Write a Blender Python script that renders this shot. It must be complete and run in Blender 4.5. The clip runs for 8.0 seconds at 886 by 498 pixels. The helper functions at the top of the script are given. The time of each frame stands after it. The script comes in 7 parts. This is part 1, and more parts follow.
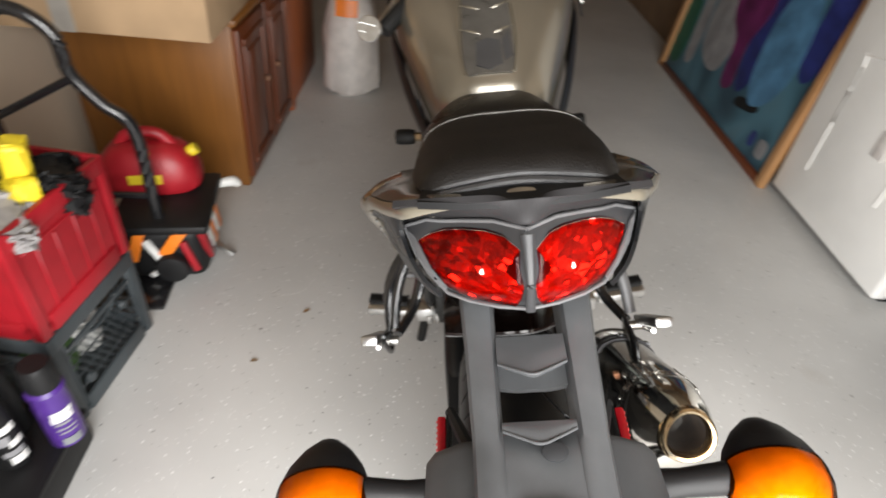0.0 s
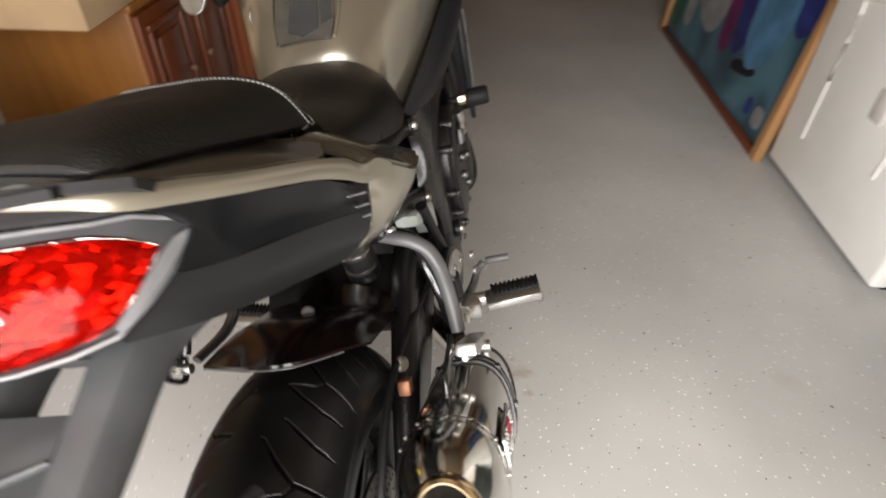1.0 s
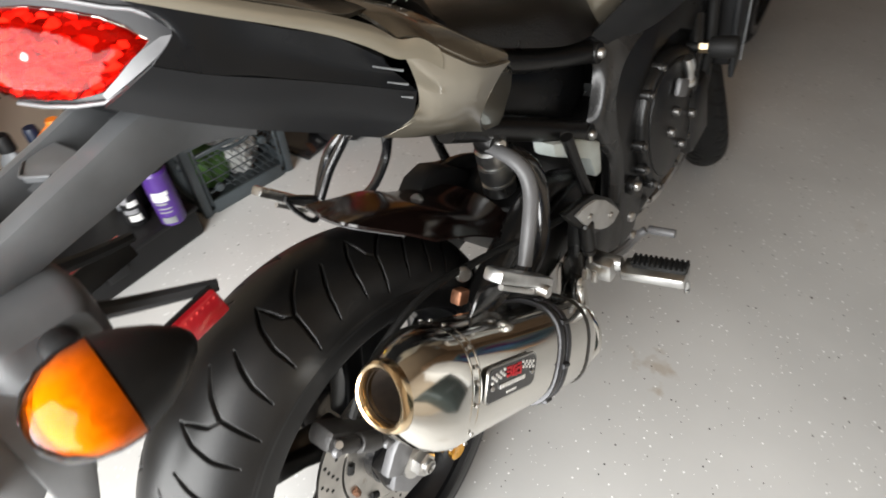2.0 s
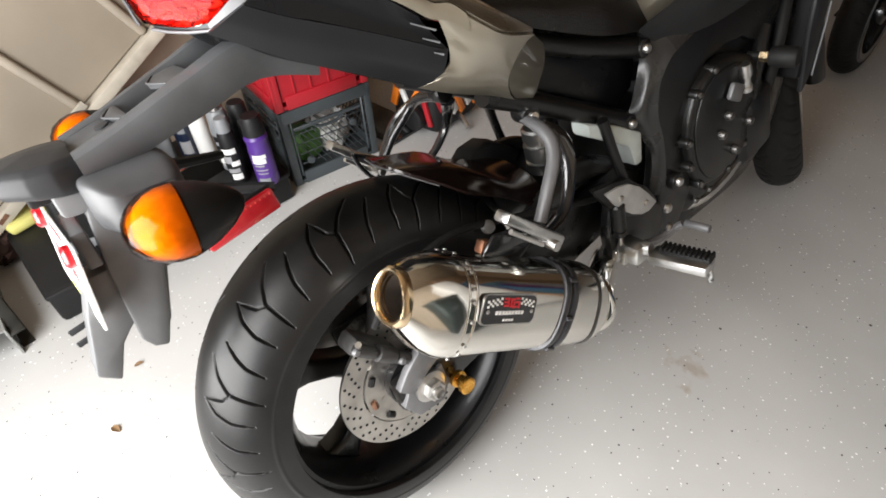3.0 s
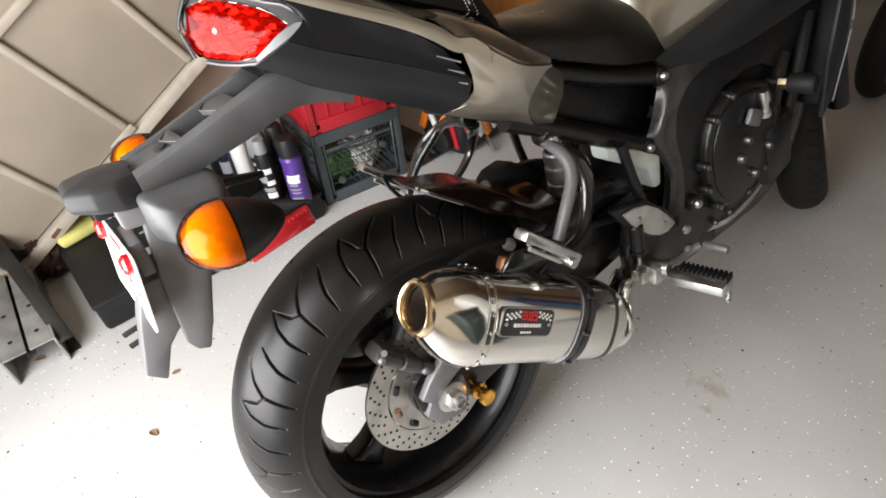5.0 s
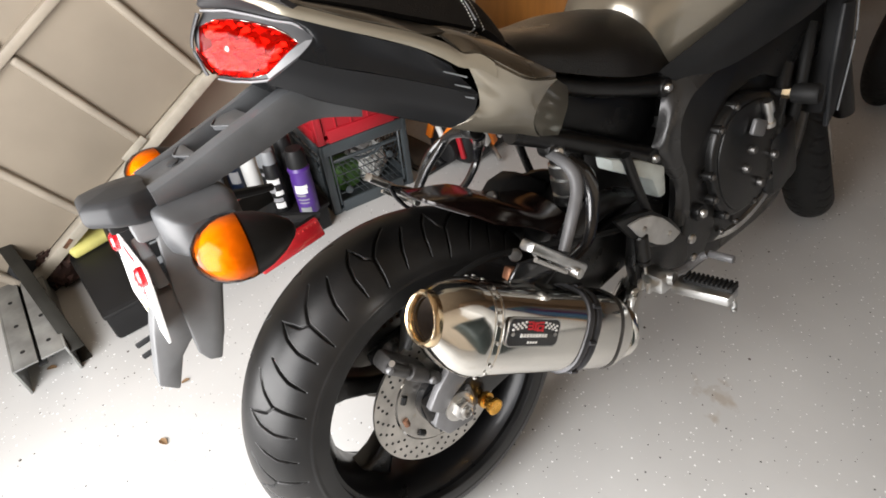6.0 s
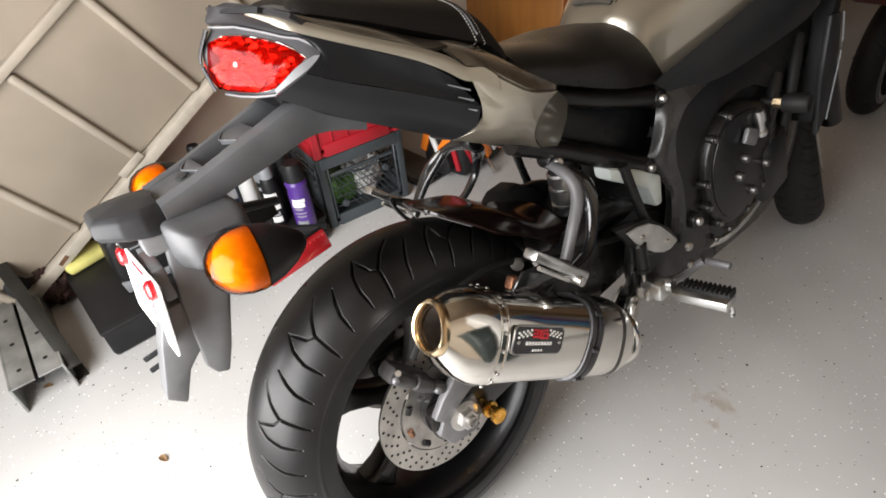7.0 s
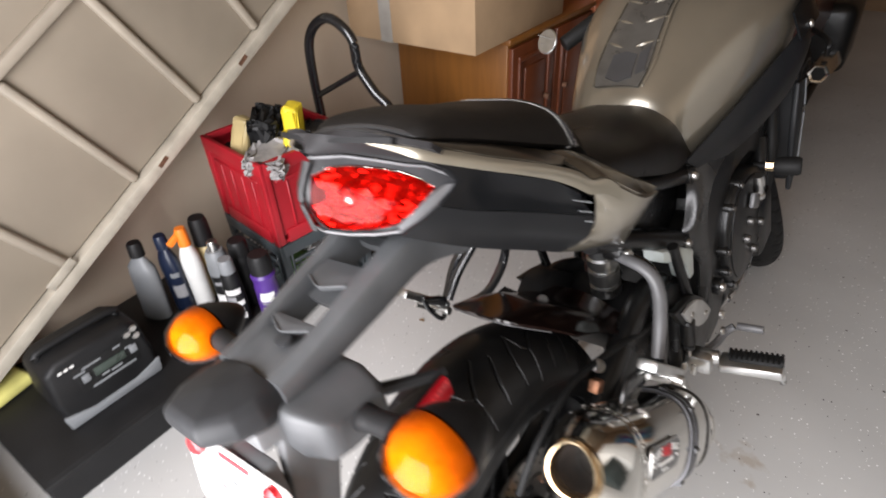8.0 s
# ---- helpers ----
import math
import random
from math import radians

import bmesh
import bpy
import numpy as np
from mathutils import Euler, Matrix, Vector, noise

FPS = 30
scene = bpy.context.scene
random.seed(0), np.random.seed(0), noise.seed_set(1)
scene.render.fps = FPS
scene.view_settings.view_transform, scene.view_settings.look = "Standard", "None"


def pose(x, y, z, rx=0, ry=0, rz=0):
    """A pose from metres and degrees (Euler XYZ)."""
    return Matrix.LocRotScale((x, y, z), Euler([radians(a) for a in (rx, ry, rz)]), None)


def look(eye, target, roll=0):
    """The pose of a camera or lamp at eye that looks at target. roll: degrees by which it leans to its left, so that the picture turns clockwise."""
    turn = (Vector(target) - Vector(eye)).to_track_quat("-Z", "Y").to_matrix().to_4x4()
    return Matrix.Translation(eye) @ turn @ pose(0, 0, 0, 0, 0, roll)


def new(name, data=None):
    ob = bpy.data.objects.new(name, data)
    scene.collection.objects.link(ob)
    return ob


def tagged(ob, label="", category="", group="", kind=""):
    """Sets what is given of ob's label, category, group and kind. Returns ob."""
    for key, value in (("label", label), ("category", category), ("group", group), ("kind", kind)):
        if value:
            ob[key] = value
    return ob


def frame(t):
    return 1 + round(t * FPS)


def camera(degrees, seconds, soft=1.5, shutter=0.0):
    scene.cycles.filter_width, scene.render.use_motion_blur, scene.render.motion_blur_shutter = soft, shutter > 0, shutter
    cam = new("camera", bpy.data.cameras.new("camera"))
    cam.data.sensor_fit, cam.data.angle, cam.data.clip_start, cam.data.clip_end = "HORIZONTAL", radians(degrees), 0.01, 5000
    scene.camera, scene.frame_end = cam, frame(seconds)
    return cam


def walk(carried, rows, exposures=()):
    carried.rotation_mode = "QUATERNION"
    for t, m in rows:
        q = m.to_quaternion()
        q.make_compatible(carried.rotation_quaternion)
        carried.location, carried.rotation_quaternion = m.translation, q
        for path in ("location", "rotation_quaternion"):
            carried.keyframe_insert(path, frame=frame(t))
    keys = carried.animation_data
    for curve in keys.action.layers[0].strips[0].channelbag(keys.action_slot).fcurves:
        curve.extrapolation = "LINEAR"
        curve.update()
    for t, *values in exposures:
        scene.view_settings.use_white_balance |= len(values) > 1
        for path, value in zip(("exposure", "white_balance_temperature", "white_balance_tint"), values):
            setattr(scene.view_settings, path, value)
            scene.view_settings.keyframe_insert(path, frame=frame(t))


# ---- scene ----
from mathutils.bvhtree import BVHTree

cam = camera(76.0, 8.0, soft=1.7, shutter=0.4)
PATH = [
    (0.0, look((-0.218, -0.479, 1.214), (-0.119, 1.094, -0.017), 7.0)),
    (0.2, pose(-0.2407, -0.4639, 1.1955, 52.815, -5.880, -6.074)),
    (0.5, pose(-0.1379, -0.4473, 1.2040, 52.395, -4.815, -10.527)),
    (0.8, pose(0.0396, -0.3588, 1.1580, 52.409, -2.802, -4.089)),
    (1.0, pose(0.1450, -0.3055, 1.1448, 50.197, -1.192, 3.107)),
    (1.2, pose(0.2006, -0.2778, 1.1327, 47.522, -1.504, 10.073)),
    (1.5, pose(0.2478, -0.2573, 1.1062, 45.114, -1.283, 20.732)),
    (2.0, pose(0.3781, -0.2383, 1.1072, 44.693, 1.732, 37.301)),
    (3.3, pose(0.5603, -0.2993, 1.1188, 47.049, 2.905, 49.423)),
    (3.5, pose(0.5670, -0.3009, 1.1241, 47.350, 2.866, 49.908)),
    (4.0, pose(0.5741, -0.3000, 1.1301, 47.966, 3.527, 50.575)),
    (4.5, pose(0.5755, -0.3050, 1.1332, 48.512, 3.865, 50.988)),
    (5.0, pose(0.5778, -0.3078, 1.1387, 49.105, 4.199, 51.282)),
    (6.5, pose(0.5820, -0.3183, 1.1520, 50.391, 4.673, 51.511)),
    (7.0, pose(0.5777, -0.3314, 1.1542, 51.093, 4.786, 50.481)),
    (7.5, pose(0.5191, -0.3421, 1.1810, 52.761, 4.855, 47.027)),
    (7.6, pose(0.4878, -0.3546, 1.1884, 53.390, 4.221, 45.301)),
    (7.8, pose(0.3981, -0.3872, 1.2022, 53.650, 3.799, 42.247)),
    (8.0, pose(0.2869, -0.4269, 1.2037, 54.424, 2.744, 38.302)),
]
walk(cam, PATH, exposures=[(0.0, 0.03, 6550, 10), (0.7, -0.03, 6700, 11), (1.5, -0.01, 6850, 11), (2.0, 0.04, 6450, 9), (3.3, 0.0, 6500, 11), (7.0, -0.05, 6500, 12), (8.0, -0.06, 6350, 14)])

# ---- world and light ----
world = bpy.data.worlds.new("world")
scene.world = world
world.use_nodes = True
wn, wl = world.node_tree.nodes, world.node_tree.links
sky = wn.new("ShaderNodeTexSky")
sky.sky_type, sky.sun_disc = "NISHITA", False
sky.sun_elevation, sky.sun_rotation = radians(50), radians(20)
wn["Background"].inputs[1].default_value = 0.15
wl.new(sky.outputs[0], wn["Background"].inputs[0])
sun = new("sun", bpy.data.lights.new("sun", "SUN"))
sun.data.energy, sun.data.angle, sun.data.color = 3.0, radians(0.6), (1.0, 0.95, 0.88)
sun.matrix_world = look((3, 9, 12), (0, 0, 0))
door_light = new("doorway_daylight", bpy.data.lights.new("doorway_daylight", "AREA"))
door_light.data.shape, door_light.data.size, door_light.data.size_y = "RECTANGLE", 1.25, 1.7
door_light.data.energy, door_light.data.color = 97, (1.0, 0.985, 0.96)
door_light.matrix_world = look((0.06, -1.16, 1.13), (0.12, 1.0, 1.02))


# ---- materials ----
def mat(name, color, rough=0.5, metal=0.0, var=0.12, scale=6.0, bump=0.0, bscale=120.0, coat=0.0, rvar=0.1, spec=0.5):
    """A surface with variation of colour and gloss at two scales and fine relief."""
    m = bpy.data.materials.new(name)
    m.use_nodes = True
    n, l = m.node_tree.nodes, m.node_tree.links
    b = n["Principled BSDF"]
    tc = n.new("ShaderNodeTexCoord")
    big, fine = n.new("ShaderNodeTexNoise"), n.new("ShaderNodeTexNoise")
    big.inputs["Scale"].default_value, fine.inputs["Scale"].default_value = scale, bscale
    big.inputs["Detail"].default_value, fine.inputs["Detail"].default_value = 5, 3
    l.new(tc.outputs["Object"], big.inputs["Vector"])
    l.new(tc.outputs["Object"], fine.inputs["Vector"])
    mix = n.new("ShaderNodeMix")
    mix.data_type = "RGBA"
    dark = tuple(c * (1 - var * 2) for c in color)
    lite = tuple(min(1, c * (1 + var)) for c in color)
    mix.inputs["A"].default_value, mix.inputs["B"].default_value = (*dark, 1), (*lite, 1)
    ramp = n.new("ShaderNodeMapRange")
    ramp.inputs["From Min"].default_value, ramp.inputs["From Max"].default_value = 0.3, 0.65
    l.new(big.outputs["Fac"], ramp.inputs["Value"])
    l.new(ramp.outputs["Result"], mix.inputs["Factor"])
    l.new(mix.outputs["Result"], b.inputs["Base Color"])
    rr = n.new("ShaderNodeMapRange")
    rr.inputs["To Min"].default_value, rr.inputs["To Max"].default_value = max(0.02, rough - rvar), min(1, rough + rvar)
    l.new(big.outputs["Fac"], rr.inputs["Value"])
    l.new(rr.outputs["Result"], b.inputs["Roughness"])
    b.inputs["Metallic"].default_value, b.inputs["Coat Weight"].default_value = metal, coat
    b.inputs["Coat Roughness"].default_value = 0.05
    b.inputs["Specular IOR Level"].default_value = spec
    if bump:
        bp = n.new("ShaderNodeBump")
        bp.inputs["Strength"].default_value, bp.inputs["Distance"].default_value = bump, 0.002
        l.new(fine.outputs["Fac"], bp.inputs["Height"])
        l.new(bp.outputs["Normal"], b.inputs["Normal"])
    return m


def floor_material():
    """Grey epoxy paint with scattered white and black flakes, scuffs and dirt."""
    m = mat("grey_epoxy_floor", (0.56, 0.556, 0.541), 0.42, var=0.07, scale=1.6, bump=0.12, bscale=60, rvar=0.14)
    n, l = m.node_tree.nodes, m.node_tree.links
    b = n["Principled BSDF"]
    base = b.inputs["Base Color"].links[0].from_socket
    tc = n.new("ShaderNodeTexCoord")

    def flakes(scale, size, keep, color, base):
        v = n.new("ShaderNodeTexVoronoi")
        v.inputs["Scale"].default_value = scale
        l.new(tc.outputs["Object"], v.inputs["Vector"])
        near = n.new("ShaderNodeMath")
        near.operation = "LESS_THAN"
        near.inputs[1].default_value = size
        l.new(v.outputs["Distance"], near.inputs[0])
        some = n.new("ShaderNodeMath")
        some.operation = "LESS_THAN"
        some.inputs[1].default_value = keep
        sep = n.new("ShaderNodeSeparateColor")
        l.new(v.outputs["Color"], sep.inputs[0])
        l.new(sep.outputs[0], some.inputs[0])
        both = n.new("ShaderNodeMath")
        both.operation = "MULTIPLY"
        l.new(near.outputs[0], both.inputs[0])
        l.new(some.outputs[0], both.inputs[1])
        mx = n.new("ShaderNodeMix")
        mx.data_type = "RGBA"
        l.new(both.outputs[0], mx.inputs["Factor"])
        l.new(base, mx.inputs["A"])
        mx.inputs["B"].default_value = (*color, 1)
        return mx.outputs["Result"]

    base = flakes(66, 0.15, 0.30, (0.93, 0.93, 0.92), base)
    base = flakes(120, 0.15, 0.16, (0.90, 0.90, 0.88), base)
    base = flakes(58, 0.12, 0.12, (0.03, 0.03, 0.03), base)
    base = flakes(105, 0.14, 0.07, (0.05, 0.045, 0.04), base)
    base = flakes(17, 0.06, 0.25, (0.06, 0.045, 0.035), base)
    # one brown stain and faint rusty drips
    far = n.new("ShaderNodeVectorMath")
    far.operation = "DISTANCE"
    far.inputs[1].default_value = (0.305, 0.588, 0)
    l.new(tc.outputs["Object"], far.inputs[0])
    rough_edge = n.new("ShaderNodeTexNoise")
    rough_edge.inputs["Scale"].default_value, rough_edge.inputs["Detail"].default_value = 22, 6
    l.new(tc.outputs["Object"], rough_edge.inputs["Vector"])
    spread = n.new("ShaderNodeMath")
    spread.operation = "MULTIPLY_ADD"
    spread.inputs[1].default_value, spread.inputs[2].default_value = 0.22, -0.11
    l.new(rough_edge.outputs["Fac"], spread.inputs[0])
    reach = n.new("ShaderNodeMath")
    l.new(far.outputs["Value"], reach.inputs[0])
    l.new(spread.outputs[0], reach.inputs[1])
    blot = n.new("ShaderNodeMapRange")
    blot.inputs["From Min"].default_value, blot.inputs["From Max"].default_value = 0.012, 0.045
    blot.inputs["To Min"].default_value, blot.inputs["To Max"].default_value = 0.42, 0.0
    l.new(reach.outputs[0], blot.inputs["Value"])
    stain = n.new("ShaderNodeMix")
    stain.data_type = "RGBA"
    stain.inputs["B"].default_value = (0.30, 0.20, 0.10, 1)
    l.new(blot.outputs["Result"], stain.inputs["Factor"])
    l.new(base, stain.inputs["A"])
    base = stain.outputs["Result"]
    st = n.new("ShaderNodeTexNoise")
    st.inputs["Scale"].default_value, st.inputs["Detail"].default_value = 2.3, 8
    l.new(tc.outputs["Object"], st.inputs["Vector"])
    r = n.new("ShaderNodeMapRange")
    r.inputs["From Min"].default_value, r.inputs["From Max"].default_value, r.inputs["To Max"].default_value = 0.66, 0.78, 0.45
    l.new(st.outputs["Fac"], r.inputs["Value"])
    mx = n.new("ShaderNodeMix")
    mx.data_type = "RGBA"
    l.new(r.outputs["Result"], mx.inputs["Factor"])
    l.new(base, mx.inputs["A"])
    mx.inputs["B"].default_value = (0.27, 0.2, 0.13, 1)
    l.new(mx.outputs["Result"], b.inputs["Base Color"])
    return m


def wood_material(name, a, bcol, rough=0.4):
    m = mat(name, a, rough, var=0.1, scale=5, bump=0.1, bscale=80)
    n, l = m.node_tree.nodes, m.node_tree.links
    tc = n.new("ShaderNodeTexCoord")
    mp = n.new("ShaderNodeMapping")
    mp.inputs["Scale"].default_value = (14, 14, 1.3)
    w = n.new("ShaderNodeTexNoise")
    w.inputs["Scale"].default_value, w.inputs["Detail"].default_value, w.inputs["Distortion"].default_value = 2.2, 6, 1.2
    l.new(tc.outputs["Object"], mp.inputs["Vector"])
    l.new(mp.outputs["Vector"], w.inputs["Vector"])
    mx = n.new("ShaderNodeMix")
    mx.data_type = "RGBA"
    mx.inputs["A"].default_value, mx.inputs["B"].default_value = (*a, 1), (*bcol, 1)
    l.new(w.outputs["Fac"], mx.inputs["Factor"])
    l.new(mx.outputs["Result"], n["Principled BSDF"].inputs["Base Color"])
    return m


def clear_lens(name, color, rough=0.04):
    """Clear tinted lamp plastic: light passes straight through it, with a gloss on its face."""
    m = bpy.data.materials.new(name)
    m.use_nodes = True
    n, l = m.node_tree.nodes, m.node_tree.links
    n.remove(n["Principled BSDF"])
    tint = n.new("ShaderNodeBsdfTransparent")
    tint.inputs["Color"].default_value = (*color, 1)
    gloss = n.new("ShaderNodeBsdfGlossy")
    gloss.inputs["Roughness"].default_value = rough
    tc = n.new("ShaderNodeTexCoord")
    wave = n.new("ShaderNodeTexNoise")
    wave.inputs["Scale"].default_value = 45
    l.new(tc.outputs["Object"], wave.inputs["Vector"])
    bump = n.new("ShaderNodeBump")
    bump.inputs["Strength"].default_value, bump.inputs["Distance"].default_value = 0.25, 0.004
    l.new(wave.outputs["Fac"], bump.inputs["Height"])
    l.new(bump.outputs["Normal"], gloss.inputs["Normal"])
    fr = n.new("ShaderNodeFresnel")
    fr.inputs["IOR"].default_value = 1.25
    mix = n.new("ShaderNodeMixShader")
    l.new(fr.outputs[0], mix.inputs[0])
    l.new(tint.outputs[0], mix.inputs[1])
    l.new(gloss.outputs[0], mix.inputs[2])
    l.new(mix.outputs[0], n["Material Output"].inputs["Surface"])
    return m


def facet_material(name, color, size, tilt, metal, rough):
    """Aluminised reflector pressed into small facets, each leaning its own way."""
    m = mat(name, color, rough, metal=metal, var=0.12, scale=30, rvar=0.05)
    n, l = m.node_tree.nodes, m.node_tree.links
    tc = n.new("ShaderNodeTexCoord")
    squeeze = n.new("ShaderNodeMapping")
    squeeze.inputs["Scale"].default_value = (0.55, 1.0, 1.5)
    l.new(tc.outputs["Object"], squeeze.inputs["Vector"])
    v = n.new("ShaderNodeTexVoronoi")
    v.inputs["Scale"].default_value = size
    l.new(squeeze.outputs[0], v.inputs["Vector"])
    lean = n.new("ShaderNodeVectorMath")
    lean.operation = "SUBTRACT"
    lean.inputs[1].default_value = (0.5, 0.5, 0.5)
    l.new(v.outputs["Color"], lean.inputs[0])
    scaled = n.new("ShaderNodeVectorMath")
    scaled.operation = "SCALE"
    scaled.inputs["Scale"].default_value = tilt
    l.new(lean.outputs[0], scaled.inputs[0])
    geo = n.new("ShaderNodeNewGeometry")
    total = n.new("ShaderNodeVectorMath")
    total.operation = "ADD"
    l.new(geo.outputs["Normal"], total.inputs[0])
    l.new(scaled.outputs[0], total.inputs[1])
    unit = n.new("ShaderNodeVectorMath")
    unit.operation = "NORMALIZE"
    l.new(total.outputs[0], unit.inputs[0])
    l.new(unit.outputs[0], n["Principled BSDF"].inputs["Normal"])
    return m


def print_material():
    """A blurred abstract print in teal, blue, plum and grey patches."""
    m = mat("abstract_print", (0.04, 0.09, 0.11), 0.35, var=0.2, scale=5)
    n, l = m.node_tree.nodes, m.node_tree.links
    tc = n.new("ShaderNodeTexCoord")
    mp = n.new("ShaderNodeMapping")
    mp.inputs["Scale"].default_value = (1.0, 1.5, 1.1)
    w = n.new("ShaderNodeTexNoise")
    w.inputs["Scale"].default_value, w.inputs["Detail"].default_value, w.inputs["Distortion"].default_value = 1.7, 1.5, 0.8
    ramp = n.new("ShaderNodeValToRGB")
    el = ramp.color_ramp.elements
    el[0].position, el[0].color = 0.30, (0.010, 0.025, 0.045, 1)
    el[1].position, el[1].color = 0.72, (0.09, 0.17, 0.21, 1)
    for p, c in ((0.42, (0.03, 0.08, 0.115, 1)), (0.50, (0.05, 0.13, 0.175, 1)), (0.60, (0.075, 0.18, 0.24, 1))):
        e = el.new(p)
        e.color = c
    l.new(tc.outputs["Object"], mp.inputs["Vector"])
    l.new(mp.outputs["Vector"], w.inputs["Vector"])
    l.new(w.outputs["Fac"], ramp.inputs["Fac"])
    l.new(ramp.outputs["Color"], n["Principled BSDF"].inputs["Base Color"])
    return m


PRINT = print_material()
FLOOR = floor_material()
WALL = mat("beige_wall_paint", (0.60, 0.50, 0.385), 0.8, var=0.05, scale=2.5, bump=0.25, bscale=45)
# Ceiling and far walls are out of view; browns chosen to shape bounce light.
CEIL = mat("unseen_ceiling_brown", (0.24, 0.18, 0.12), 0.85, var=0.05, scale=2, bump=0.2, bscale=40)
DARK_WALL = mat("unseen_wall_brown", (0.22, 0.14, 0.08), 0.85, var=0.12, scale=3, bump=0.2, bscale=45)
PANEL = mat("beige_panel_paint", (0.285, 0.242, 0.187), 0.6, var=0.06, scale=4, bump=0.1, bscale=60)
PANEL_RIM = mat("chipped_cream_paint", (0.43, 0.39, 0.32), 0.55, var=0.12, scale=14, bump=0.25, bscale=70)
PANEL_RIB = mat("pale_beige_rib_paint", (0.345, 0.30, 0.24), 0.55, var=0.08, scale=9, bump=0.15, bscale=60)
CONCRETE = mat("driveway_concrete", (0.42, 0.41, 0.39), 0.85, var=0.1, scale=1.2, bump=0.3, bscale=80)
BODY = mat("champagne_graphite_metallic_paint", (0.262, 0.236, 0.187), 0.30, metal=0.65, var=0.05, scale=3, bump=0.03, bscale=900, coat=1.0, rvar=0.04)
# Champagne body paint darkened twice: dark reflections on the tail's upper faces, as colour.
TAIL_TOP = mat("champagne_tail_top_dark_reflection", (0.10, 0.088, 0.068), 0.3, metal=0.6, var=0.08, scale=5, coat=0.7, rvar=0.05)
BODY_TOP = mat("champagne_shoulder_dark_reflection", (0.15, 0.128, 0.096), 0.26, metal=0.7, var=0.06, scale=4, coat=1.0, rvar=0.04)
# Body paint darkened: shade of the inward-turned cowl facet put into the colour.
BODY_SHADED = mat("champagne_graphite_shaded_copy", (0.20, 0.18, 0.14), 0.32, metal=0.6, var=0.06, scale=4, coat=1.0, rvar=0.04)
BODY_LITE = mat("pale_champagne_paint", (0.25, 0.225, 0.175), 0.36, metal=0.6, var=0.06, scale=5, coat=0.5, rvar=0.05)
PLASTIC = mat("dark_grey_textured_plastic", (0.026, 0.027, 0.029), 0.46, var=0.14, scale=9, bump=0.05, bscale=700, rvar=0.08, spec=0.25)
PLASTIC_LITE = mat("weathered_grey_plastic", (0.074, 0.077, 0.081), 0.48, var=0.2, scale=10, bump=0.06, bscale=650, rvar=0.08)
HUGGER = mat("gloss_black_hugger_plastic", (0.010, 0.005, 0.004), 0.18, var=0.25, scale=14, spec=0.4, coat=0.15, rvar=0.05)
PANEL_LOW = mat("satin_dark_grey_panel", (0.012, 0.0125, 0.0135), 0.33, var=0.1, scale=8, bump=0.06, bscale=800, spec=0.2)
HEEL = mat("satin_silver_guard", (0.55, 0.55, 0.54), 0.42, metal=0.35, var=0.08, scale=30)
BEZEL = mat("smooth_grey_lamp_bezel", (0.030, 0.030, 0.032), 0.4, var=0.1, scale=12, spec=0.4)
SATIN_GREY = mat("satin_grey_cast_hanger", (0.115, 0.115, 0.118), 0.42, metal=0.15, var=0.1, scale=18, bump=0.08, bscale=300)
DECK = mat("dull_black_deck_plastic", (0.012, 0.012, 0.0125), 0.6, var=0.12, scale=9, bump=0.15, bscale=600, spec=0.15)
TAIL_GREY = mat("dull_graphite_tail_plastic", (0.024, 0.023, 0.024), 0.6, var=0.12, scale=9, bump=0.1, bscale=600, spec=0.18)
PANEL_BLACK = mat("satin_black_panel", (0.006, 0.0064, 0.0072), 0.25, var=0.1, scale=8, bump=0.06, bscale=800, spec=0.2)
WHEEL_BLACK = mat("satin_black_wheel_paint", (0.0055, 0.0055, 0.006), 0.30, var=0.15, scale=14, coat=0.1, spec=0.3)
GLOSS_BLACK = mat("gloss_black_paint", (0.012, 0.012, 0.013), 0.2, var=0.1, scale=9, coat=0.6)
FRAME = mat("matte_black_frame_paint", (0.0080, 0.0078, 0.0078), 0.30, spec=0.4, metal=0.0, var=0.12, scale=12, bump=0.15, bscale=300)
FRAME_GREY = mat("graphite_cast_aluminium", (0.05, 0.05, 0.052), 0.36, metal=0.0, var=0.1, scale=14, bump=0.15, bscale=350)
# Frame black lightened: the highlight along the spine put into the colour.
FRAME_SHEEN = mat("frame_edge_sheen", (0.024, 0.0235, 0.023), 0.27, var=0.1, scale=14, bump=0.1, bscale=350)
ENGINE = mat("satin_black_engine_paint", (0.010, 0.0098, 0.0096), 0.31, spec=0.42, metal=0.0, var=0.2, scale=18, bump=0.2, bscale=260)
LEATHER = mat("black_vinyl", (0.0075, 0.0068, 0.0062), 0.30, var=0.12, scale=12, bump=0.4, bscale=420)
SUEDE = mat("dark_brown_black_grip_vinyl", (0.009, 0.0075, 0.0065), 0.58, spec=0.3, var=0.1, scale=10, bump=0.5, bscale=500)
THREAD = mat("white_seam_thread", (0.52, 0.51, 0.48), 0.7, var=0.1, scale=60)
RUBBER = mat("tyre_rubber", (0.0090, 0.0088, 0.0088), 0.38, spec=0.34, var=0.25, scale=12, bump=0.07, bscale=350)
RUBBER_DARK = mat("black_rubber", (0.0085, 0.0085, 0.0085), 0.6, spec=0.3, var=0.1, scale=20, bump=0.2, bscale=250)
CHROME = mat("polished_stainless_steel", (0.84, 0.82, 0.77), 0.11, metal=1.0, var=0.03, scale=6, rvar=0.04)
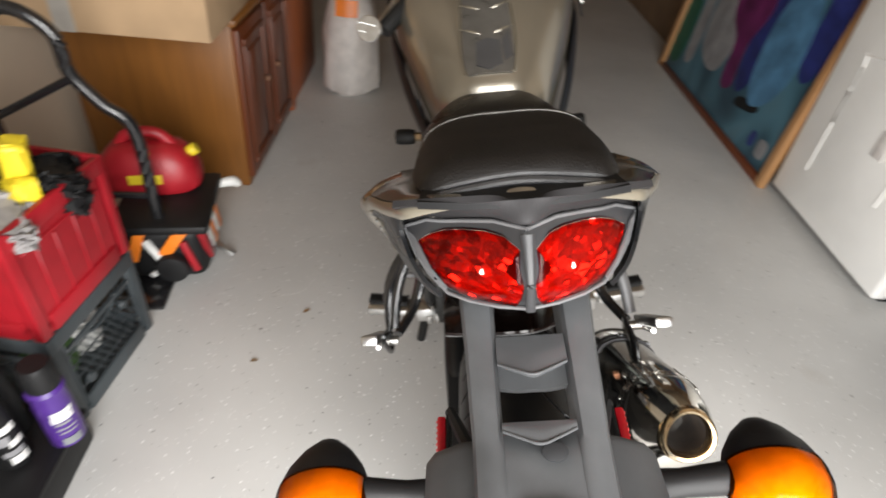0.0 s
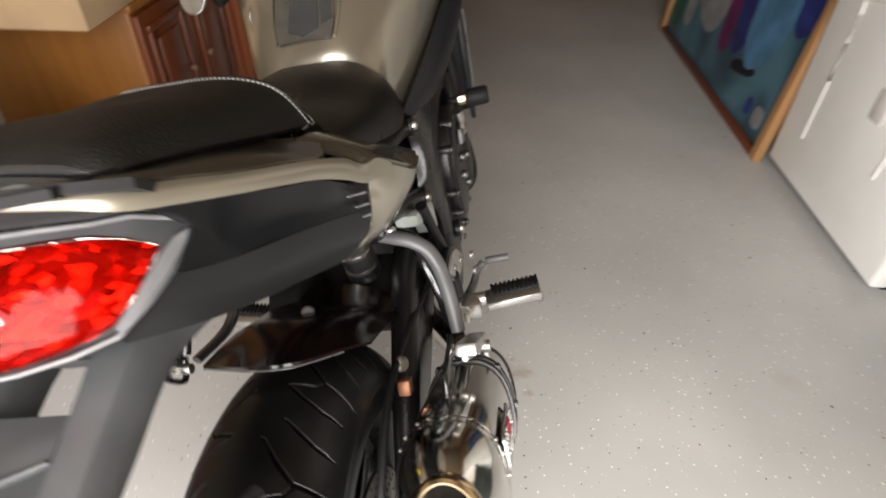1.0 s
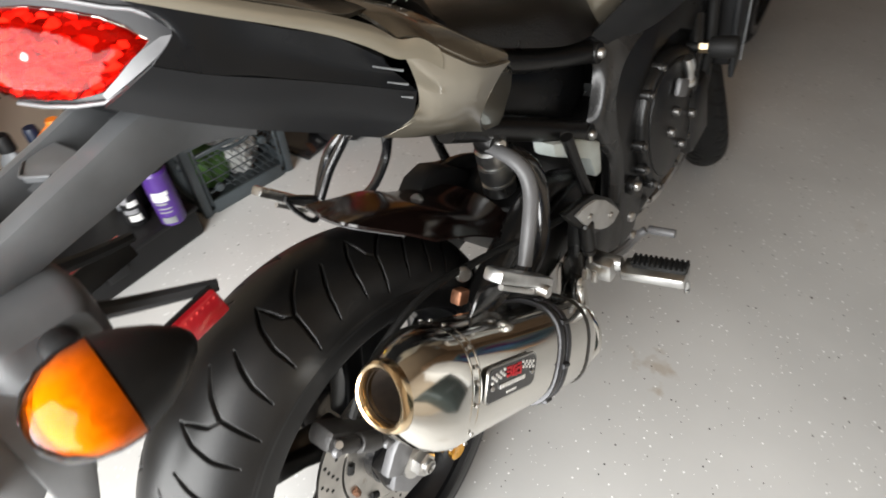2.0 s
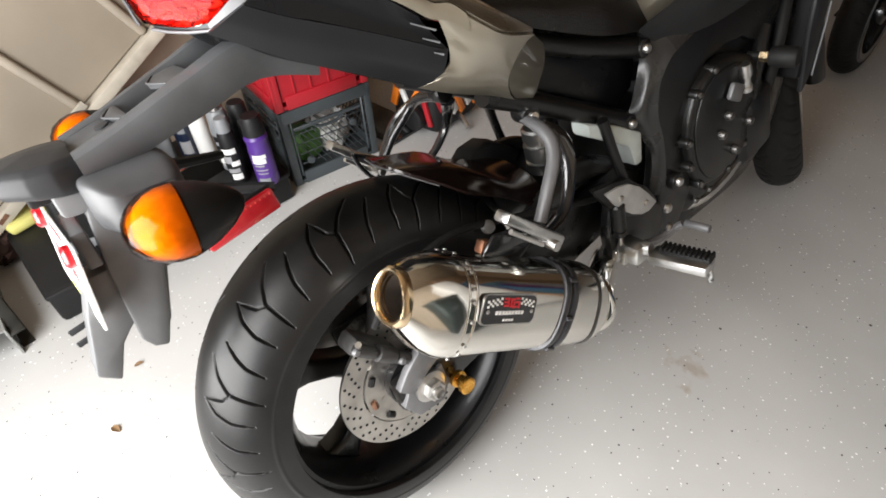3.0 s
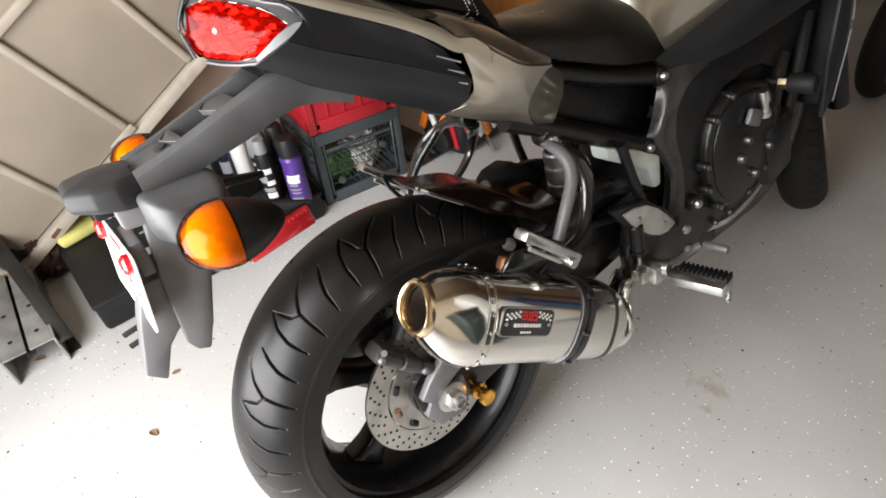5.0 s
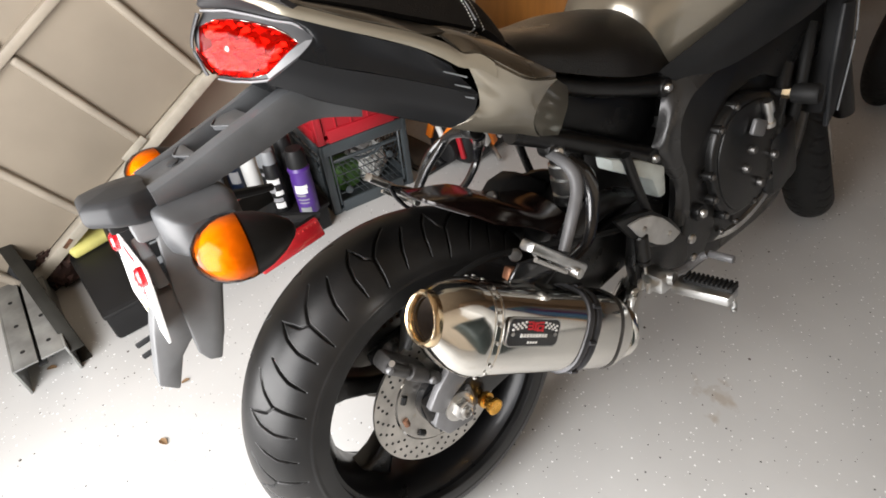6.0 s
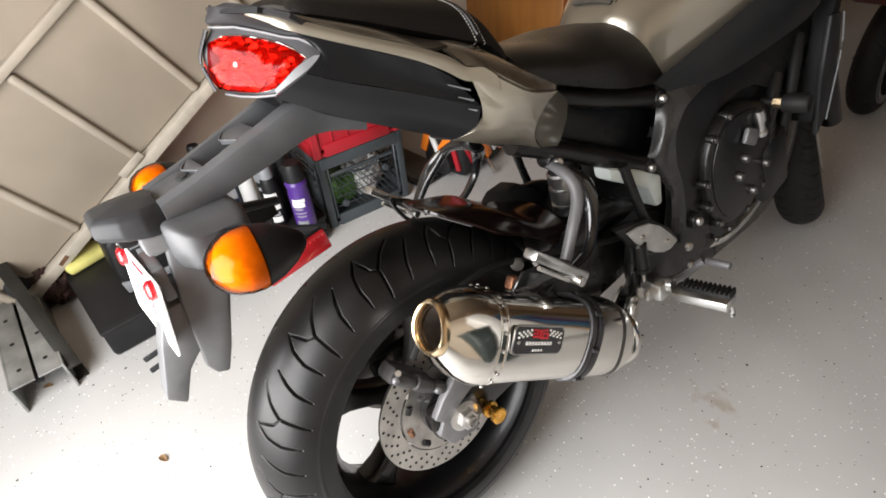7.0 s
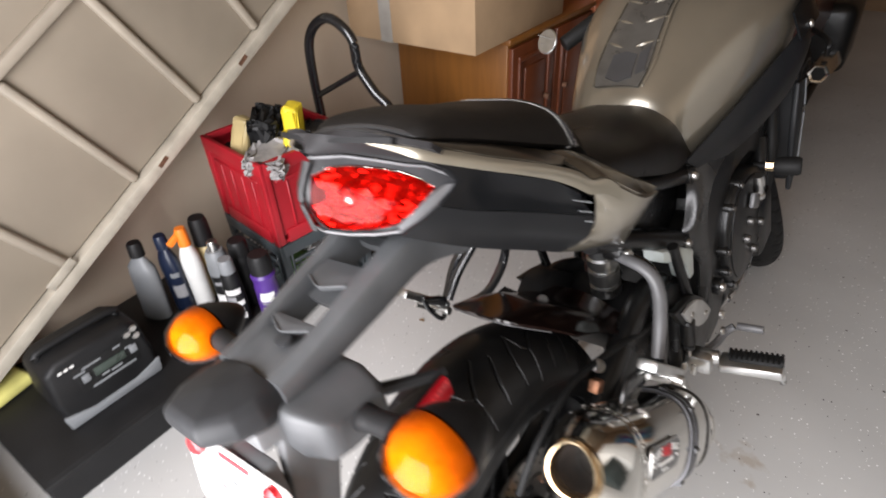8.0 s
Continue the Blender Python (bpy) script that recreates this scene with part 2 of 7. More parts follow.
CHROME_TIP = mat("heat_tinted_stainless_steel", (0.72, 0.56, 0.36), 0.2, metal=1.0, var=0.08, scale=18, rvar=0.05)
ALU = mat("brushed_aluminium", (0.62, 0.62, 0.61), 0.32, metal=1.0, var=0.1, scale=30, bump=0.15, bscale=300)
DISC = mat("brake_disc_steel", (0.46, 0.44, 0.41), 0.34, metal=1.0, var=0.12, scale=26, bump=0.1, bscale=500)
COPPER = mat("tarnished_copper", (0.45, 0.21, 0.12), 0.45, metal=0.7, var=0.2, scale=40)
STEEL = mat("zinc_plated_steel", (0.55, 0.54, 0.52), 0.35, metal=1.0, var=0.12, scale=22)
GALV = mat("galvanised_steel", (0.34, 0.345, 0.335), 0.45, metal=0.6, var=0.16, scale=14, bump=0.15, bscale=90)
RUST = mat("rusty_steel", (0.20, 0.10, 0.06), 0.7, metal=0.4, var=0.3, scale=40, bump=0.3, bscale=160)
CALIPER = mat("dark_cast_caliper", (0.045, 0.043, 0.042), 0.45, metal=0.2, var=0.2, scale=30, bump=0.2, bscale=250)
CAST_GREY = mat("cast_grey_aluminium", (0.17, 0.17, 0.175), 0.45, metal=0.3, var=0.12, scale=25, bump=0.2, bscale=300)
FLAP_GREY = mat("faded_flap_plastic", (0.125, 0.127, 0.130), 0.5, var=0.2, scale=9, bump=0.05, bscale=600)
# Steel kept near black: the shade on a channel face put into the colour.
SHADED_STEEL = mat("shaded_near_black_steel", (0.020, 0.0195, 0.016), 0.55, metal=0.3, var=0.2, scale=14, bump=0.2, bscale=90)
GREY_CLOTH = mat("pale_grey_cloth", (0.34, 0.325, 0.32), 0.9, var=0.15, scale=25, bump=0.3, bscale=120)
BROWN_CLOTH = mat("dark_brown_cloth", (0.050, 0.024, 0.018), 0.9, var=0.2, scale=20, bump=0.3, bscale=120)
DARK_RED = mat("dark_red_brown_paint", (0.07, 0.012, 0.008), 0.35, var=0.15, scale=10, coat=0.4)
DULL_BOLT = mat("dull_black_zinc", (0.16, 0.155, 0.15), 0.4, metal=0.9, var=0.15, scale=30)
STRAP = mat("dark_polished_strap", (0.050, 0.050, 0.054), 0.32, metal=0.4, var=0.1, scale=25)
GOLD = mat("gold_anodised_aluminium", (0.80, 0.42, 0.08), 0.25, metal=1.0, var=0.08, scale=30)
SOOT = mat("brown_soot", (0.030, 0.020, 0.014), 0.8, var=0.3, scale=40, bump=0.2, bscale=200)
# Near-black that paints the shade inside holes, slots and an outlet bore.
VOID = mat("hole_shade_black", (0.006, 0.006, 0.006), 0.8, var=0.1, scale=20)


RED_LENS = clear_lens("clear_red_lamp_plastic", (0.92, 0.080, 0.050))
ORANGE_LENS = clear_lens("clear_amber_lamp_plastic", (0.99, 0.42, 0.022))
REFLECTOR = facet_material("faceted_lamp_reflector", (0.80, 0.76, 0.70), 150, 1.2, 0.80, 0.2)
AMBER_REFLECTOR = facet_material("ribbed_inner_lens", (0.84, 0.80, 0.72), 170, 0.28, 0.0, 0.25)
BULB = mat("frosted_bulb_glass", (0.85, 0.80, 0.70), 0.12, var=0.05, scale=40, coat=0.6)
LAMP_EDGE = mat("satin_grey_lamp_edge", (0.15, 0.15, 0.155), 0.42, metal=0.3, var=0.1, scale=30)
HEADER = mat("dark_heat_stained_pipe", (0.10, 0.095, 0.09), 0.4, metal=0.8, var=0.2, scale=25)
PINK_LENS = mat("clear_red_band", (0.80, 0.05, 0.05), 0.15, var=0.2, scale=60, coat=1.0)
PAD = mat("dark_graphite_resin", (0.10, 0.096, 0.088), 0.3, metal=0.3, var=0.12, scale=30, coat=0.5)
RED_REFL = mat("red_reflector_plastic", (0.42, 0.008, 0.015), 0.22, var=0.06, scale=90, coat=0.5)
EMBLEM_RED = mat("red_badge_enamel", (0.62, 0.02, 0.03), 0.35, var=0.06, scale=60)
PLATE = mat("white_plate_paint", (0.78, 0.78, 0.76), 0.4, var=0.04, scale=20)
PLATE_RED = mat("red_plate_ink", (0.55, 0.03, 0.04), 0.4, var=0.1, scale=30)
PLATE_GREEN = mat("olive_plate_ink", (0.45, 0.45, 0.12), 0.4, var=0.1, scale=30)
WHITE = mat("white_enamel", (0.88, 0.87, 0.84), 0.38, var=0.04, scale=3, bump=0.06, bscale=200)
TRANSLUCENT = mat("milky_plastic_tank", (0.62, 0.68, 0.66), 0.45, var=0.06, scale=30)
RED_PLASTIC = mat("red_crate_plastic", (0.34, 0.010, 0.018), 0.42, var=0.12, scale=9, bump=0.1, bscale=180)
GREY_CRATE = mat("slate_grey_crate_plastic", (0.050, 0.060, 0.066), 0.45, var=0.14, scale=9, bump=0.1, bscale=180)
BLACK_PLASTIC = mat("black_plastic", (0.010, 0.010, 0.0105), 0.5, spec=0.28, var=0.12, scale=12, bump=0.08, bscale=220)
GREY_PLASTIC = mat("grey_plastic", (0.20, 0.21, 0.22), 0.45, var=0.08, scale=10)
CARDBOARD = mat("corrugated_cardboard", (0.42, 0.285, 0.165), 0.85, var=0.07, scale=6, bump=0.15, bscale=110)
TAPE = mat("grey_packing_tape", (0.33, 0.31, 0.28), 0.35, var=0.1, scale=12)
OAK = wood_material("golden_oak_veneer", (0.27, 0.108, 0.020), (0.15, 0.055, 0.010))
MAHOGANY = wood_material("red_brown_carved_wood", (0.17, 0.045, 0.014), (0.09, 0.024, 0.009), 0.35)
ORANGE_WOOD = wood_material("orange_stained_wood", (0.45, 0.13, 0.04), (0.32, 0.085, 0.03))
PINE = wood_material("pine_frame_wood", (0.50, 0.27, 0.12), (0.36, 0.18, 0.07), 0.5)
BAG = mat("white_plastic_bag_film", (0.72, 0.68, 0.65), 0.45, var=0.08, scale=14, bump=0.4, bscale=25)
NAVY = mat("navy_bottle_plastic", (0.008, 0.014, 0.035), 0.35, var=0.1, scale=14)
WHITE_PLASTIC = mat("white_bottle_plastic", (0.72, 0.72, 0.70), 0.4, var=0.05, scale=14)
ORANGE_PLASTIC = mat("orange_plastic", (0.85, 0.22, 0.02), 0.4, var=0.06, scale=14)
PURPLE = mat("purple_can_print", (0.07, 0.025, 0.20), 0.35, var=0.1, scale=14)
TAN = mat("tan_bottle_plastic", (0.42, 0.33, 0.16), 0.4, var=0.1, scale=14)
YELLOW = mat("yellow_plastic", (0.80, 0.62, 0.03), 0.45, var=0.1, scale=14)
PALE_YELLOW = mat("faded_yellow_foam", (0.68, 0.64, 0.20), 0.7, var=0.1, scale=14)
GREEN = mat("green_plastic", (0.10, 0.22, 0.05), 0.5, var=0.12, scale=14)
BIN = mat("dark_green_grey_bin_plastic", (0.040, 0.052, 0.050), 0.55, var=0.12, scale=6, bump=0.2, bscale=140)
SCREEN = mat("dim_lcd", (0.045, 0.06, 0.05), 0.3, var=0.1, scale=20)
FADED_ORANGE = mat("faded_orange_plate", (0.62, 0.30, 0.12), 0.5, var=0.12, scale=30)
BLUE = mat("sky_blue_print", (0.08, 0.21, 0.36), 0.45, var=0.2, scale=9)
DEEP_BLUE = mat("ultramarine_print", (0.02, 0.03, 0.16), 0.45, var=0.25, scale=9)
MAGENTA = mat("plum_print", (0.13, 0.014, 0.09), 0.45, var=0.25, scale=9)
PALE_PRINT = mat("pale_grey_print", (0.27, 0.27, 0.28), 0.45, var=0.15, scale=9)
EMERALD = mat("emerald_print", (0.015, 0.12, 0.075), 0.45, var=0.15, scale=9)
LEAF = mat("dry_brown_leaf", (0.22, 0.13, 0.06), 0.8, var=0.2, scale=60)


# ---- mesh helpers ----
def finish(bm, angle=38):
    bmesh.ops.remove_doubles(bm, verts=bm.verts, dist=1e-5)
    bmesh.ops.recalc_face_normals(bm, faces=bm.faces)
    for f in bm.faces:
        f.smooth = True
    for e in bm.edges:
        e.smooth = len(e.link_faces) != 2 or e.calc_face_angle(0) < radians(angle)
    return bm


def part(name, bm, material, parent=None, label=""):
    """Links a bmesh as one mesh object under a thing or a part."""
    finish(bm)
    me = bpy.data.meshes.new(name)
    bm.to_mesh(me)
    bm.free()
    me.materials.append(material)
    ob = new(name, me)
    ob.parent = parent
    return tagged(ob, label=label)


def thing(name, label, category, m=None, group="", kind=""):
    ob = new(name)
    ob.empty_display_size = 0.05
    if m is not None:
        ob.matrix_basis = m
    return tagged(ob, label, category, group, kind)


def join(bm, other):
    me = bpy.data.meshes.new("tmp")
    other.to_mesh(me)
    other.free()
    bm.from_mesh(me)
    bpy.data.meshes.remove(me)
    return bm


def box(c, s, bev=0.0, rot=(0, 0, 0), seg=2):
    bm = bmesh.new()
    bmesh.ops.create_cube(bm, size=1, matrix=pose(*c, *rot) @ Matrix.Diagonal((*s, 1)))
    if bev:
        bmesh.ops.bevel(bm, geom=bm.edges[:], offset=bev, segments=seg, affect="EDGES", profile=0.5)
    return bm


def frame_to(d):
    return Vector(d).normalized().to_track_quat("Z", "Y").to_matrix()


def lathe(profile, origin, axis, n=32, cap=True, sx=1.0, sy=1.0):
    """profile: (along, radius) pairs turned about the axis."""
    bm = bmesh.new()
    m = frame_to(axis)
    o = Vector(origin)
    rings = []
    for a, r in profile:
        rings.append([bm.verts.new(o + m @ Vector((r * sx * math.cos(2 * math.pi * k / n), r * sy * math.sin(2 * math.pi * k / n), a))) for k in range(n)])
    for p, q in zip(rings, rings[1:]):
        for k in range(n):
            bm.faces.new((p[k], p[(k + 1) % n], q[(k + 1) % n], q[k]))
    if cap:
        bm.faces.new(rings[0][::-1])
        bm.faces.new(rings[-1])
    return bm


def cyl(p, q, r, r2=None, n=20, bev=0.0):
    p, q = Vector(p), Vector(q)
    L = (q - p).length
    r2 = r if r2 is None else r2
    prof = [(0, r), (L, r2)]
    if bev:
        prof = [(0, r - bev), (bev * 0.3, r - bev * 0.3), (bev, r), (L - bev, r2), (L - bev * 0.3, r2 - bev * 0.3), (L, r2 - bev)]
    return lathe(prof, p, q - p, n)


def smooth_line(pts, per=6):
    """Points along a soft curve through the given ones."""
    p = [Vector(v) for v in pts]
    if len(p) < 3:
        return p
    out = []
    for i in range(len(p) - 1):
        a, b, c, d = p[max(i - 1, 0)], p[i], p[i + 1], p[min(i + 2, len(p) - 1)]
        for k in range(per):
            t = k / per
            out.append(0.5 * ((2 * b) + (c - a) * t + (2 * a - 5 * b + 4 * c - d) * t * t + (3 * b - a - 3 * c + d) * t ** 3))
    out.append(p[-1])
    return out


def tube(pts, r, n=12, per=6, flat=1.0, up=(0, 0, 1)):
    """A bar of round (flat < 1: oval) section along a soft curve; r may be a list over the given points."""
    line = smooth_line(pts, per)
    rs = [r] * len(line) if not isinstance(r, (list, tuple)) else [float(v) for v in np.interp(np.linspace(0, 1, len(line)), np.linspace(0, 1, len(r)), r)]
    bm = bmesh.new()
    rings = []
    for i, p in enumerate(line):
        d = (line[min(i + 1, len(line) - 1)] - line[max(i - 1, 0)]).normalized()
        s = d.cross(Vector(up))
        s = s.normalized() if s.length > 1e-4 else Vector((1, 0, 0))
        u = s.cross(d)
        rings.append([bm.verts.new(p + rs[i] * (s * math.cos(2 * math.pi * k / n) + u * flat * math.sin(2 * math.pi * k / n))) for k in range(n)])
    for a, b in zip(rings, rings[1:]):
        for k in range(n):
            bm.faces.new((a[k], a[(k + 1) % n], b[(k + 1) % n], b[k]))
    bm.faces.new(rings[0][::-1])
    bm.faces.new(rings[-1])
    return bm


def prism(outline, x0, x1, bev=0.0, soft=0, seg=2, axis="x"):
    """An outline in the plane across the axis, drawn out from x0 to x1."""
    pts = outline
    if soft:
        closed = [Vector((a, b, 0)) for a, b in outline]
        k = len(closed)
        line = smooth_line(closed[-2:] + closed + closed[:2], soft)
        pts = [(v.x, v.y) for v in line[2 * soft:(2 + k) * soft]]
    bm = bmesh.new()
    put = {"x": lambda a, b, c: (c, a, b), "y": lambda a, b, c: (a, c, b), "z": lambda a, b, c: (a, b, c)}[axis]
    lo = [bm.verts.new(put(a, b, x0)) for a, b in pts]
    hi = [bm.verts.new(put(a, b, x1)) for a, b in pts]
    bm.faces.new(lo)
    bm.faces.new(hi)
    for i in range(len(pts)):
        j = (i + 1) % len(pts)
        bm.faces.new((lo[i], lo[j], hi[j], hi[i]))
    if bev:
        bmesh.ops.recalc_face_normals(bm, faces=bm.faces)
        es = [e for e in bm.edges if e.calc_face_angle(0) > radians(40)]
        bmesh.ops.bevel(bm, geom=es, offset=bev, segments=seg, affect="EDGES", profile=0.5)
    return bm


def grid_points(grid, per):
    rows = [smooth_line(r, per) for r in grid]
    cols = [smooth_line([r[j] for r in rows], per) for j in range(len(rows[0]))]
    return [[cols[j][i] for j in range(len(cols))] for i in range(len(cols[0]))]


def patch(grid, per=5, thick=0.003):
    """A soft panel through a grid of points, with thickness."""
    g = grid_points(grid, per)
    nu, nv = len(g), len(g[0])
    bm = bmesh.new()
    front = [[bm.verts.new(p) for p in row] for row in g]
    nor = [[Vector((0, 0, 0)) for _ in row] for row in g]
    for i in range(nu):
        for j in range(nv):
            du = g[min(i + 1, nu - 1)][j] - g[max(i - 1, 0)][j]
            dv = g[i][min(j + 1, nv - 1)] - g[i][max(j - 1, 0)]
            c = du.cross(dv)
            nor[i][j] = c.normalized() if c.length > 1e-9 else Vector((0, 0, 1))
    back = [[bm.verts.new(g[i][j] - nor[i][j] * thick) for j in range(nv)] for i in range(nu)]
    for i in range(nu - 1):
        for j in range(nv - 1):
            bm.faces.new((front[i][j], front[i + 1][j], front[i + 1][j + 1], front[i][j + 1]))
            bm.faces.new((back[i][j], back[i][j + 1], back[i + 1][j + 1], back[i + 1][j]))
    for i in range(nu - 1):
        for j in (0, nv - 1):
            bm.faces.new((front[i][j], front[i + 1][j], back[i + 1][j], back[i][j]))
    for j in range(nv - 1):
        for i in (0, nu - 1):
            bm.faces.new((front[i][j], front[i][j + 1], back[i][j + 1], back[i][j]))
    return bm


def mirrored(grid):
    """A half grid (from the middle outwards) made whole across x = 0."""
    return [[(-p[0], p[1], p[2]) for p in reversed(r[1:])] + [tuple(p) for p in r] for r in grid]


def flip(bm):
    bmesh.ops.transform(bm, matrix=Matrix.Diagonal((-1, 1, 1, 1)), verts=bm.verts)
    bmesh.ops.reverse_faces(bm, faces=bm.faces)
    return bm


def bolt(p, d, r=0.008, h=0.006):
    """A button-head screw with a sunk hexagon."""
    p, d = Vector(p), Vector(d).normalized()
    bm = lathe([(0, r), (h * 0.55, r), (h, r * 0.7)], p, d, 16)
    join(bm, lathe([(h * 1.02, r * 0.42), (h * 1.05, r * 0.40)], p, d, 6))
    return bm


# ---- the garage ----
def structure(name, bm, material, label, category):
    return tagged(part(name, bm, material), label, category, kind="structure")


structure("floor", box((0.3, 2.0, -0.05), (3.9, 6.7, 0.1)), FLOOR, "light grey painted garage floor with white and black flakes", "floor")
structure("ground", prism([(-60, -80), (60, -80), (60, -1.35), (-60, -1.35)], -0.12, -0.012, axis="z"), CONCRETE, "pale concrete driveway outside the garage", "ground")
structure("wall_west", box((-1.53, 2.0, 1.25), (0.14, 6.7, 2.5)), WALL, "beige painted garage side wall", "wall")
# Unseen back and side walls, dark brown to hold down the fill.
structure("wall_north", box((0.3, 5.27, 1.25), (3.52, 0.14, 2.5)), DARK_WALL, "unseen garage back wall, brown to cut and warm the bounce light", "wall")
structure("wall_east", box((1.77, 3.44, 1.25), (0.58, 3.52, 2.5)), DARK_WALL, "unseen wall beside the leaning picture, brown to cut and warm the bounce light", "wall")
structure("wall_alcove", box((2.13, 0.24, 1.25), (0.14, 2.88, 2.5)), WALL, "beige painted wall of the appliance corner", "wall")
structure("wall_south_left", box((-1.16, -1.275, 1.25), (0.6, 0.15, 2.5)), WALL, "narrow wall beside the open garage doorway", "wall")
structure("wall_south_right", box((1.655, -1.275, 1.25), (0.81, 0.15, 2.5)), WALL, "wall beside the open garage doorway", "wall")
structure("wall_south_top", box((0.195, -1.275, 2.3), (2.11, 0.15, 0.4)), WALL, "lintel wall over the open garage doorway", "wall")
# Unseen ceiling, its brown set for less and warmer bounce.
structure("ceiling", box((0.3, 2.0, 2.56), (3.9, 6.7, 0.12)), CEIL, "unseen garage ceiling, brown to cut and warm the bounce light", "ceiling")


# ---- the motorcycle ----
LEAN = -11.52
AXLE_UP = 0.3105
bike = thing("motorcycle", "champagne and black naked motorcycle leaning on its side stand", "motorcycle",
             Matrix.Translation((0, 0, AXLE_UP)) @ pose(0, 0, 0, 0, LEAN, 0) @ Matrix.Translation((0, 0, -0.315)))


def tyre_mesh(R, half, grooves=True, nseg=2000, nprof=200):
    """A tyre about the x axis with sickle-shaped grooves cut into the tread."""
    core = R - half
    th = np.linspace(-2.12, 2.12, nprof)
    px, pr = half * np.sin(th), core + half * np.cos(th)
    pr = np.maximum(pr, R - 0.098)
    A, T = np.meshgrid(np.linspace(0, 2 * np.pi, nseg, endpoint=False), th, indexing="ij")
    depth = np.zeros_like(A)
    if grooves:
        pitch = 2 * np.pi / 14
        # each pitch: a forked main groove and two sickles; (angles across the tread, degrees round it, width)
        cuts = (((0.20, 0.43, 0.65, 1.20), (-8.0, -3.2, 0.0, 1.5), 0.0036),
                ((0.26, 0.56, 0.68), (3.6, 2.4, 0.0), 0.0030),
                ((0.37, 0.60, 0.80, 1.10), (-12.7, -10.2, -8.5, -7.4), 0.0034),
                ((0.21, 0.47, 0.75, 1.08), (-22.2, -19.0, -17.3, -17.0), 0.0034))
        for side in (-1, 1):
            s = T * side
            for ts, turns, width in cuts:
                line = np.radians(np.interp(s, ts, turns) + 148.2 + (0.0 if side > 0 else 12.9))
                d = np.abs(((A - line + pitch / 2) % pitch) - pitch / 2) * R
                inside = (s > ts[0]) & (s < ts[-1])
                taper = np.clip(np.minimum(s - ts[0], ts[-1] - s) / 0.14, 0.55, 1)
                depth = np.maximum(depth, np.where(inside, np.clip(1.6 - d / (width * taper * 0.5), 0, 1), 0))
    depth = depth * 0.0055 - 0.0014 * np.exp(-((np.abs(T) - 1.36) / 0.025) ** 2) - 0.0010 * np.exp(-((np.abs(T) - 1.80) / 0.02) ** 2)
    rr = pr[None, :] - depth * np.cos(T)
    xx = px[None, :] - depth * np.sin(T)
    v = np.stack([xx, rr * np.cos(A), rr * np.sin(A)], -1).reshape(-1, 3)
    i, j = np.meshgrid(np.arange(nseg), np.arange(nprof - 1), indexing="ij")
    i2 = (i + 1) % nseg
    f = np.stack([i * nprof + j, i2 * nprof + j, i2 * nprof + j + 1, i * nprof + j + 1], -1).reshape(-1, 4)
    return v, f


def tyre(name, R, half, centre, parent, label, grooves=True, nseg=2000, nprof=200, turn=None, material=None):
    v, f = tyre_mesh(R, half, grooves, nseg, nprof)
    if turn is not None:
        v = v @ np.array(turn.to_3x3()).T
    v = v + np.array(centre)
    me = bpy.data.meshes.new(name)
    me.from_pydata(v.tolist(), [], f.tolist())
    me.materials.append(material or RUBBER)
    for p in me.polygons:
        p.use_smooth = True
    ob = new(name, me)
    ob.parent = parent
    return tagged(ob, label=label)


# rear wheel
C = Vector((0, 0, 0.315))
rim = lathe([(-0.073, 0.211), (-0.076, 0.222), (-0.070, 0.223), (-0.064, 0.214), (-0.030, 0.196), (0.030, 0.196), (0.064, 0.214), (0.070, 0.223), (0.076, 0.222), (0.073, 0.211), (0.062, 0.203), (0.028, 0.190), (-0.028, 0.190), (-0.062, 0.203), (-0.073, 0.211)], C, (1, 0, 0), 96, cap=False)
spokes = []
for k in range(5):
    arm_bm = prism([(0.030, -0.030), (0.070, -0.022), (0.110, -0.017), (0.155, -0.021), (0.180, -0.031), (0.193, -0.044), (0.193, 0.044), (0.180, 0.031), (0.155, 0.021), (0.110, 0.017), (0.070, 0.022), (0.030, 0.030)], -0.024, 0.024, 0.010, seg=3)
    bmesh.ops.transform(arm_bm, matrix=Matrix.Translation(C) @ Matrix.Rotation(radians(72 * k + 6), 4, "X"), verts=arm_bm.verts)
    spokes.append(arm_bm)
hub = (lathe([(-0.075, 0.03), (-0.07, 0.045), (-0.03, 0.05), (0.03, 0.05), (0.062, 0.046), (0.066, 0.03)], C, (1, 0, 0), 40))
rear_wheel = part("rear_wheel", rim, WHEEL_BLACK, bike, "gloss black five-spoke cast rear wheel")
part("hub", hub, GLOSS_BLACK, rear_wheel)
for arm_bm in spokes:
    part("spoke", arm_bm, WHEEL_BLACK, rear_wheel)
tyre("tyre", 0.315, 0.090, C, rear_wheel, "wide black rear tyre with sickle grooves")
side_text = bmesh.new()
for k in range(11):
    a = radians(150 + k * 4.2)
    join(side_text, box(C + Vector((0.0805, 0.2495 * math.cos(a), 0.2495 * math.sin(a))), (0.002, 0.006, 0.013 if k % 3 else 0.009), 0, (math.degrees(a) - 0, 0, 0)))
part("raised_lettering", side_text, RUBBER_DARK, rear_wheel, "plain raised bars moulded on the tyre flank")
disc = lathe([(0.066, 0.091), (0.066, 0.1305), (0.071, 0.1305), (0.071, 0.091), (0.066, 0.091)], C, (1, 0, 0), 96, cap=False)
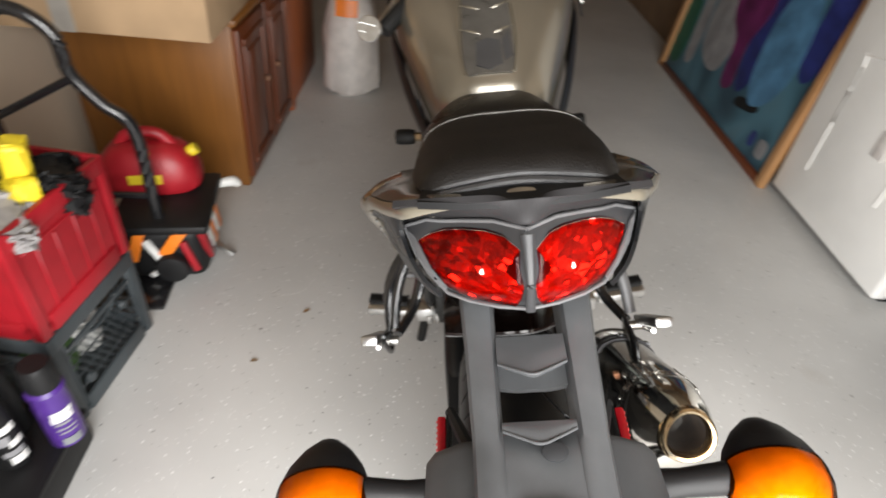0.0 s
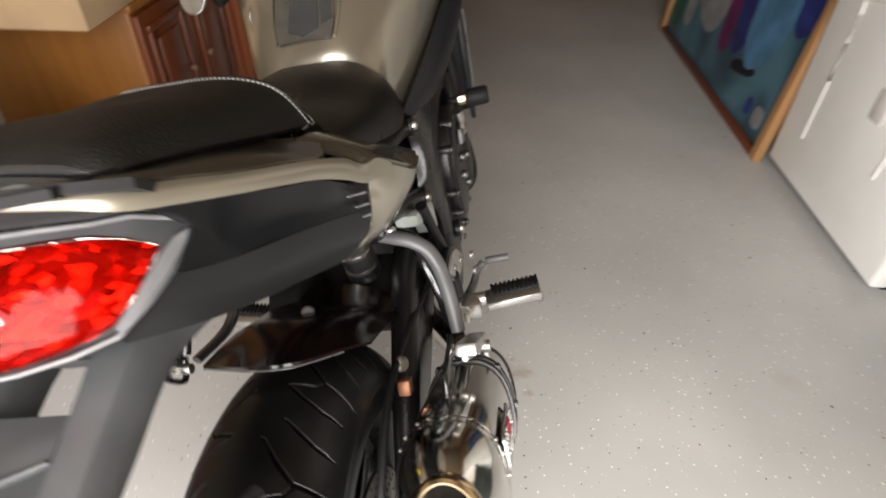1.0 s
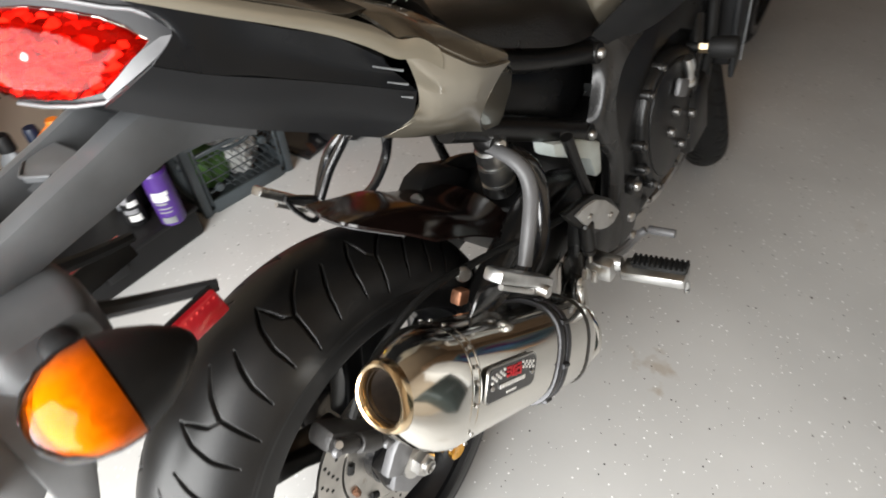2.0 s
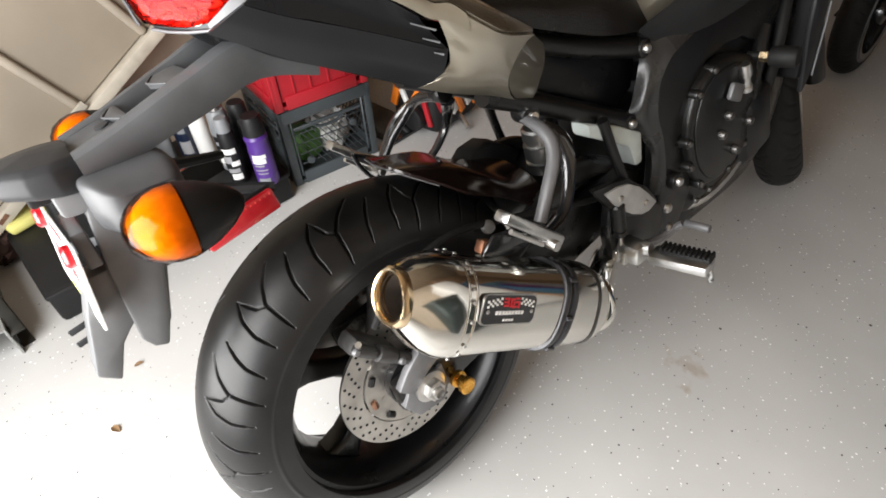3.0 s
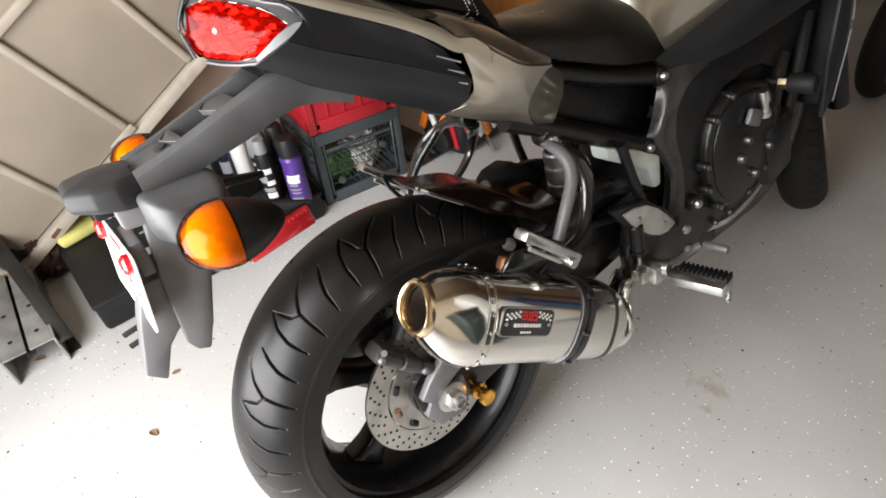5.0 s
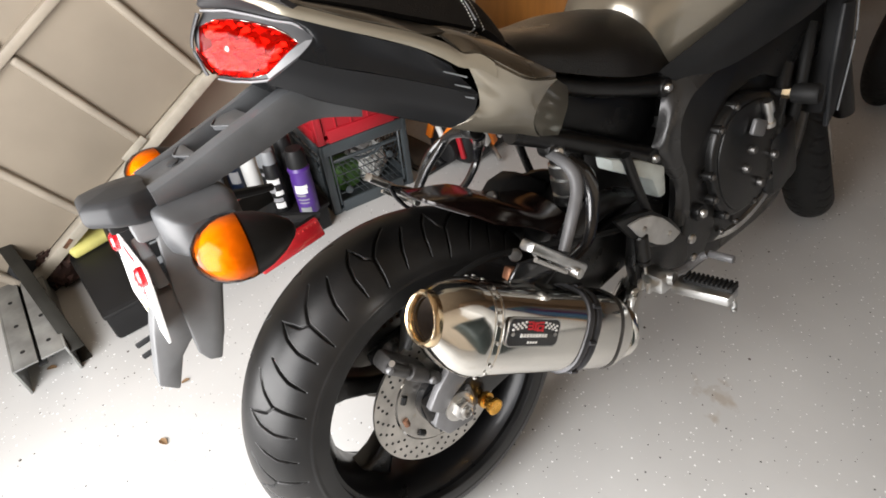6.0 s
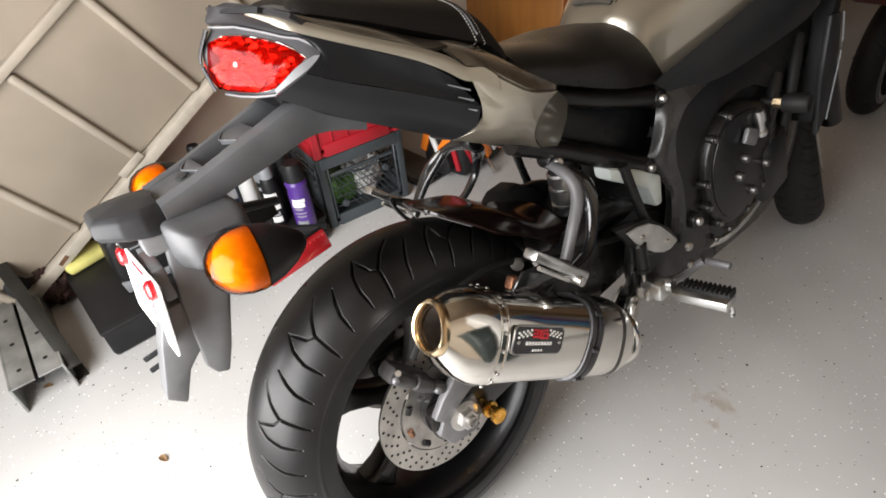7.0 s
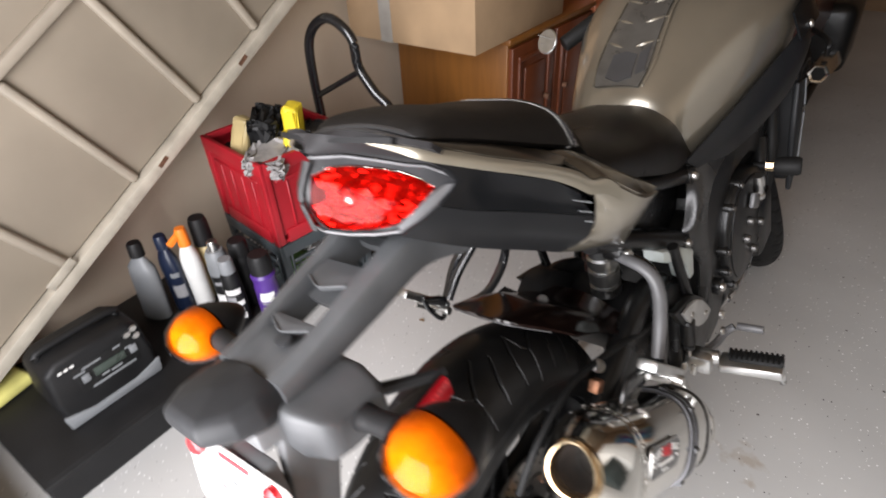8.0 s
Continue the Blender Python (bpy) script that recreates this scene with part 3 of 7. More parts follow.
for k in range(6):
    a = radians(60 * k + 14)
    rad = Vector((0, math.cos(a), math.sin(a)))
    part("disc_arm", tube([C + rad * 0.055 + Vector((0.068, 0, 0)), C + rad * 0.095 + Vector((0.068, 0, 0))], 0.008, 8, flat=0.35, up=(1, 0, 0)), DISC, rear_wheel)
brake_disc = part("brake_disc", disc, DISC, rear_wheel, "drilled steel rear brake disc")
# Flat black discs laid on the steel for the shade in its holes.
holes = bmesh.new()
for k in range(28):
    for j, (r, o) in enumerate(((0.124, 0), (0.1155, 0.33), (0.107, 0.66), (0.099, 0.05))):
        if j == 3 and k % 2:
            continue
        a = 2 * math.pi * (k + o) / 28
        join(holes, lathe([(0.0, 0.0027), (0.0006, 0.0027)], C + Vector((0.0709, r * math.cos(a), r * math.sin(a))), (1, 0, 0), 8))
part("drill_hole", holes, VOID, rear_wheel, "flat black discs for the shade in the drilled holes")
carrier = bmesh.new()
join(carrier, lathe([(0.060, 0.06), (0.066, 0.088), (0.0725, 0.088), (0.0725, 0.084), (0.07, 0.06), (0.07, 0.04)], C, (1, 0, 0), 48))
part("disc_carrier", carrier, DISC, rear_wheel)
for k in range(10):
    a = radians(36 * k + 8)
    part("disc_slot", tube([C + Vector((0.0715, 0.077 * math.cos(a - 0.09), 0.077 * math.sin(a - 0.09))), C + Vector((0.0715, 0.077 * math.cos(a + 0.09), 0.077 * math.sin(a + 0.09)))], 0.0060, 8, flat=1.0), RUST if k % 4 == 1 else VOID, rear_wheel, "dark mounting slot of the disc with a trace of rust")
part("hub_seal", lathe([(0.07, 0.05), (0.085, 0.05), (0.088, 0.03)], C, (1, 0, 0), 32), GLOSS_BLACK, rear_wheel)

# swingarm, axle, caliper
for s, nm in ((1, "right"), (-1, "left")):
    arm = prism([(-0.05, 0.345), (-0.045, 0.285), (0.04, 0.275), (0.20, 0.30), (0.40, 0.335), (0.56, 0.36), (0.585, 0.43), (0.50, 0.47), (0.34, 0.455), (0.20, 0.42), (0.06, 0.365)], 0.086 * s, 0.112 * s, 0.008)
    part("swingarm", arm, FRAME, bike, "black box-section swingarm leg")
    stay = tube([(0.10 * s, 0.10, 0.36), (0.102 * s, 0.22, 0.44), (0.095 * s, 0.40, 0.50), (0.08 * s, 0.52, 0.46)], [0.018, 0.022, 0.024, 0.02], 10)
    part("swingarm_brace", stay, FRAME, bike)
part("swingarm_bridge", box((0, 0.42, 0.43), (0.19, 0.12, 0.10), 0.02, (18, 0, 0)), FRAME, bike)
axle_plate = part("axle_plate", prism([(0.037, 0.338), (0.042, 0.293), (0.026, 0.262), (-0.026, 0.268), (-0.048, 0.305), (-0.030, 0.335)], 0.100, 0.119, 0.004), CAST_GREY, bike, "grey cast axle carrier and caliper bracket")
part("caliper_stay", prism([(-0.052, 0.352), (-0.030, 0.327), (0.004, 0.352), (0.045, 0.372), (0.040, 0.40), (0.0, 0.402), (-0.030, 0.378)], 0.112, 0.128, 0.004), CAST_GREY, axle_plate, "angled grey caliper stay")
nut = lathe([(0.12, 0.028), (0.124, 0.028), (0.126, 0.022), (0.126, 0.019)], (0, 0.004, 0.317), (1, 0, 0), 28)
join(nut, lathe([(0.124, 0.0185), (0.139, 0.0185), (0.141, 0.016), (0.141, 0.011), (0.136, 0.010)], (0, 0.004, 0.317), (1, 0, 0), 6))
join(nut, lathe([(0.13, 0.0105), (0.1465, 0.0105), (0.148, 0.008), (0.142, 0.007)], (0, 0.004, 0.317), (1, 0, 0), 20))
part("axle_nut", nut, STEEL, axle_plate, "zinc axle nut and washer")
part("spool", lathe([(0.108, 0.009), (0.118, 0.009), (0.12, 0.015), (0.127, 0.015), (0.129, 0.0105), (0.141, 0.0105), (0.143, 0.015), (0.15, 0.015), (0.152, 0.012), (0.151, 0.006)], (0, 0.056, 0.291), (1, 0, 0), 24), GOLD, bike, "gold anodised swingarm spool")
cal = box((0.080, -0.058, 0.428), (0.044, 0.030, 0.085), 0.010, (43, 0, 0))
for p, q, r in (((0.112, -0.088, 0.464), (0.112, -0.062, 0.437), 0.010), ((0.112, -0.060, 0.435), (0.112, -0.036, 0.410), 0.013), ((0.112, -0.034, 0.408), (0.112, -0.016, 0.390), 0.011)):
    join(cal, cyl(p, q, r, bev=0.003))
caliper = part("brake_caliper", cal, CALIPER, bike, "dark rear brake caliper")
for y, z in ((-0.092, 0.468), (-0.030, 0.402)):
    part("caliper_bolt", bolt((0.121, y, z), (1, 0, 0), 0.006, 0.006), CAST_GREY, caliper)
part("bleed_nipple", cyl((0.12, -0.085, 0.475), (0.131, -0.088, 0.485), 0.0045), STEEL, caliper)
part("brake_hose", tube([(0.11, -0.05, 0.475), (0.118, 0.0, 0.53), (0.118, 0.10, 0.55), (0.115, 0.22, 0.515), (0.12, 0.35, 0.47), (0.13, 0.46, 0.44)], 0.0055, 8), RUBBER_DARK, bike)
chain = bmesh.new()
for k in range(36):
    join(chain, box((-0.098, -0.03 + k * 0.0165, 0.374 + k * 0.0018), (0.014, 0.0125, 0.011), 0.003, (6, 0, 0), 1))
part("drive_chain", chain, RUST, bike, "dark greasy drive chain")
part("chain_guard", prism([(-0.06, 0.40), (0.30, 0.46), (0.34, 0.435), (0.0, 0.385)], -0.118, -0.090, 0.004), BLACK_PLASTIC, bike)
part("sprocket", lathe([(-0.092, 0.02), (-0.092, 0.098), (-0.099, 0.098), (-0.099, 0.02)], C, (1, 0, 0), 42), DISC, rear_wheel)

# hugger over the tyre
hug = patch([
    [(-0.104, 0.120, 0.611), (-0.066, 0.111, 0.616), (-0.02, 0.090, 0.636), (0.03, 0.092, 0.636), (0.07, 0.138, 0.603), (0.094, 0.165, 0.580)],
    [(-0.108, 0.195, 0.578), (-0.072, 0.195, 0.595), (-0.02, 0.190, 0.598), (0.03, 0.200, 0.592), (0.07, 0.220, 0.570), (0.095, 0.240, 0.535)],
    [(-0.107, 0.265, 0.540), (-0.075, 0.265, 0.548), (-0.02, 0.270, 0.547), (0.03, 0.275, 0.540), (0.07, 0.290, 0.522), (0.095, 0.315, 0.475)],
    [(-0.107, 0.345, 0.495), (-0.075, 0.345, 0.515), (-0.02, 0.350, 0.520), (0.03, 0.350, 0.512), (0.07, 0.350, 0.490), (0.095, 0.350, 0.455)]], 5, 0.004)
part("hugger", hug, HUGGER, bike, "gloss black plastic rear hugger")
# Fine grey tube paints the highlight along the black hugger's rear lip.
part("hugger_lip_glint", tube([(-0.104, 0.119, 0.610), (-0.066, 0.110, 0.615), (-0.02, 0.089, 0.635), (0.03, 0.091, 0.635), (0.07, 0.137, 0.602)], 0.0010, 8), LAMP_EDGE, bike, "thin pale line for the highlight on the hugger's rear lip")
part("shock_collar", lathe([(0, 0.026), (0.004, 0.029), (0.022, 0.029), (0.024, 0.025), (0.030, 0.025), (0.032, 0.029), (0.056, 0.029), (0.058, 0.024), (0.066, 0.024), (0.068, 0.028), (0.086, 0.028), (0.09, 0.024)], (0.022, 0.408, 0.492), (0, -0.1, 1), 28), ALU, bike, "silver shock absorber collar")
part("hugger_bolt", bolt((-0.020, 0.254, 0.5575), (0.35, -0.6, 1), 0.0105, 0.010), STEEL, bike)
part("hugger_fin", prism([(0.275, 0.520), (0.312, 0.548), (0.352, 0.552), (0.385, 0.536), (0.43, 0.50), (0.40, 0.46)], -0.105, -0.055, 0.006), BLACK_PLASTIC, bike)
shock = part("rear_shock", cyl((0.0, 0.475, 0.36), (0.0, 0.425, 0.64), 0.026), ENGINE, bike, "black rear shock absorber")
for k in range(7):
    part("spring_coil", lathe([(-0.005, 0.029), (0.0, 0.034), (0.005, 0.029)], (0, 0.470 - 0.0062 * k, 0.39 + 0.028 * k), (0, -0.2, 1), 20), ENGINE, shock)
part("coolant_tank", prism([(0.40, 0.605), (0.48, 0.570), (0.550, 0.530), (0.553, 0.468), (0.532, 0.468), (0.512, 0.515), (0.45, 0.553), (0.404, 0.580)], 0.098, 0.137, 0.006), TRANSLUCENT, bike, "milky white coolant bottle behind the frame")

# exhaust silencer
ax = Vector((0, 0.829, -0.559))
side = Vector((1, 0, 0))
upv = side.cross(ax) * 1.0
weld = Vector((0.197, 0.002, 0.533))


def can_ring(a, sx, sz, off=(0, 0), n=48, power=2.6, slant=0.0):
    o = weld + ax * a + side * off[0] + upv * off[1]
    out = []
    for k in range(n):
        t = 2 * math.pi * k / n
        c, s = math.cos(t), math.sin(t)
        x = math.copysign(abs(c) ** (2 / power), c) * sx
        z = math.copysign(abs(s) ** (2 / power), s) * sz
        x *= 1.0 + 0.13 * (-z / sz)
        out.append(o + side * x + upv * z + ax * slant * z)
    return out


def loft(rings, cap=True):
    bm = bmesh.new()
    vs = [[bm.verts.new(p) for p in r] for r in rings]
    n = len(vs[0])
    for a, b in zip(vs, vs[1:]):
        for k in range(n):
            bm.faces.new((a[k], a[(k + 1) % n], b[(k + 1) % n], b[k]))
    if cap:
        bm.faces.new(vs[0][::-1])
        bm.faces.new(vs[-1])
    return bm


SX, SZ = 0.060, 0.066
can = part("silencer", loft([can_ring(a, SX * k, SZ * k) for a, k in ((0.0, 0.985), (0.004, 1.0), (0.10, 1.0), (0.20, 1.0), (0.312, 1.0), (0.318, 0.98))]), CHROME, bike, "polished stainless steel exhaust silencer")
part("end_cone", loft([can_ring(0.004, SX * 1.005, SZ * 1.005), can_ring(-0.004, SX * 1.005, SZ * 1.005), can_ring(-0.020, SX * 0.97, SZ * 0.97, (0, 0.002), power=2.5, slant=-0.01), can_ring(-0.040, SX * 0.87, SZ * 0.87, (0.002, 0.005), power=2.35, slant=-0.03), can_ring(-0.058, SX * 0.73, SZ * 0.73, (0.005, 0.009), power=2.15, slant=-0.07), can_ring(-0.072, SX * 0.61, SZ * 0.57, (0.007, 0.011), power=2.0, slant=-0.10)], False), CHROME, can, "polished tapered end cone")
tipo = (0.008, 0.012)
part("tip_ring", loft([can_ring(a, rx, rz, tipo, power=2, slant=-0.12) for a, rx, rz in ((-0.066, 0.0350, 0.0375), (-0.076, 0.0358, 0.0385), (-0.081, 0.0345, 0.0372), (-0.0835, 0.0315, 0.0342), (-0.0825, 0.0285, 0.0312), (-0.078, 0.0260, 0.0287), (-0.068, 0.0252, 0.0279))], False), CHROME_TIP, can, "heat-tinted rolled exhaust outlet")
part("outlet_bore", loft([can_ring(-0.074, 0.0256, 0.0283, tipo, power=2, slant=-0.12), can_ring(-0.045, 0.0250, 0.0270, tipo, power=2), can_ring(0.02, 0.023, 0.023, (0, 0.006), power=2), can_ring(0.021, 0.002, 0.002, (0, 0.006), power=2)], False), SOOT, can, "sooty brown outlet bore")
for a in (0.006, 0.020):
    part("weld_band", loft([can_ring(a - 0.0025, SX * 1.0, SZ * 1.0), can_ring(a - 0.001, SX * 1.014, SZ * 1.014), can_ring(a + 0.001, SX * 1.014, SZ * 1.014), can_ring(a + 0.0025, SX * 1.0, SZ * 1.0)], False), CHROME, can)
for a in (0.209, 0.229):
    part("clamp_band", loft([can_ring(a + da, SX * k, SZ * k, slant=0.16) for da, k in ((-0.0065, 1.0), (-0.006, 1.045), (-0.004, 1.06), (0.004, 1.06), (0.006, 1.045), (0.0065, 1.0))], False), STRAP, can, "dark steel mounting strap")
for k in range(0, 48, 6):
    p, q = can_ring(0.211, SX * 1.05, SZ * 1.05, slant=0.16)[k], can_ring(0.227, SX * 1.05, SZ * 1.05, slant=0.16)[k]
    part("strap_bridge", tube([p, q], 0.005, 8, flat=0.8), STRAP, can)
for k in range(20):
    o = can_ring(0.013, SX * 1.03, SZ * 1.03)[int(k * 48 / 20)]
    part("rivet", bolt(o, o - (weld + ax * 0.013), 0.0028, 0.002), STEEL, can)
part("end_band", loft([can_ring(a, SX * k, SZ * k) for a, k in ((0.299, 1.0), (0.300, 1.012), (0.308, 1.012), (0.309, 1.0))], False), HEADER, can, "dark seam band")
part("front_cap", loft([can_ring(0.306, SX * 0.985, SZ * 0.985), can_ring(0.317, SX * 0.985, SZ * 0.985), can_ring(0.330, SX * 0.90, SZ * 0.90, (0.004, 0)), can_ring(0.348, SX * 0.72, SZ * 0.72, (0.010, 0), power=2.2), can_ring(0.352, SX * 0.76, SZ * 0.76, (0.010, 0), power=2.1), can_ring(0.366, SX * 0.76, SZ * 0.74, (0.010, 0), power=2), can_ring(0.372, SX * 0.58, SZ * 0.55, (0.010, 0), power=2)]), CHROME, can)
pend = weld + ax * 0.34
part("link_pipe", tube([pend, pend + Vector((-0.01, 0.05, -0.03)), (0.15, 0.40, 0.305), (0.09, 0.50, 0.27), (0.03, 0.62, 0.22)], 0.027, 18), CHROME, bike, "polished exhaust link pipe")
spring = bmesh.new()
for k in range(14):
    t = k / 13
    join(spring, lathe([(-0.0012, 0.0045), (0.0012, 0.0045)], Vector((0.245, 0.262, 0.395)).lerp(Vector((0.232, 0.31, 0.35)), t), (0, 0.7, -0.6), 10))
part("exhaust_spring", spring, STEEL, can)
# badge on the outer flank of the can
bc = weld + ax * 0.079 + side * (SX + 0.0018) + upv * 0.016


def on_can(a, b, lift=0.0):
    return bc + ax * a + upv * b + side * (lift - 0.0045 * (b / 0.03) ** 2 + (-0.13 * b / SZ) * SX * 0.9)


def can_plate(outline, lift, thick):
    bm = bmesh.new()
    top = [bm.verts.new(on_can(a, b, lift)) for a, b in outline]
    low = [bm.verts.new(on_can(a, b, lift - thick)) for a, b in outline]
    bm.faces.new(top)
    for i in range(len(outline)):
        j = (i + 1) % len(outline)
        bm.faces.new((top[i], top[j], low[j], low[i]))
    return bm


def round_rect(w, h, r, bulge=0.0, n=5):
    pts = []
    for cx, cy, a0 in ((w - r, h - r, 0), (-w + r, h - r, 90), (-w + r, -h + r, 180), (w - r, -h + r, 270)):
        for k in range(n + 1):
            a = radians(a0 + 90 * k / n)
            x, y = cx + r * math.cos(a), cy + r * math.sin(a)
            pts.append((x, y + math.copysign(bulge * (1 - (x / w) ** 2), y)))
    return pts


badge = part("badge", can_plate(round_rect(0.0535, 0.0200, 0.008, 0.0035), 0.0012, 0.003), STEEL, can, "silver-edged black maker's badge")
part("badge_field", can_plate(round_rect(0.0515, 0.0180, 0.007, 0.0035), 0.0017, 0.001), GLOSS_BLACK, badge)
logo = bmesh.new()
for a, b, w, h in ((-0.011, 0.0150, 0.0045, 0.0012), (-0.011, 0.0105, 0.0045, 0.0012), (-0.011, 0.0060, 0.0045, 0.0012), (-0.0065, 0.0105, 0.0012, 0.0056), (0.0012, 0.0140, 0.0040, 0.0014), (-0.0012, 0.0085, 0.0014, 0.0045), (0.0040, 0.0068, 0.0014, 0.0042), (0.0012, 0.0050, 0.0042, 0.0012), (0.0112, 0.0150, 0.0045, 0.0013), (0.0112, 0.0105, 0.0050, 0.0013), (0.0145, 0.0070, 0.0014, 0.0045), (0.0100, 0.0045, 0.0040, 0.0012)):
    join(logo, can_plate([(a - w, b - h), (a + w, b - h), (a + w, b + h), (a - w, b + h)], 0.0023, 0.0012))
part("badge_emblem", logo, EMBLEM_RED, badge, "red block emblem")
chk = bmesh.new()
for s in (-1, 1):
    for i in range(7):
        for j in range(3):
            if (i + j) % 2 == 0:
                a, b = s * (0.0205 + i * 0.0041), 0.0150 - j * 0.0032 - i * 0.0007
                join(chk, can_plate([(a - 0.0019, b - 0.0014), (a + 0.0019, b - 0.0014), (a + 0.0019, b + 0.0014), (a - 0.0019, b + 0.0014)], 0.0021, 0.0008))
for i in range(9):
    a = -0.026 + i * 0.0063
    join(chk, can_plate([(a - 0.0025, -0.0060), (a + 0.0021, -0.0060), (a + 0.0021, -0.0010), (a - 0.0025, -0.0010)], 0.0021, 0.0008))
for i in range(4):
    a = -0.010 + i * 0.0056
    join(chk, can_plate([(a - 0.0018, -0.0152), (a + 0.0018, -0.0152), (a + 0.0026, -0.0122), (a - 0.0010, -0.0122)], 0.0021, 0.0008))
part("badge_print", chk, WHITE, badge, "white chequers and plain bars")
for a in (-0.044, 0.044):
    part("badge_rivet", bolt(on_can(a, -0.002, 0.001), (1, 0, 0), 0.003, 0.002), STEEL, badge)

# pillion pegs and their hangers
for s in (1, -1):
    hanger = tube([(0.105 * s, 0.290, 0.656), (0.132 * s, 0.284, 0.653), (0.152 * s, 0.281, 0.647), (0.170 * s, 0.276, 0.634), (0.183 * s, 0.262, 0.613), (0.193 * s, 0.235, 0.584), (0.200 * s, 0.206, 0.546)], [0.010, 0.0110, 0.0112, 0.0110, 0.0105, 0.0100, 0.0095], 14, 7, 0.8)
    h = part("pillion_hanger", hanger, SATIN_GREY if s > 0 else GLOSS_BLACK, bike, "grey cast pillion peg hanger")
    part("hanger_bolt", bolt((0.121 * s, 0.294, 0.659), (s, -0.3, 0.3), 0.008, 0.007), STEEL, h)
    part("hanger_lug", cyl((0.09 * s, 0.300, 0.664), (0.119 * s, 0.294, 0.659), 0.021, 0.017, bev=0.004), FRAME, h)
    part("hanger_brace", tube([(0.115 * s, 0.32, 0.635), (0.140 * s, 0.335, 0.608), (0.155 * s, 0.325, 0.560), (0.175 * s, 0.285, 0.515), (0.198 * s, 0.215, 0.520)], [0.014, 0.013, 0.012, 0.010, 0.009], 10, flat=0.7), GLOSS_BLACK, h)
    peg = box((0.222 * s, 0.166, 0.566), (0.026, 0.135, 0.016), 0.004, (-43, 0, 0))
    p = part("pillion_peg", peg, ALU, h, "folded aluminium pillion footpeg")
    part("peg_pivot", cyl((0.195 * s, 0.196, 0.525), (0.24 * s, 0.196, 0.525), 0.008, bev=0.001), STEEL, p)
    part("peg_bar", tube([(0.215 * s, 0.135, 0.575), (0.222 * s, 0.185, 0.528)], 0.004, 8), STEEL, p)
loop = tube([(-0.208, 0.150, 0.580), (-0.208, 0.205, 0.543), (-0.208, 0.186, 0.512), (-0.208, 0.160, 0.548), (-0.208, 0.150, 0.580)], 0.0048, 8)
join(loop, tube([(-0.208, 0.203, 0.545), (-0.202, 0.252, 0.610), (-0.165, 0.300, 0.648), (-0.12, 0.33, 0.66)], [0.006, 0.009, 0.010, 0.010], 8, flat=0.6))
part("peg_bracket", loop, GLOSS_BLACK, bike, "black triangular pillion peg bracket")
part("muffler_bracket", prism([(0.10, 0.545), (0.125, 0.565), (0.205, 0.545), (0.19, 0.515), (0.13, 0.515)], 0.185, 0.192, 0.003), GLOSS_BLACK, bike)
part("copper_bracket", box((0.122, 0.158, 0.500), (0.018, 0.022, 0.022), 0.004, (-30, 0, 0)), COPPER, bike)
part("bracket_bolt", bolt((0.118, 0.176, 0.525), (0.8, -0.5, 0.3), 0.011, 0.009), STEEL, bike)

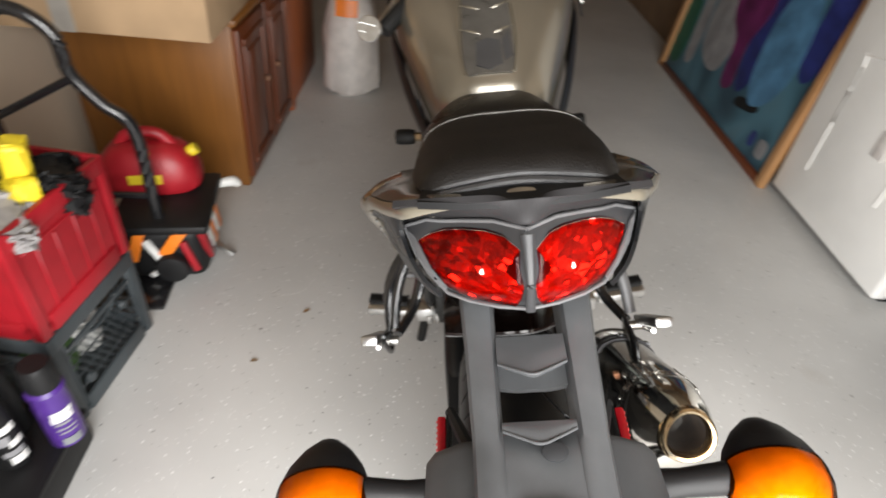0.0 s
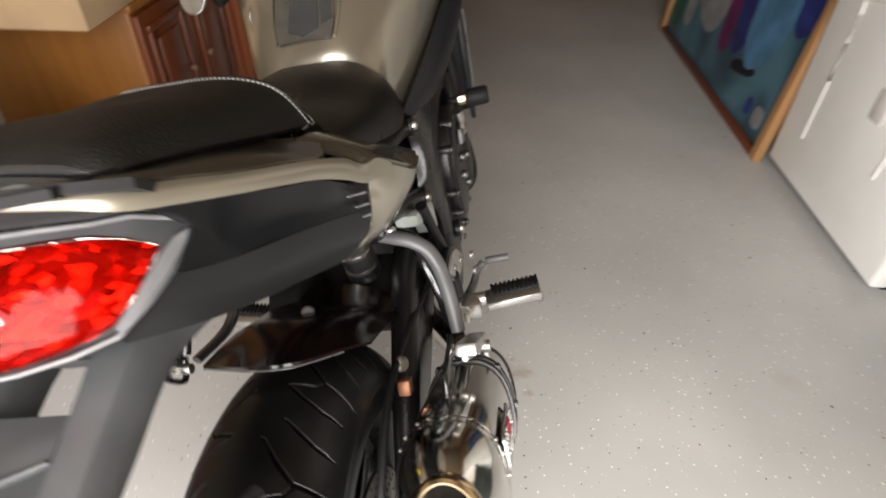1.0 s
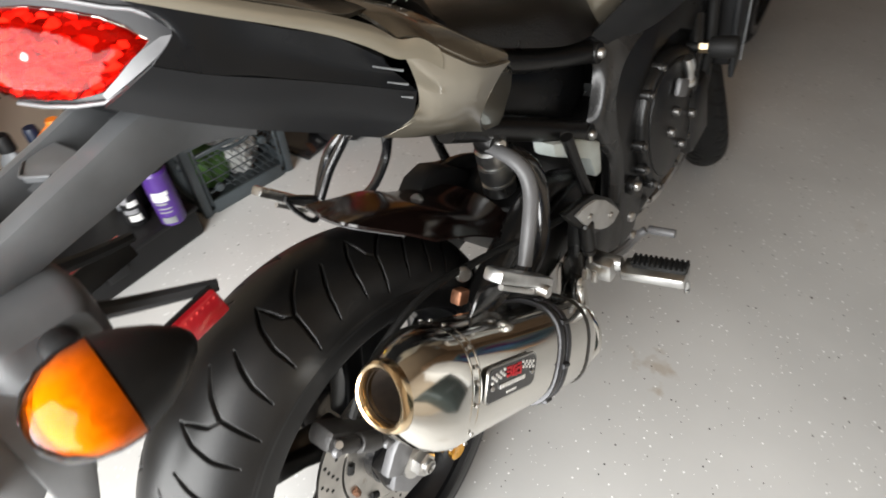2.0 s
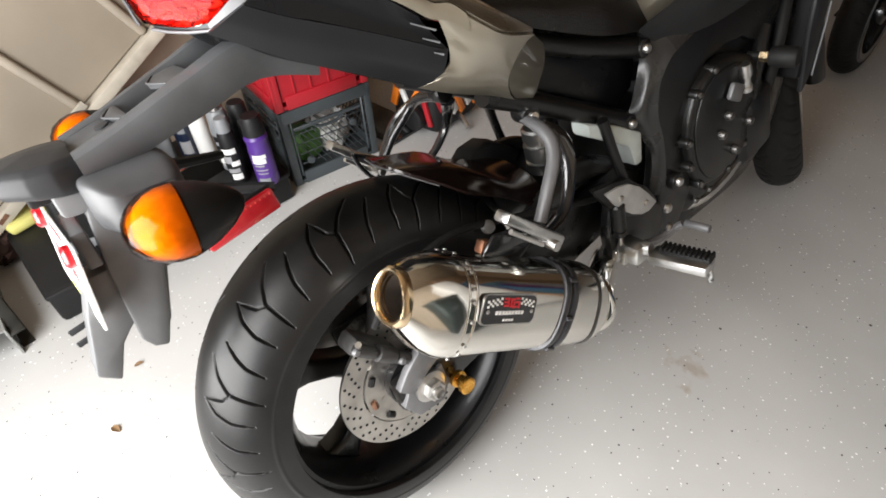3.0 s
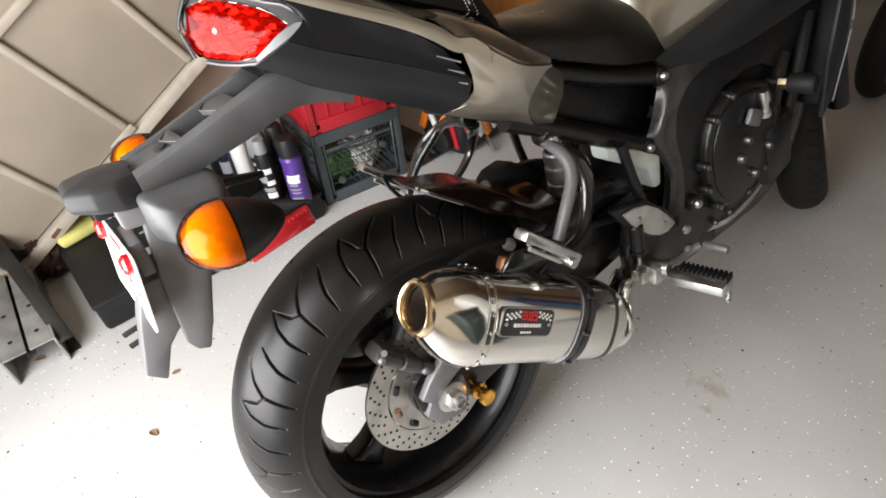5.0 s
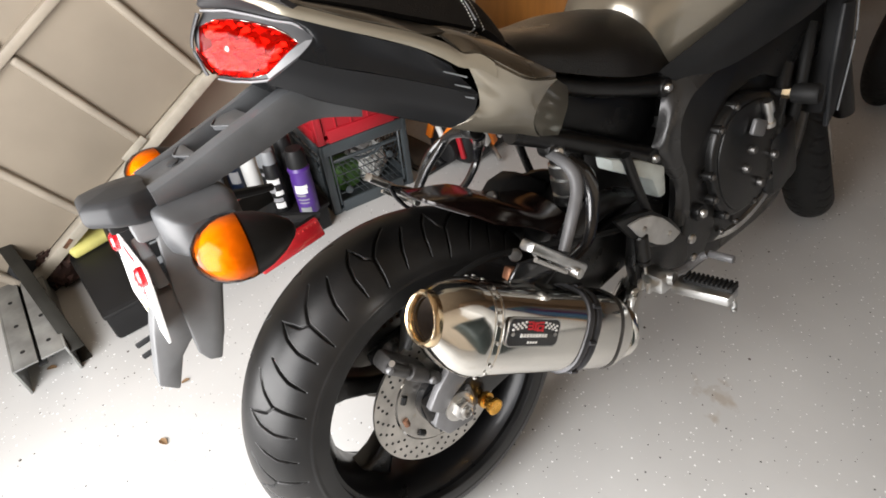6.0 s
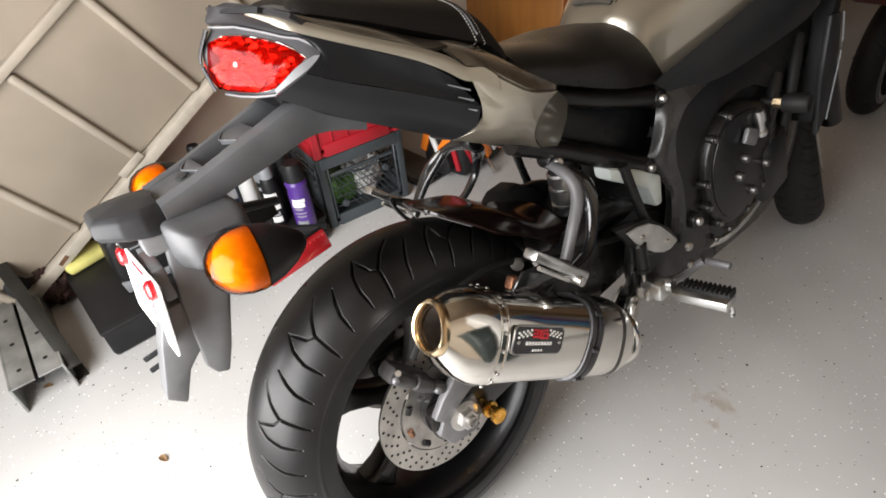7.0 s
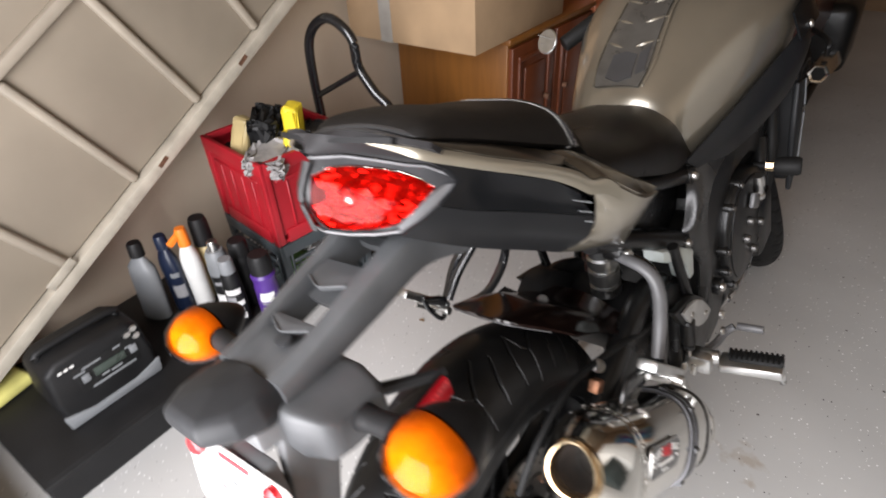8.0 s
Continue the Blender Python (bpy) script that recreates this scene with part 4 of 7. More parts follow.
# rider pegs, heel guards and controls
for s in (1, -1):
    hg = prism([(0.396, 0.486), (0.430, 0.484), (0.462, 0.475), (0.494, 0.454), (0.522, 0.426), (0.549, 0.395), (0.524, 0.387), (0.500, 0.392), (0.474, 0.406), (0.446, 0.428), (0.420, 0.454)], 0.165 * s, 0.171 * s, 0.0015)
    hh = part("heel_guard", hg, HEEL, bike, "silver diamond-shaped heel guard")
    part("heel_backing", prism([(0.372, 0.502), (0.43, 0.491), (0.47, 0.480), (0.53, 0.432), (0.562, 0.390), (0.520, 0.378), (0.47, 0.399), (0.41, 0.452)], 0.150 * s, 0.1645 * s, 0.003), ENGINE, hh)
    for y, z in ((0.437, 0.458), (0.512, 0.411)):
        part("guard_bolt", bolt((0.171 * s, y, z), (s, 0, 0), 0.006, 0.004), STEEL, hh)
    part("peg_hanger", prism([(0.44, 0.44), (0.50, 0.43), (0.60, 0.36), (0.61, 0.30), (0.57, 0.27), (0.50, 0.30), (0.44, 0.31), (0.43, 0.37)], 0.125 * s, 0.153 * s, 0.008), ENGINE, bike, "black rider footrest hanger")
    cl = box((0.178 * s, 0.462, 0.336), (0.05, 0.04, 0.04), 0.008)
    join(cl, cyl((0.155 * s, 0.462, 0.338), (0.21 * s, 0.472, 0.345), 0.017, 0.013))
    part("peg_clevis", cl, ALU, bike, "bright aluminium footpeg clevis")
    pg = box((0.262 * s, 0.484, 0.334), (0.107, 0.044, 0.020), 0.005, (0, -4 * s, 7 * s))
    join(pg, tube([(0.305 * s, 0.492, 0.333), (0.314 * s, 0.493, 0.325), (0.315 * s, 0.493, 0.305)], [0.006, 0.005, 0.0055], 8))
    rp = part("rider_peg", pg, ALU, bike, "aluminium rider footpeg with ribbed rubber top")
    pad_ob = part("peg_rubber", box((0.268 * s, 0.494, 0.346), (0.090, 0.028, 0.010), 0.004, (0, -4 * s, 7 * s)), RUBBER_DARK, rp, "black ribbed rubber pad")
    for k in range(11):
        x = 0.224 + k * 0.0085
        part("peg_rib", box((x * s, 0.489 + 0.001 * k, 0.3485 + 0.0006 * k), (0.0050, 0.027, 0.0075), 0.0015, (0, -4 * s, 7 * s), 1), RUBBER_DARK, rp)
    lever = tube([(0.165 * s, 0.49, 0.32), (0.180 * s, 0.54, 0.314), (0.192 * s, 0.575, 0.326), (0.205 * s, 0.585, 0.337)], [0.009, 0.009, 0.008, 0.008], 8)
    join(lever, cyl((0.21 * s, 0.585, 0.34), (0.258 * s, 0.588, 0.342), 0.008, bev=0.001))
    part("brake_pedal" if s > 0 else "gear_lever", lever, CAST_GREY, bike, "dull cast foot lever")
    master = part("master_cylinder", lathe([(0, 0.008), (0.004, 0.012), (0.012, 0.012), (0.014, 0.009), (0.018, 0.0135), (0.070, 0.0135), (0.074, 0.010)], (0.163 * s, 0.445, 0.372), (0, -0.12, 1), 20), ENGINE, bike, "black brake master cylinder")
    part("push_rod", cyl((0.163 * s, 0.449, 0.330), (0.163 * s, 0.445, 0.376), 0.0042), STEEL, master, "bright push rod")
    fork_piece = box((0.172 * s, 0.458, 0.324), (0.012, 0.040, 0.026), 0.004)
    join(fork_piece, box((0.154 * s, 0.458, 0.324), (0.012, 0.040, 0.026), 0.004))
    join(fork_piece, cyl((0.144 * s, 0.452, 0.324), (0.182 * s, 0.452, 0.324), 0.0055, bev=0.001))
    part("rod_clevis", fork_piece, STEEL, master, "bright steel rod clevis")
for y, z in ((0.561, 0.379), (0.570, 0.330)):
    part("hanger_screw", bolt((0.184, y, z), (1, 0, 0), 0.010, 0.008), STEEL, bike)

# frame and engine
for s in (1, -1):
    part("upper_rail", tube([(0.098 * s, 0.25, 0.79), (0.104 * s, 0.40, 0.727), (0.110 * s, 0.585, 0.668)], [0.016, 0.017, 0.019], 12, 6, 0.95), FRAME, bike, "matte black upper subframe tube")
    part("lower_rail", tube([(0.10 * s, 0.22, 0.715), (0.108 * s, 0.36, 0.645), (0.115 * s, 0.54, 0.547)], [0.018, 0.018, 0.021], 12, 6, 0.95), FRAME, bike, "matte black lower subframe tube")
    part("side_cover", prism([(0.275, 0.77), (0.27, 0.715), (0.34, 0.675), (0.53, 0.575), (0.575, 0.60), (0.585, 0.655), (0.40, 0.715)], 0.085 * s, 0.097 * s, 0.004), PANEL_BLACK, bike, "smooth black side cover below the seat")
    beam = prism([(0.66, 0.672), (0.76, 0.67), (0.95, 0.80), (1.05, 0.84), (1.10, 0.78), (1.09, 0.58), (1.00, 0.545), (0.93, 0.575), (0.86, 0.605), (0.80, 0.610), (0.73, 0.60), (0.69, 0.56), (0.685, 0.48), (0.70, 0.40), (0.70, 0.335), (0.66, 0.275), (0.60, 0.262), (0.575, 0.30), (0.585, 0.37), (0.594, 0.44), (0.590, 0.498), (0.568, 0.553), (0.570, 0.611), (0.604, 0.650)], 0.112 * s, 0.152 * s, 0.006, seg=3)
    b = part("main_frame", beam, FRAME, bike, "black cast aluminium main frame side")
    spine = patch([[(0.116, 0.572, 0.700), (0.138, 0.628, 0.688), (0.1535, 0.680, 0.668)],
                   [(0.120, 0.562, 0.650), (0.142, 0.580, 0.652), (0.1535, 0.610, 0.649)],
                   [(0.122, 0.540, 0.592), (0.144, 0.548, 0.602), (0.1545, 0.574, 0.611)],
                   [(0.122, 0.528, 0.562), (0.145, 0.544, 0.562), (0.1545, 0.572, 0.555)],
                   [(0.128, 0.550, 0.522), (0.146, 0.566, 0.514), (0.1540, 0.592, 0.500)],
                   [(0.138, 0.578, 0.470), (0.148, 0.586, 0.460), (0.1540, 0.602, 0.448)],
                   [(0.140, 0.572, 0.380), (0.149, 0.584, 0.384), (0.1540, 0.604, 0.384)]], 6, 0.010)
    # Lighter than the frame to paint in the spine's sheen.
    part("frame_spine", spine if s > 0 else flip(spine), FRAME_SHEEN, b, "smooth rear edge of the frame casting, sheen put into its lighter grey")
    for p, r in (((0.130 * s, 0.566, 0.674), 0.011), ((0.134 * s, 0.521, 0.557), 0.011), ((0.166 * s, 0.629, 0.398), 0.012)):
        part("frame_boss", cyl((p[0] - 0.016 * s, p[1], p[2]), p, r * 1.5, bev=0.002), FRAME, b)
        part("frame_bolt", bolt(p, (s, 0, 0), r * 0.78, 0.008), STEEL, b)
    shield = part("engine_shield", prism([(0.82, 0.625), (0.93, 0.585), (1.00, 0.515), (1.12, 0.475), (1.15, 0.60), (1.15, 0.80), (1.02, 0.80)], 0.118 * s, 0.144 * s, 0.006), FRAME, bike, "black shield plate beside the radiator")
    for y, z in ((0.955, 0.655), (1.01, 0.69), (1.06, 0.57)):
        part("shield_bolt", bolt((0.144 * s, y, z), (s, 0, 0), 0.007, 0.005), DULL_BOLT, shield)
    part("hanger_link", tube([(0.140 * s, 0.432, 0.600), (0.146 * s, 0.452, 0.535), (0.150 * s, 0.475, 0.470)], [0.010, 0.009, 0.010], 10), FRAME, bike)
block = box((0, 0.86, 0.42), (0.30, 0.36, 0.30), 0.03)
join(block, box((0, 0.92, 0.58), (0.27, 0.26, 0.22), 0.03, (-35, 0, 0)))
join(block, box((0, 0.82, 0.24), (0.20, 0.30, 0.14), 0.03))
join(block, box((0, 0.66, 0.42), (0.22, 0.16, 0.24), 0.03))
engine = part("engine", block, ENGINE, bike, "black four-cylinder engine block")
fins = bmesh.new()
for k in range(5):
    join(fins, box((0, 0.93 + 0.012 * k, 0.62 - 0.02 * k), (0.27, 0.27, 0.006), 0.002, (-35, 0, 0), 1))
part("cooling_fin", fins, ENGINE, engine)
for s in (1, -1):
    cc = Vector((0.152 * s, 0.772, 0.478))
    lid = prism([(0.731, 0.592), (0.680, 0.566), (0.655, 0.505), (0.664, 0.440), (0.69, 0.381), (0.735, 0.34), (0.81, 0.333), (0.88, 0.36), (0.925, 0.42), (0.935, 0.49), (0.90, 0.55), (0.82, 0.588)], 0.135 * s, 0.170 * s, 0.010, soft=4, seg=3)
    cover = part("clutch_cover", lid, ENGINE, engine, "satin black round engine side cover")
    part("cover_face", prism([(0.735, 0.578), (0.690, 0.553), (0.669, 0.500), (0.677, 0.442), (0.700, 0.392), (0.742, 0.354), (0.806, 0.348), (0.868, 0.372), (0.908, 0.425), (0.916, 0.486), (0.885, 0.540), (0.815, 0.574)], 0.1685 * s, 0.1735 * s, 0.003, soft=4), ENGINE, cover)
    for y, z in ((0.680, 0.555), (0.656, 0.467), (0.668, 0.410), (0.712, 0.352), (0.729, 0.585), (0.821, 0.338), (0.880, 0.372), (0.922, 0.430), (0.905, 0.535)):
        q = Vector((0.168 * s, y, z))
        part("cover_lug", cyl(q - Vector((0.03 * s, 0, 0)), q + Vector((0.002 * s, 0, 0)), 0.0105, bev=0.003), ENGINE, cover)
        part("cover_bolt", bolt(q + Vector((0.002 * s, 0, 0)), (s, 0, 0), 0.0066, 0.005), DULL_BOLT, cover)
    for y, z in ((0.784, 0.476), (0.764, 0.442), (0.824, 0.385), (0.873, 0.43)):
        part("cover_rivet", cyl((0.172 * s, y, z), (0.186 * s, y, z), 0.011, 0.009, bev=0.003), DULL_BOLT, cover)
    part("water_pipe", tube([(0.15 * s, 0.95, 0.60), (0.165 * s, 0.90, 0.52), (0.15 * s, 0.90, 0.40), (0.12 * s, 0.88, 0.30)], 0.014, 10), ENGINE, engine)
    part("generator_cover", box((0.15 * s, 0.93, 0.40), (0.06, 0.11, 0.16), 0.02, (14, 0, 0)), ENGINE, engine)
part("cable_barrel", lathe([(0, 0.010), (0.012, 0.013), (0.026, 0.013), (0.028, 0.009), (0.05, 0.009), (0.052, 0.012), (0.062, 0.012)], (0.180, 0.820, 0.568), (0, 0.32, -0.95), 16), ALU, engine, "bright clutch cable adjuster")
part("cable_arm", box((0.182, 0.792, 0.522), (0.012, 0.052, 0.034), 0.006, (-25, 0, 0)), CAST_GREY, engine)
for x in (-0.12, -0.045, 0.045, 0.12):
    part("exhaust_header", tube([(x, 1.00, 0.60), (x * 1.05, 1.085, 0.53), (x * 1.05, 1.075, 0.38), (x, 0.98, 0.26), (x * 0.7, 0.82, 0.20)], 0.018, 14), HEADER, engine, "dark steel exhaust header pipe")
for s in (1, -1):
    part("coolant_hose", tube([(0.15 * s, 1.04, 0.66), (0.165 * s, 0.99, 0.56), (0.16 * s, 0.97, 0.46), (0.14 * s, 0.93, 0.38)], 0.013, 12), RUBBER_DARK, engine)
sump = tube([(0.13, 0.70, 0.285), (0.145, 0.78, 0.28), (0.15, 0.87, 0.30), (0.15, 0.95, 0.34)], [0.008, 0.010, 0.010, 0.008], 8)
part("sump_edge", sump, STEEL, engine)
for k in range(5):
    part("sump_bolt", bolt((0.155, 0.72 + 0.055 * k, 0.305 + 0.014 * k * (k > 1)), (1, 0, -0.2), 0.007, 0.006), DULL_BOLT, engine)
part("side_stand", tube([(-0.14, 0.66, 0.29), (-0.20, 0.66, 0.16), (-0.255, 0.64, -0.015), (-0.262, 0.635, -0.050)], [0.014, 0.013, 0.012, 0.012], 10), FRAME, bike, "black side stand resting on the floor")
part("stand_foot", box((-0.268, 0.635, -0.049), (0.07, 0.05, 0.008), 0.003, (0, 11.5, 0)), FRAME, bike)
for s in (1, -1):
    sl = lathe([(0.0, 0.009), (0.042, 0.009), (0.043, 0.018), (0.056, 0.0205), (0.086, 0.0205), (0.092, 0.0175)], (0.155 * s, 0.882, 0.562), (s, 0.12, 0.02), 22)
    sb = part("frame_slider", sl, RUBBER_DARK, bike, "black crash slider with brass-coloured stem")
    part("slider_stem", lathe([(0.024, 0.0115), (0.04, 0.0115)], (0.155 * s, 0.882, 0.562), (s, 0.12, 0.02), 6), CHROME_TIP, sb)

# radiator, front wheel and fork, turned to the left
rad = box((0, 1.10, 0.60), (0.38, 0.035, 0.30), 0.008, (-12, 0, 0))
radiator = part("radiator", rad, DECK, bike, "black radiator")
for s in (1, -1):
    part("radiator_shroud", prism([(1.075, 0.69), (1.125, 0.685), (1.135, 0.60), (1.10, 0.45), (1.07, 0.42), (1.06, 0.55)], 0.185 * s, 0.198 * s, 0.004), PLASTIC, radiator, "grey radiator side cover")
    part("shroud_edge", tube([(0.20 * s, 1.127, 0.685), (0.20 * s, 1.137, 0.60), (0.20 * s, 1.102, 0.45)], 0.002, 8), GREY_PLASTIC, radiator)
STEER = Matrix.Translation((0.031, 1.14, 0.70)) @ Matrix.Rotation(radians(28), 4, Vector((0, -0.42, 0.907))) @ Matrix.Translation((0, -1.18, -0.70))
FC = STEER @ Vector((0, 1.46, 0.300))
front_rim = lathe([(-0.055, 0.205), (-0.058, 0.222), (-0.05, 0.22), (-0.02, 0.197), (0.02, 0.197), (0.05, 0.22), (0.058, 0.222), (0.055, 0.205), (0.0, 0.19), (-0.055, 0.205)], (0, 1.46, 0.30), (1, 0, 0), 64, cap=False)
front_spokes = []
for k in range(5):
    a = radians(72 * k)
    d = Vector((0, math.cos(a), math.sin(a)))
    sp_bm = tube([Vector((0, 1.46, 0.30)) + d * 0.03, Vector((0, 1.46, 0.30)) + d * 0.195], [0.02, 0.013], 8)
    bmesh.ops.transform(sp_bm, matrix=STEER, verts=sp_bm.verts)
    front_spokes.append(sp_bm)
join(front_rim, cyl((-0.06, 1.46, 0.30), (0.06, 1.46, 0.30), 0.04, bev=0.005))
bmesh.ops.transform(front_rim, matrix=STEER, verts=front_rim.verts)
fw = part("front_wheel", front_rim, GLOSS_BLACK, bike, "gloss black front wheel turned aside")
for sp_bm in front_spokes:
    part("spoke", sp_bm, GLOSS_BLACK, fw)
tyre("tyre", 0.300, 0.060, FC, fw, "black front tyre", True, 420, 44, STEER, RUBBER_DARK)
for s in (1, -1):
    fd = lathe([(0.062 * s, 0.105), (0.062 * s, 0.155), (0.067 * s, 0.155), (0.067 * s, 0.105), (0.062 * s, 0.105)], (0, 1.46, 0.30), (1, 0, 0), 64, cap=False)
    bmesh.ops.transform(fd, matrix=STEER, verts=fd.verts)
    part("brake_disc", fd, DISC, fw, "steel front brake disc")
    fk = cyl((0.10 * s, 1.46, 0.29), (0.10 * s, 1.27, 0.70), 0.029, bev=0.004)
    join(fk, cyl((0.10 * s, 1.27, 0.70), (0.10 * s, 1.14, 0.98), 0.024, bev=0.003))
    bmesh.ops.transform(fk, matrix=STEER, verts=fk.verts)
    part("fork_leg", fk, ENGINE, bike, "dark front fork leg")
mud = patch([[Vector((0, 1.46, 0.30)) + Vector((x, (0.325 - abs(x) * 0.35) * math.cos(a), (0.325 - abs(x) * 0.35) * math.sin(a))) for x in (-0.075, -0.04, 0, 0.04, 0.075)] for a in (radians(35), radians(70), radians(105), radians(140))], 5, 0.004)
bmesh.ops.transform(mud, matrix=STEER, verts=mud.verts)
part("front_mudguard", mud, BODY, bike, "champagne front mudguard")
hb = tube([(-0.34, 0.93, 0.945), (-0.22, 0.98, 0.975), (-0.08, 1.06, 0.985), (0.08, 1.06, 0.985), (0.22, 0.98, 0.975), (0.34, 0.93, 0.945)], 0.012, 12)
bmesh.ops.transform(hb, matrix=STEER, verts=hb.verts)
handlebar = part("handlebar", hb, FRAME, bike, "black handlebar turned to one side")
for s in (1, -1):
    gp = cyl((0.345 * s, 0.928, 0.943), (0.225 * s, 0.978, 0.974), 0.0175, bev=0.002)
    bmesh.ops.transform(gp, matrix=STEER, verts=gp.verts)
    part("rubber_grip", gp, RUBBER_DARK, handlebar)
    lv = tube([(0.20 * s, 1.02, 0.985), (0.26 * s, 1.03, 0.965), (0.34 * s, 0.99, 0.94)], [0.008, 0.007, 0.005], 8)
    bmesh.ops.transform(lv, matrix=STEER, verts=lv.verts)
    part("control_lever", lv, ALU, handlebar, "silver control lever")
disc_cap = lathe([(0, 0.02), (0.003, 0.026), (0.008, 0.027), (0.010, 0.025)], (-0.238, 0.735, 0.893), (-0.15, -0.75, 0.35), 32)
for o in (-0.009, 0.009):
    join(disc_cap, box(Vector((-0.238, 0.735, 0.893)) + Vector((-0.15, -0.75, 0.35)).normalized() * 0.0105 + Vector((0, 0, o)), (0.04, 0.002, 0.002), 0, (0, 20, 0)))
part("bar_end", disc_cap, ALU, handlebar, "round silver bar-end weight with slots")
part("headlight_cowl", loft([[Vector((sx * 0.16 * k * math.cos(t), 1.22 + dy, 0.90 + 0.12 * k * math.sin(t))) for t in np.linspace(0, 2 * math.pi, 24, endpoint=False)] for sx, k, dy in ((1, 0.9, 0.0), (1, 1.0, 0.10), (1, 0.75, 0.20), (1, 0.3, 0.25))]), BODY, bike, "champagne headlamp fairing")

# tank
half = [
    [(0, 0.533, 0.770), (0.047, 0.538, 0.767), (0.086, 0.556, 0.748), (0.100, 0.576, 0.722), (0.104, 0.592, 0.690)],
    [(0, 0.545, 0.830), (0.055, 0.550, 0.826), (0.100, 0.570, 0.795), (0.113, 0.595, 0.745), (0.112, 0.610, 0.690)],
    [(0, 0.640, 0.905), (0.070, 0.645, 0.898), (0.128, 0.660, 0.855), (0.146, 0.680, 0.790), (0.138, 0.690, 0.715)],
    [(0, 0.760, 0.965), (0.085, 0.765, 0.957), (0.160, 0.775, 0.910), (0.182, 0.790, 0.845), (0.165, 0.790, 0.745)],
    [(0, 0.900, 1.000), (0.095, 0.900, 0.992), (0.178, 0.905, 0.945), (0.205, 0.910, 0.880), (0.185, 0.910, 0.780)],
    [(0, 1.030, 1.000), (0.095, 1.030, 0.992), (0.170, 1.030, 0.950), (0.195, 1.030, 0.890), (0.180, 1.020, 0.800)],
    [(0, 1.100, 0.960), (0.080, 1.100, 0.952), (0.140, 1.100, 0.925), (0.165, 1.095, 0.880), (0.150, 1.080, 0.810)],
]
tank = part("fuel_tank", patch(mirrored(half), 6, 0.004), BODY, bike, "champagne grey metallic fuel tank")
part("filler_cap", lathe([(0, 0.045), (0.006, 0.045), (0.009, 0.04), (0.010, 0.0)], (0, 0.92, 0.998), (0, -0.12, 1), 32, cap=False), ALU, tank, "round aluminium filler cap")


tank_bm = bmesh.new()
tank_bm.from_mesh(tank.data)
tank_tree = BVHTree.FromBMesh(tank_bm)
tank_bm.free()


def on_tank(x, y, lift=0.0):
    """The place on the tank's upper face under (x, y)."""
    hit = tank_tree.ray_cast(Vector((x, y, 1.5)), Vector((0, 0, -1)))
    return hit[0] + hit[1] * lift * (1 if hit[1].z > 0 else -1)


pad = patch([[on_tank(x * w, y, 0.003) for x in (-1, -0.6, -0.2, 0.2, 0.6, 1)] for y, w in ((0.552, 0.040), (0.58, 0.047), (0.63, 0.046), (0.70, 0.043), (0.78, 0.047), (0.85, 0.050))], 3, 0.003)
tank_pad = part("tank_pad", pad, PAD, tank, "grey spine-shaped tank protector")
for y in (0.625, 0.675, 0.725, 0.775, 0.825):
    for s in (-1, 1):
        part("pad_rib", tube([on_tank(0.010 * s, y - 0.010, 0.004), on_tank(0.026 * s, y - 0.004, 0.005), on_tank(0.050 * s, y + 0.008, 0.003)], [0.0015, 0.0035, 0.002], 8), BODY, tank_pad, "pale raised rib")
for s in (-1, 1):
    part("pad_edge", tube([on_tank(0.046 * s, 0.556, 0.003), on_tank(0.054 * s, 0.60, 0.003), on_tank(0.052 * s, 0.66, 0.003), on_tank(0.050 * s, 0.72, 0.003), on_tank(0.058 * s, 0.84, 0.003)], 0.0026, 8), BODY_LITE, tank_pad)
part("pad_foot", patch([[on_tank(x, 0.556 + 0.3 * abs(x), 0.0055) for x in (-0.024, -0.012, 0, 0.012, 0.024)], [on_tank(x, 0.606 - 0.25 * abs(x), 0.0055) for x in (-0.022, -0.011, 0, 0.011, 0.022)]], 4, 0.003), FRAME_GREY, tank_pad, "darker centre piece")
for s in (-1, 1):
    part("pad_foot", patch([[on_tank(0.029 * s, 0.568, 0.005), on_tank(0.043 * s, 0.576, 0.005)], [on_tank(0.026 * s, 0.602, 0.005), on_tank(0.040 * s, 0.622, 0.005)]], 4, 0.0028), FRAME_GREY, tank_pad)
for s in (1, -1):
    g = [[(0.118, 0.555, 0.705), (0.125, 0.575, 0.690), (0.128, 0.60, 0.675)],
         [(0.150, 0.655, 0.745), (0.162, 0.675, 0.715), (0.158, 0.70, 0.672)],
         [(0.186, 0.780, 0.795), (0.196, 0.800, 0.750), (0.182, 0.80, 0.690)],
         [(0.212, 0.900, 0.835), (0.222, 0.930, 0.790), (0.20, 0.93, 0.715)],
         [(0.213, 0.965, 0.850), (0.222, 0.985, 0.805), (0.203, 0.985, 0.735)]]
    bm = patch(g, 5, 0.004)
    part("knee_cover", bm if s > 0 else flip(bm), PANEL_LOW, bike, "smooth dark grey cover below the tank")
    g2 = [[(0.212, 0.86, 0.885), (0.224, 0.88, 0.83)], [(0.214, 0.96, 0.91), (0.232, 0.98, 0.85)], [(0.20, 1.06, 0.90), (0.215, 1.08, 0.84)]]
    bm = patch(g2, 5, 0.004)
    part("air_scoop", bm if s > 0 else flip(bm), PANEL_BLACK, bike, "black air scoop beside the tank")
    part("scoop_bolt", bolt((0.232 * s, 0.93, 0.85), (s, 0, 0.2), 0.008, 0.005), STEEL, bike)

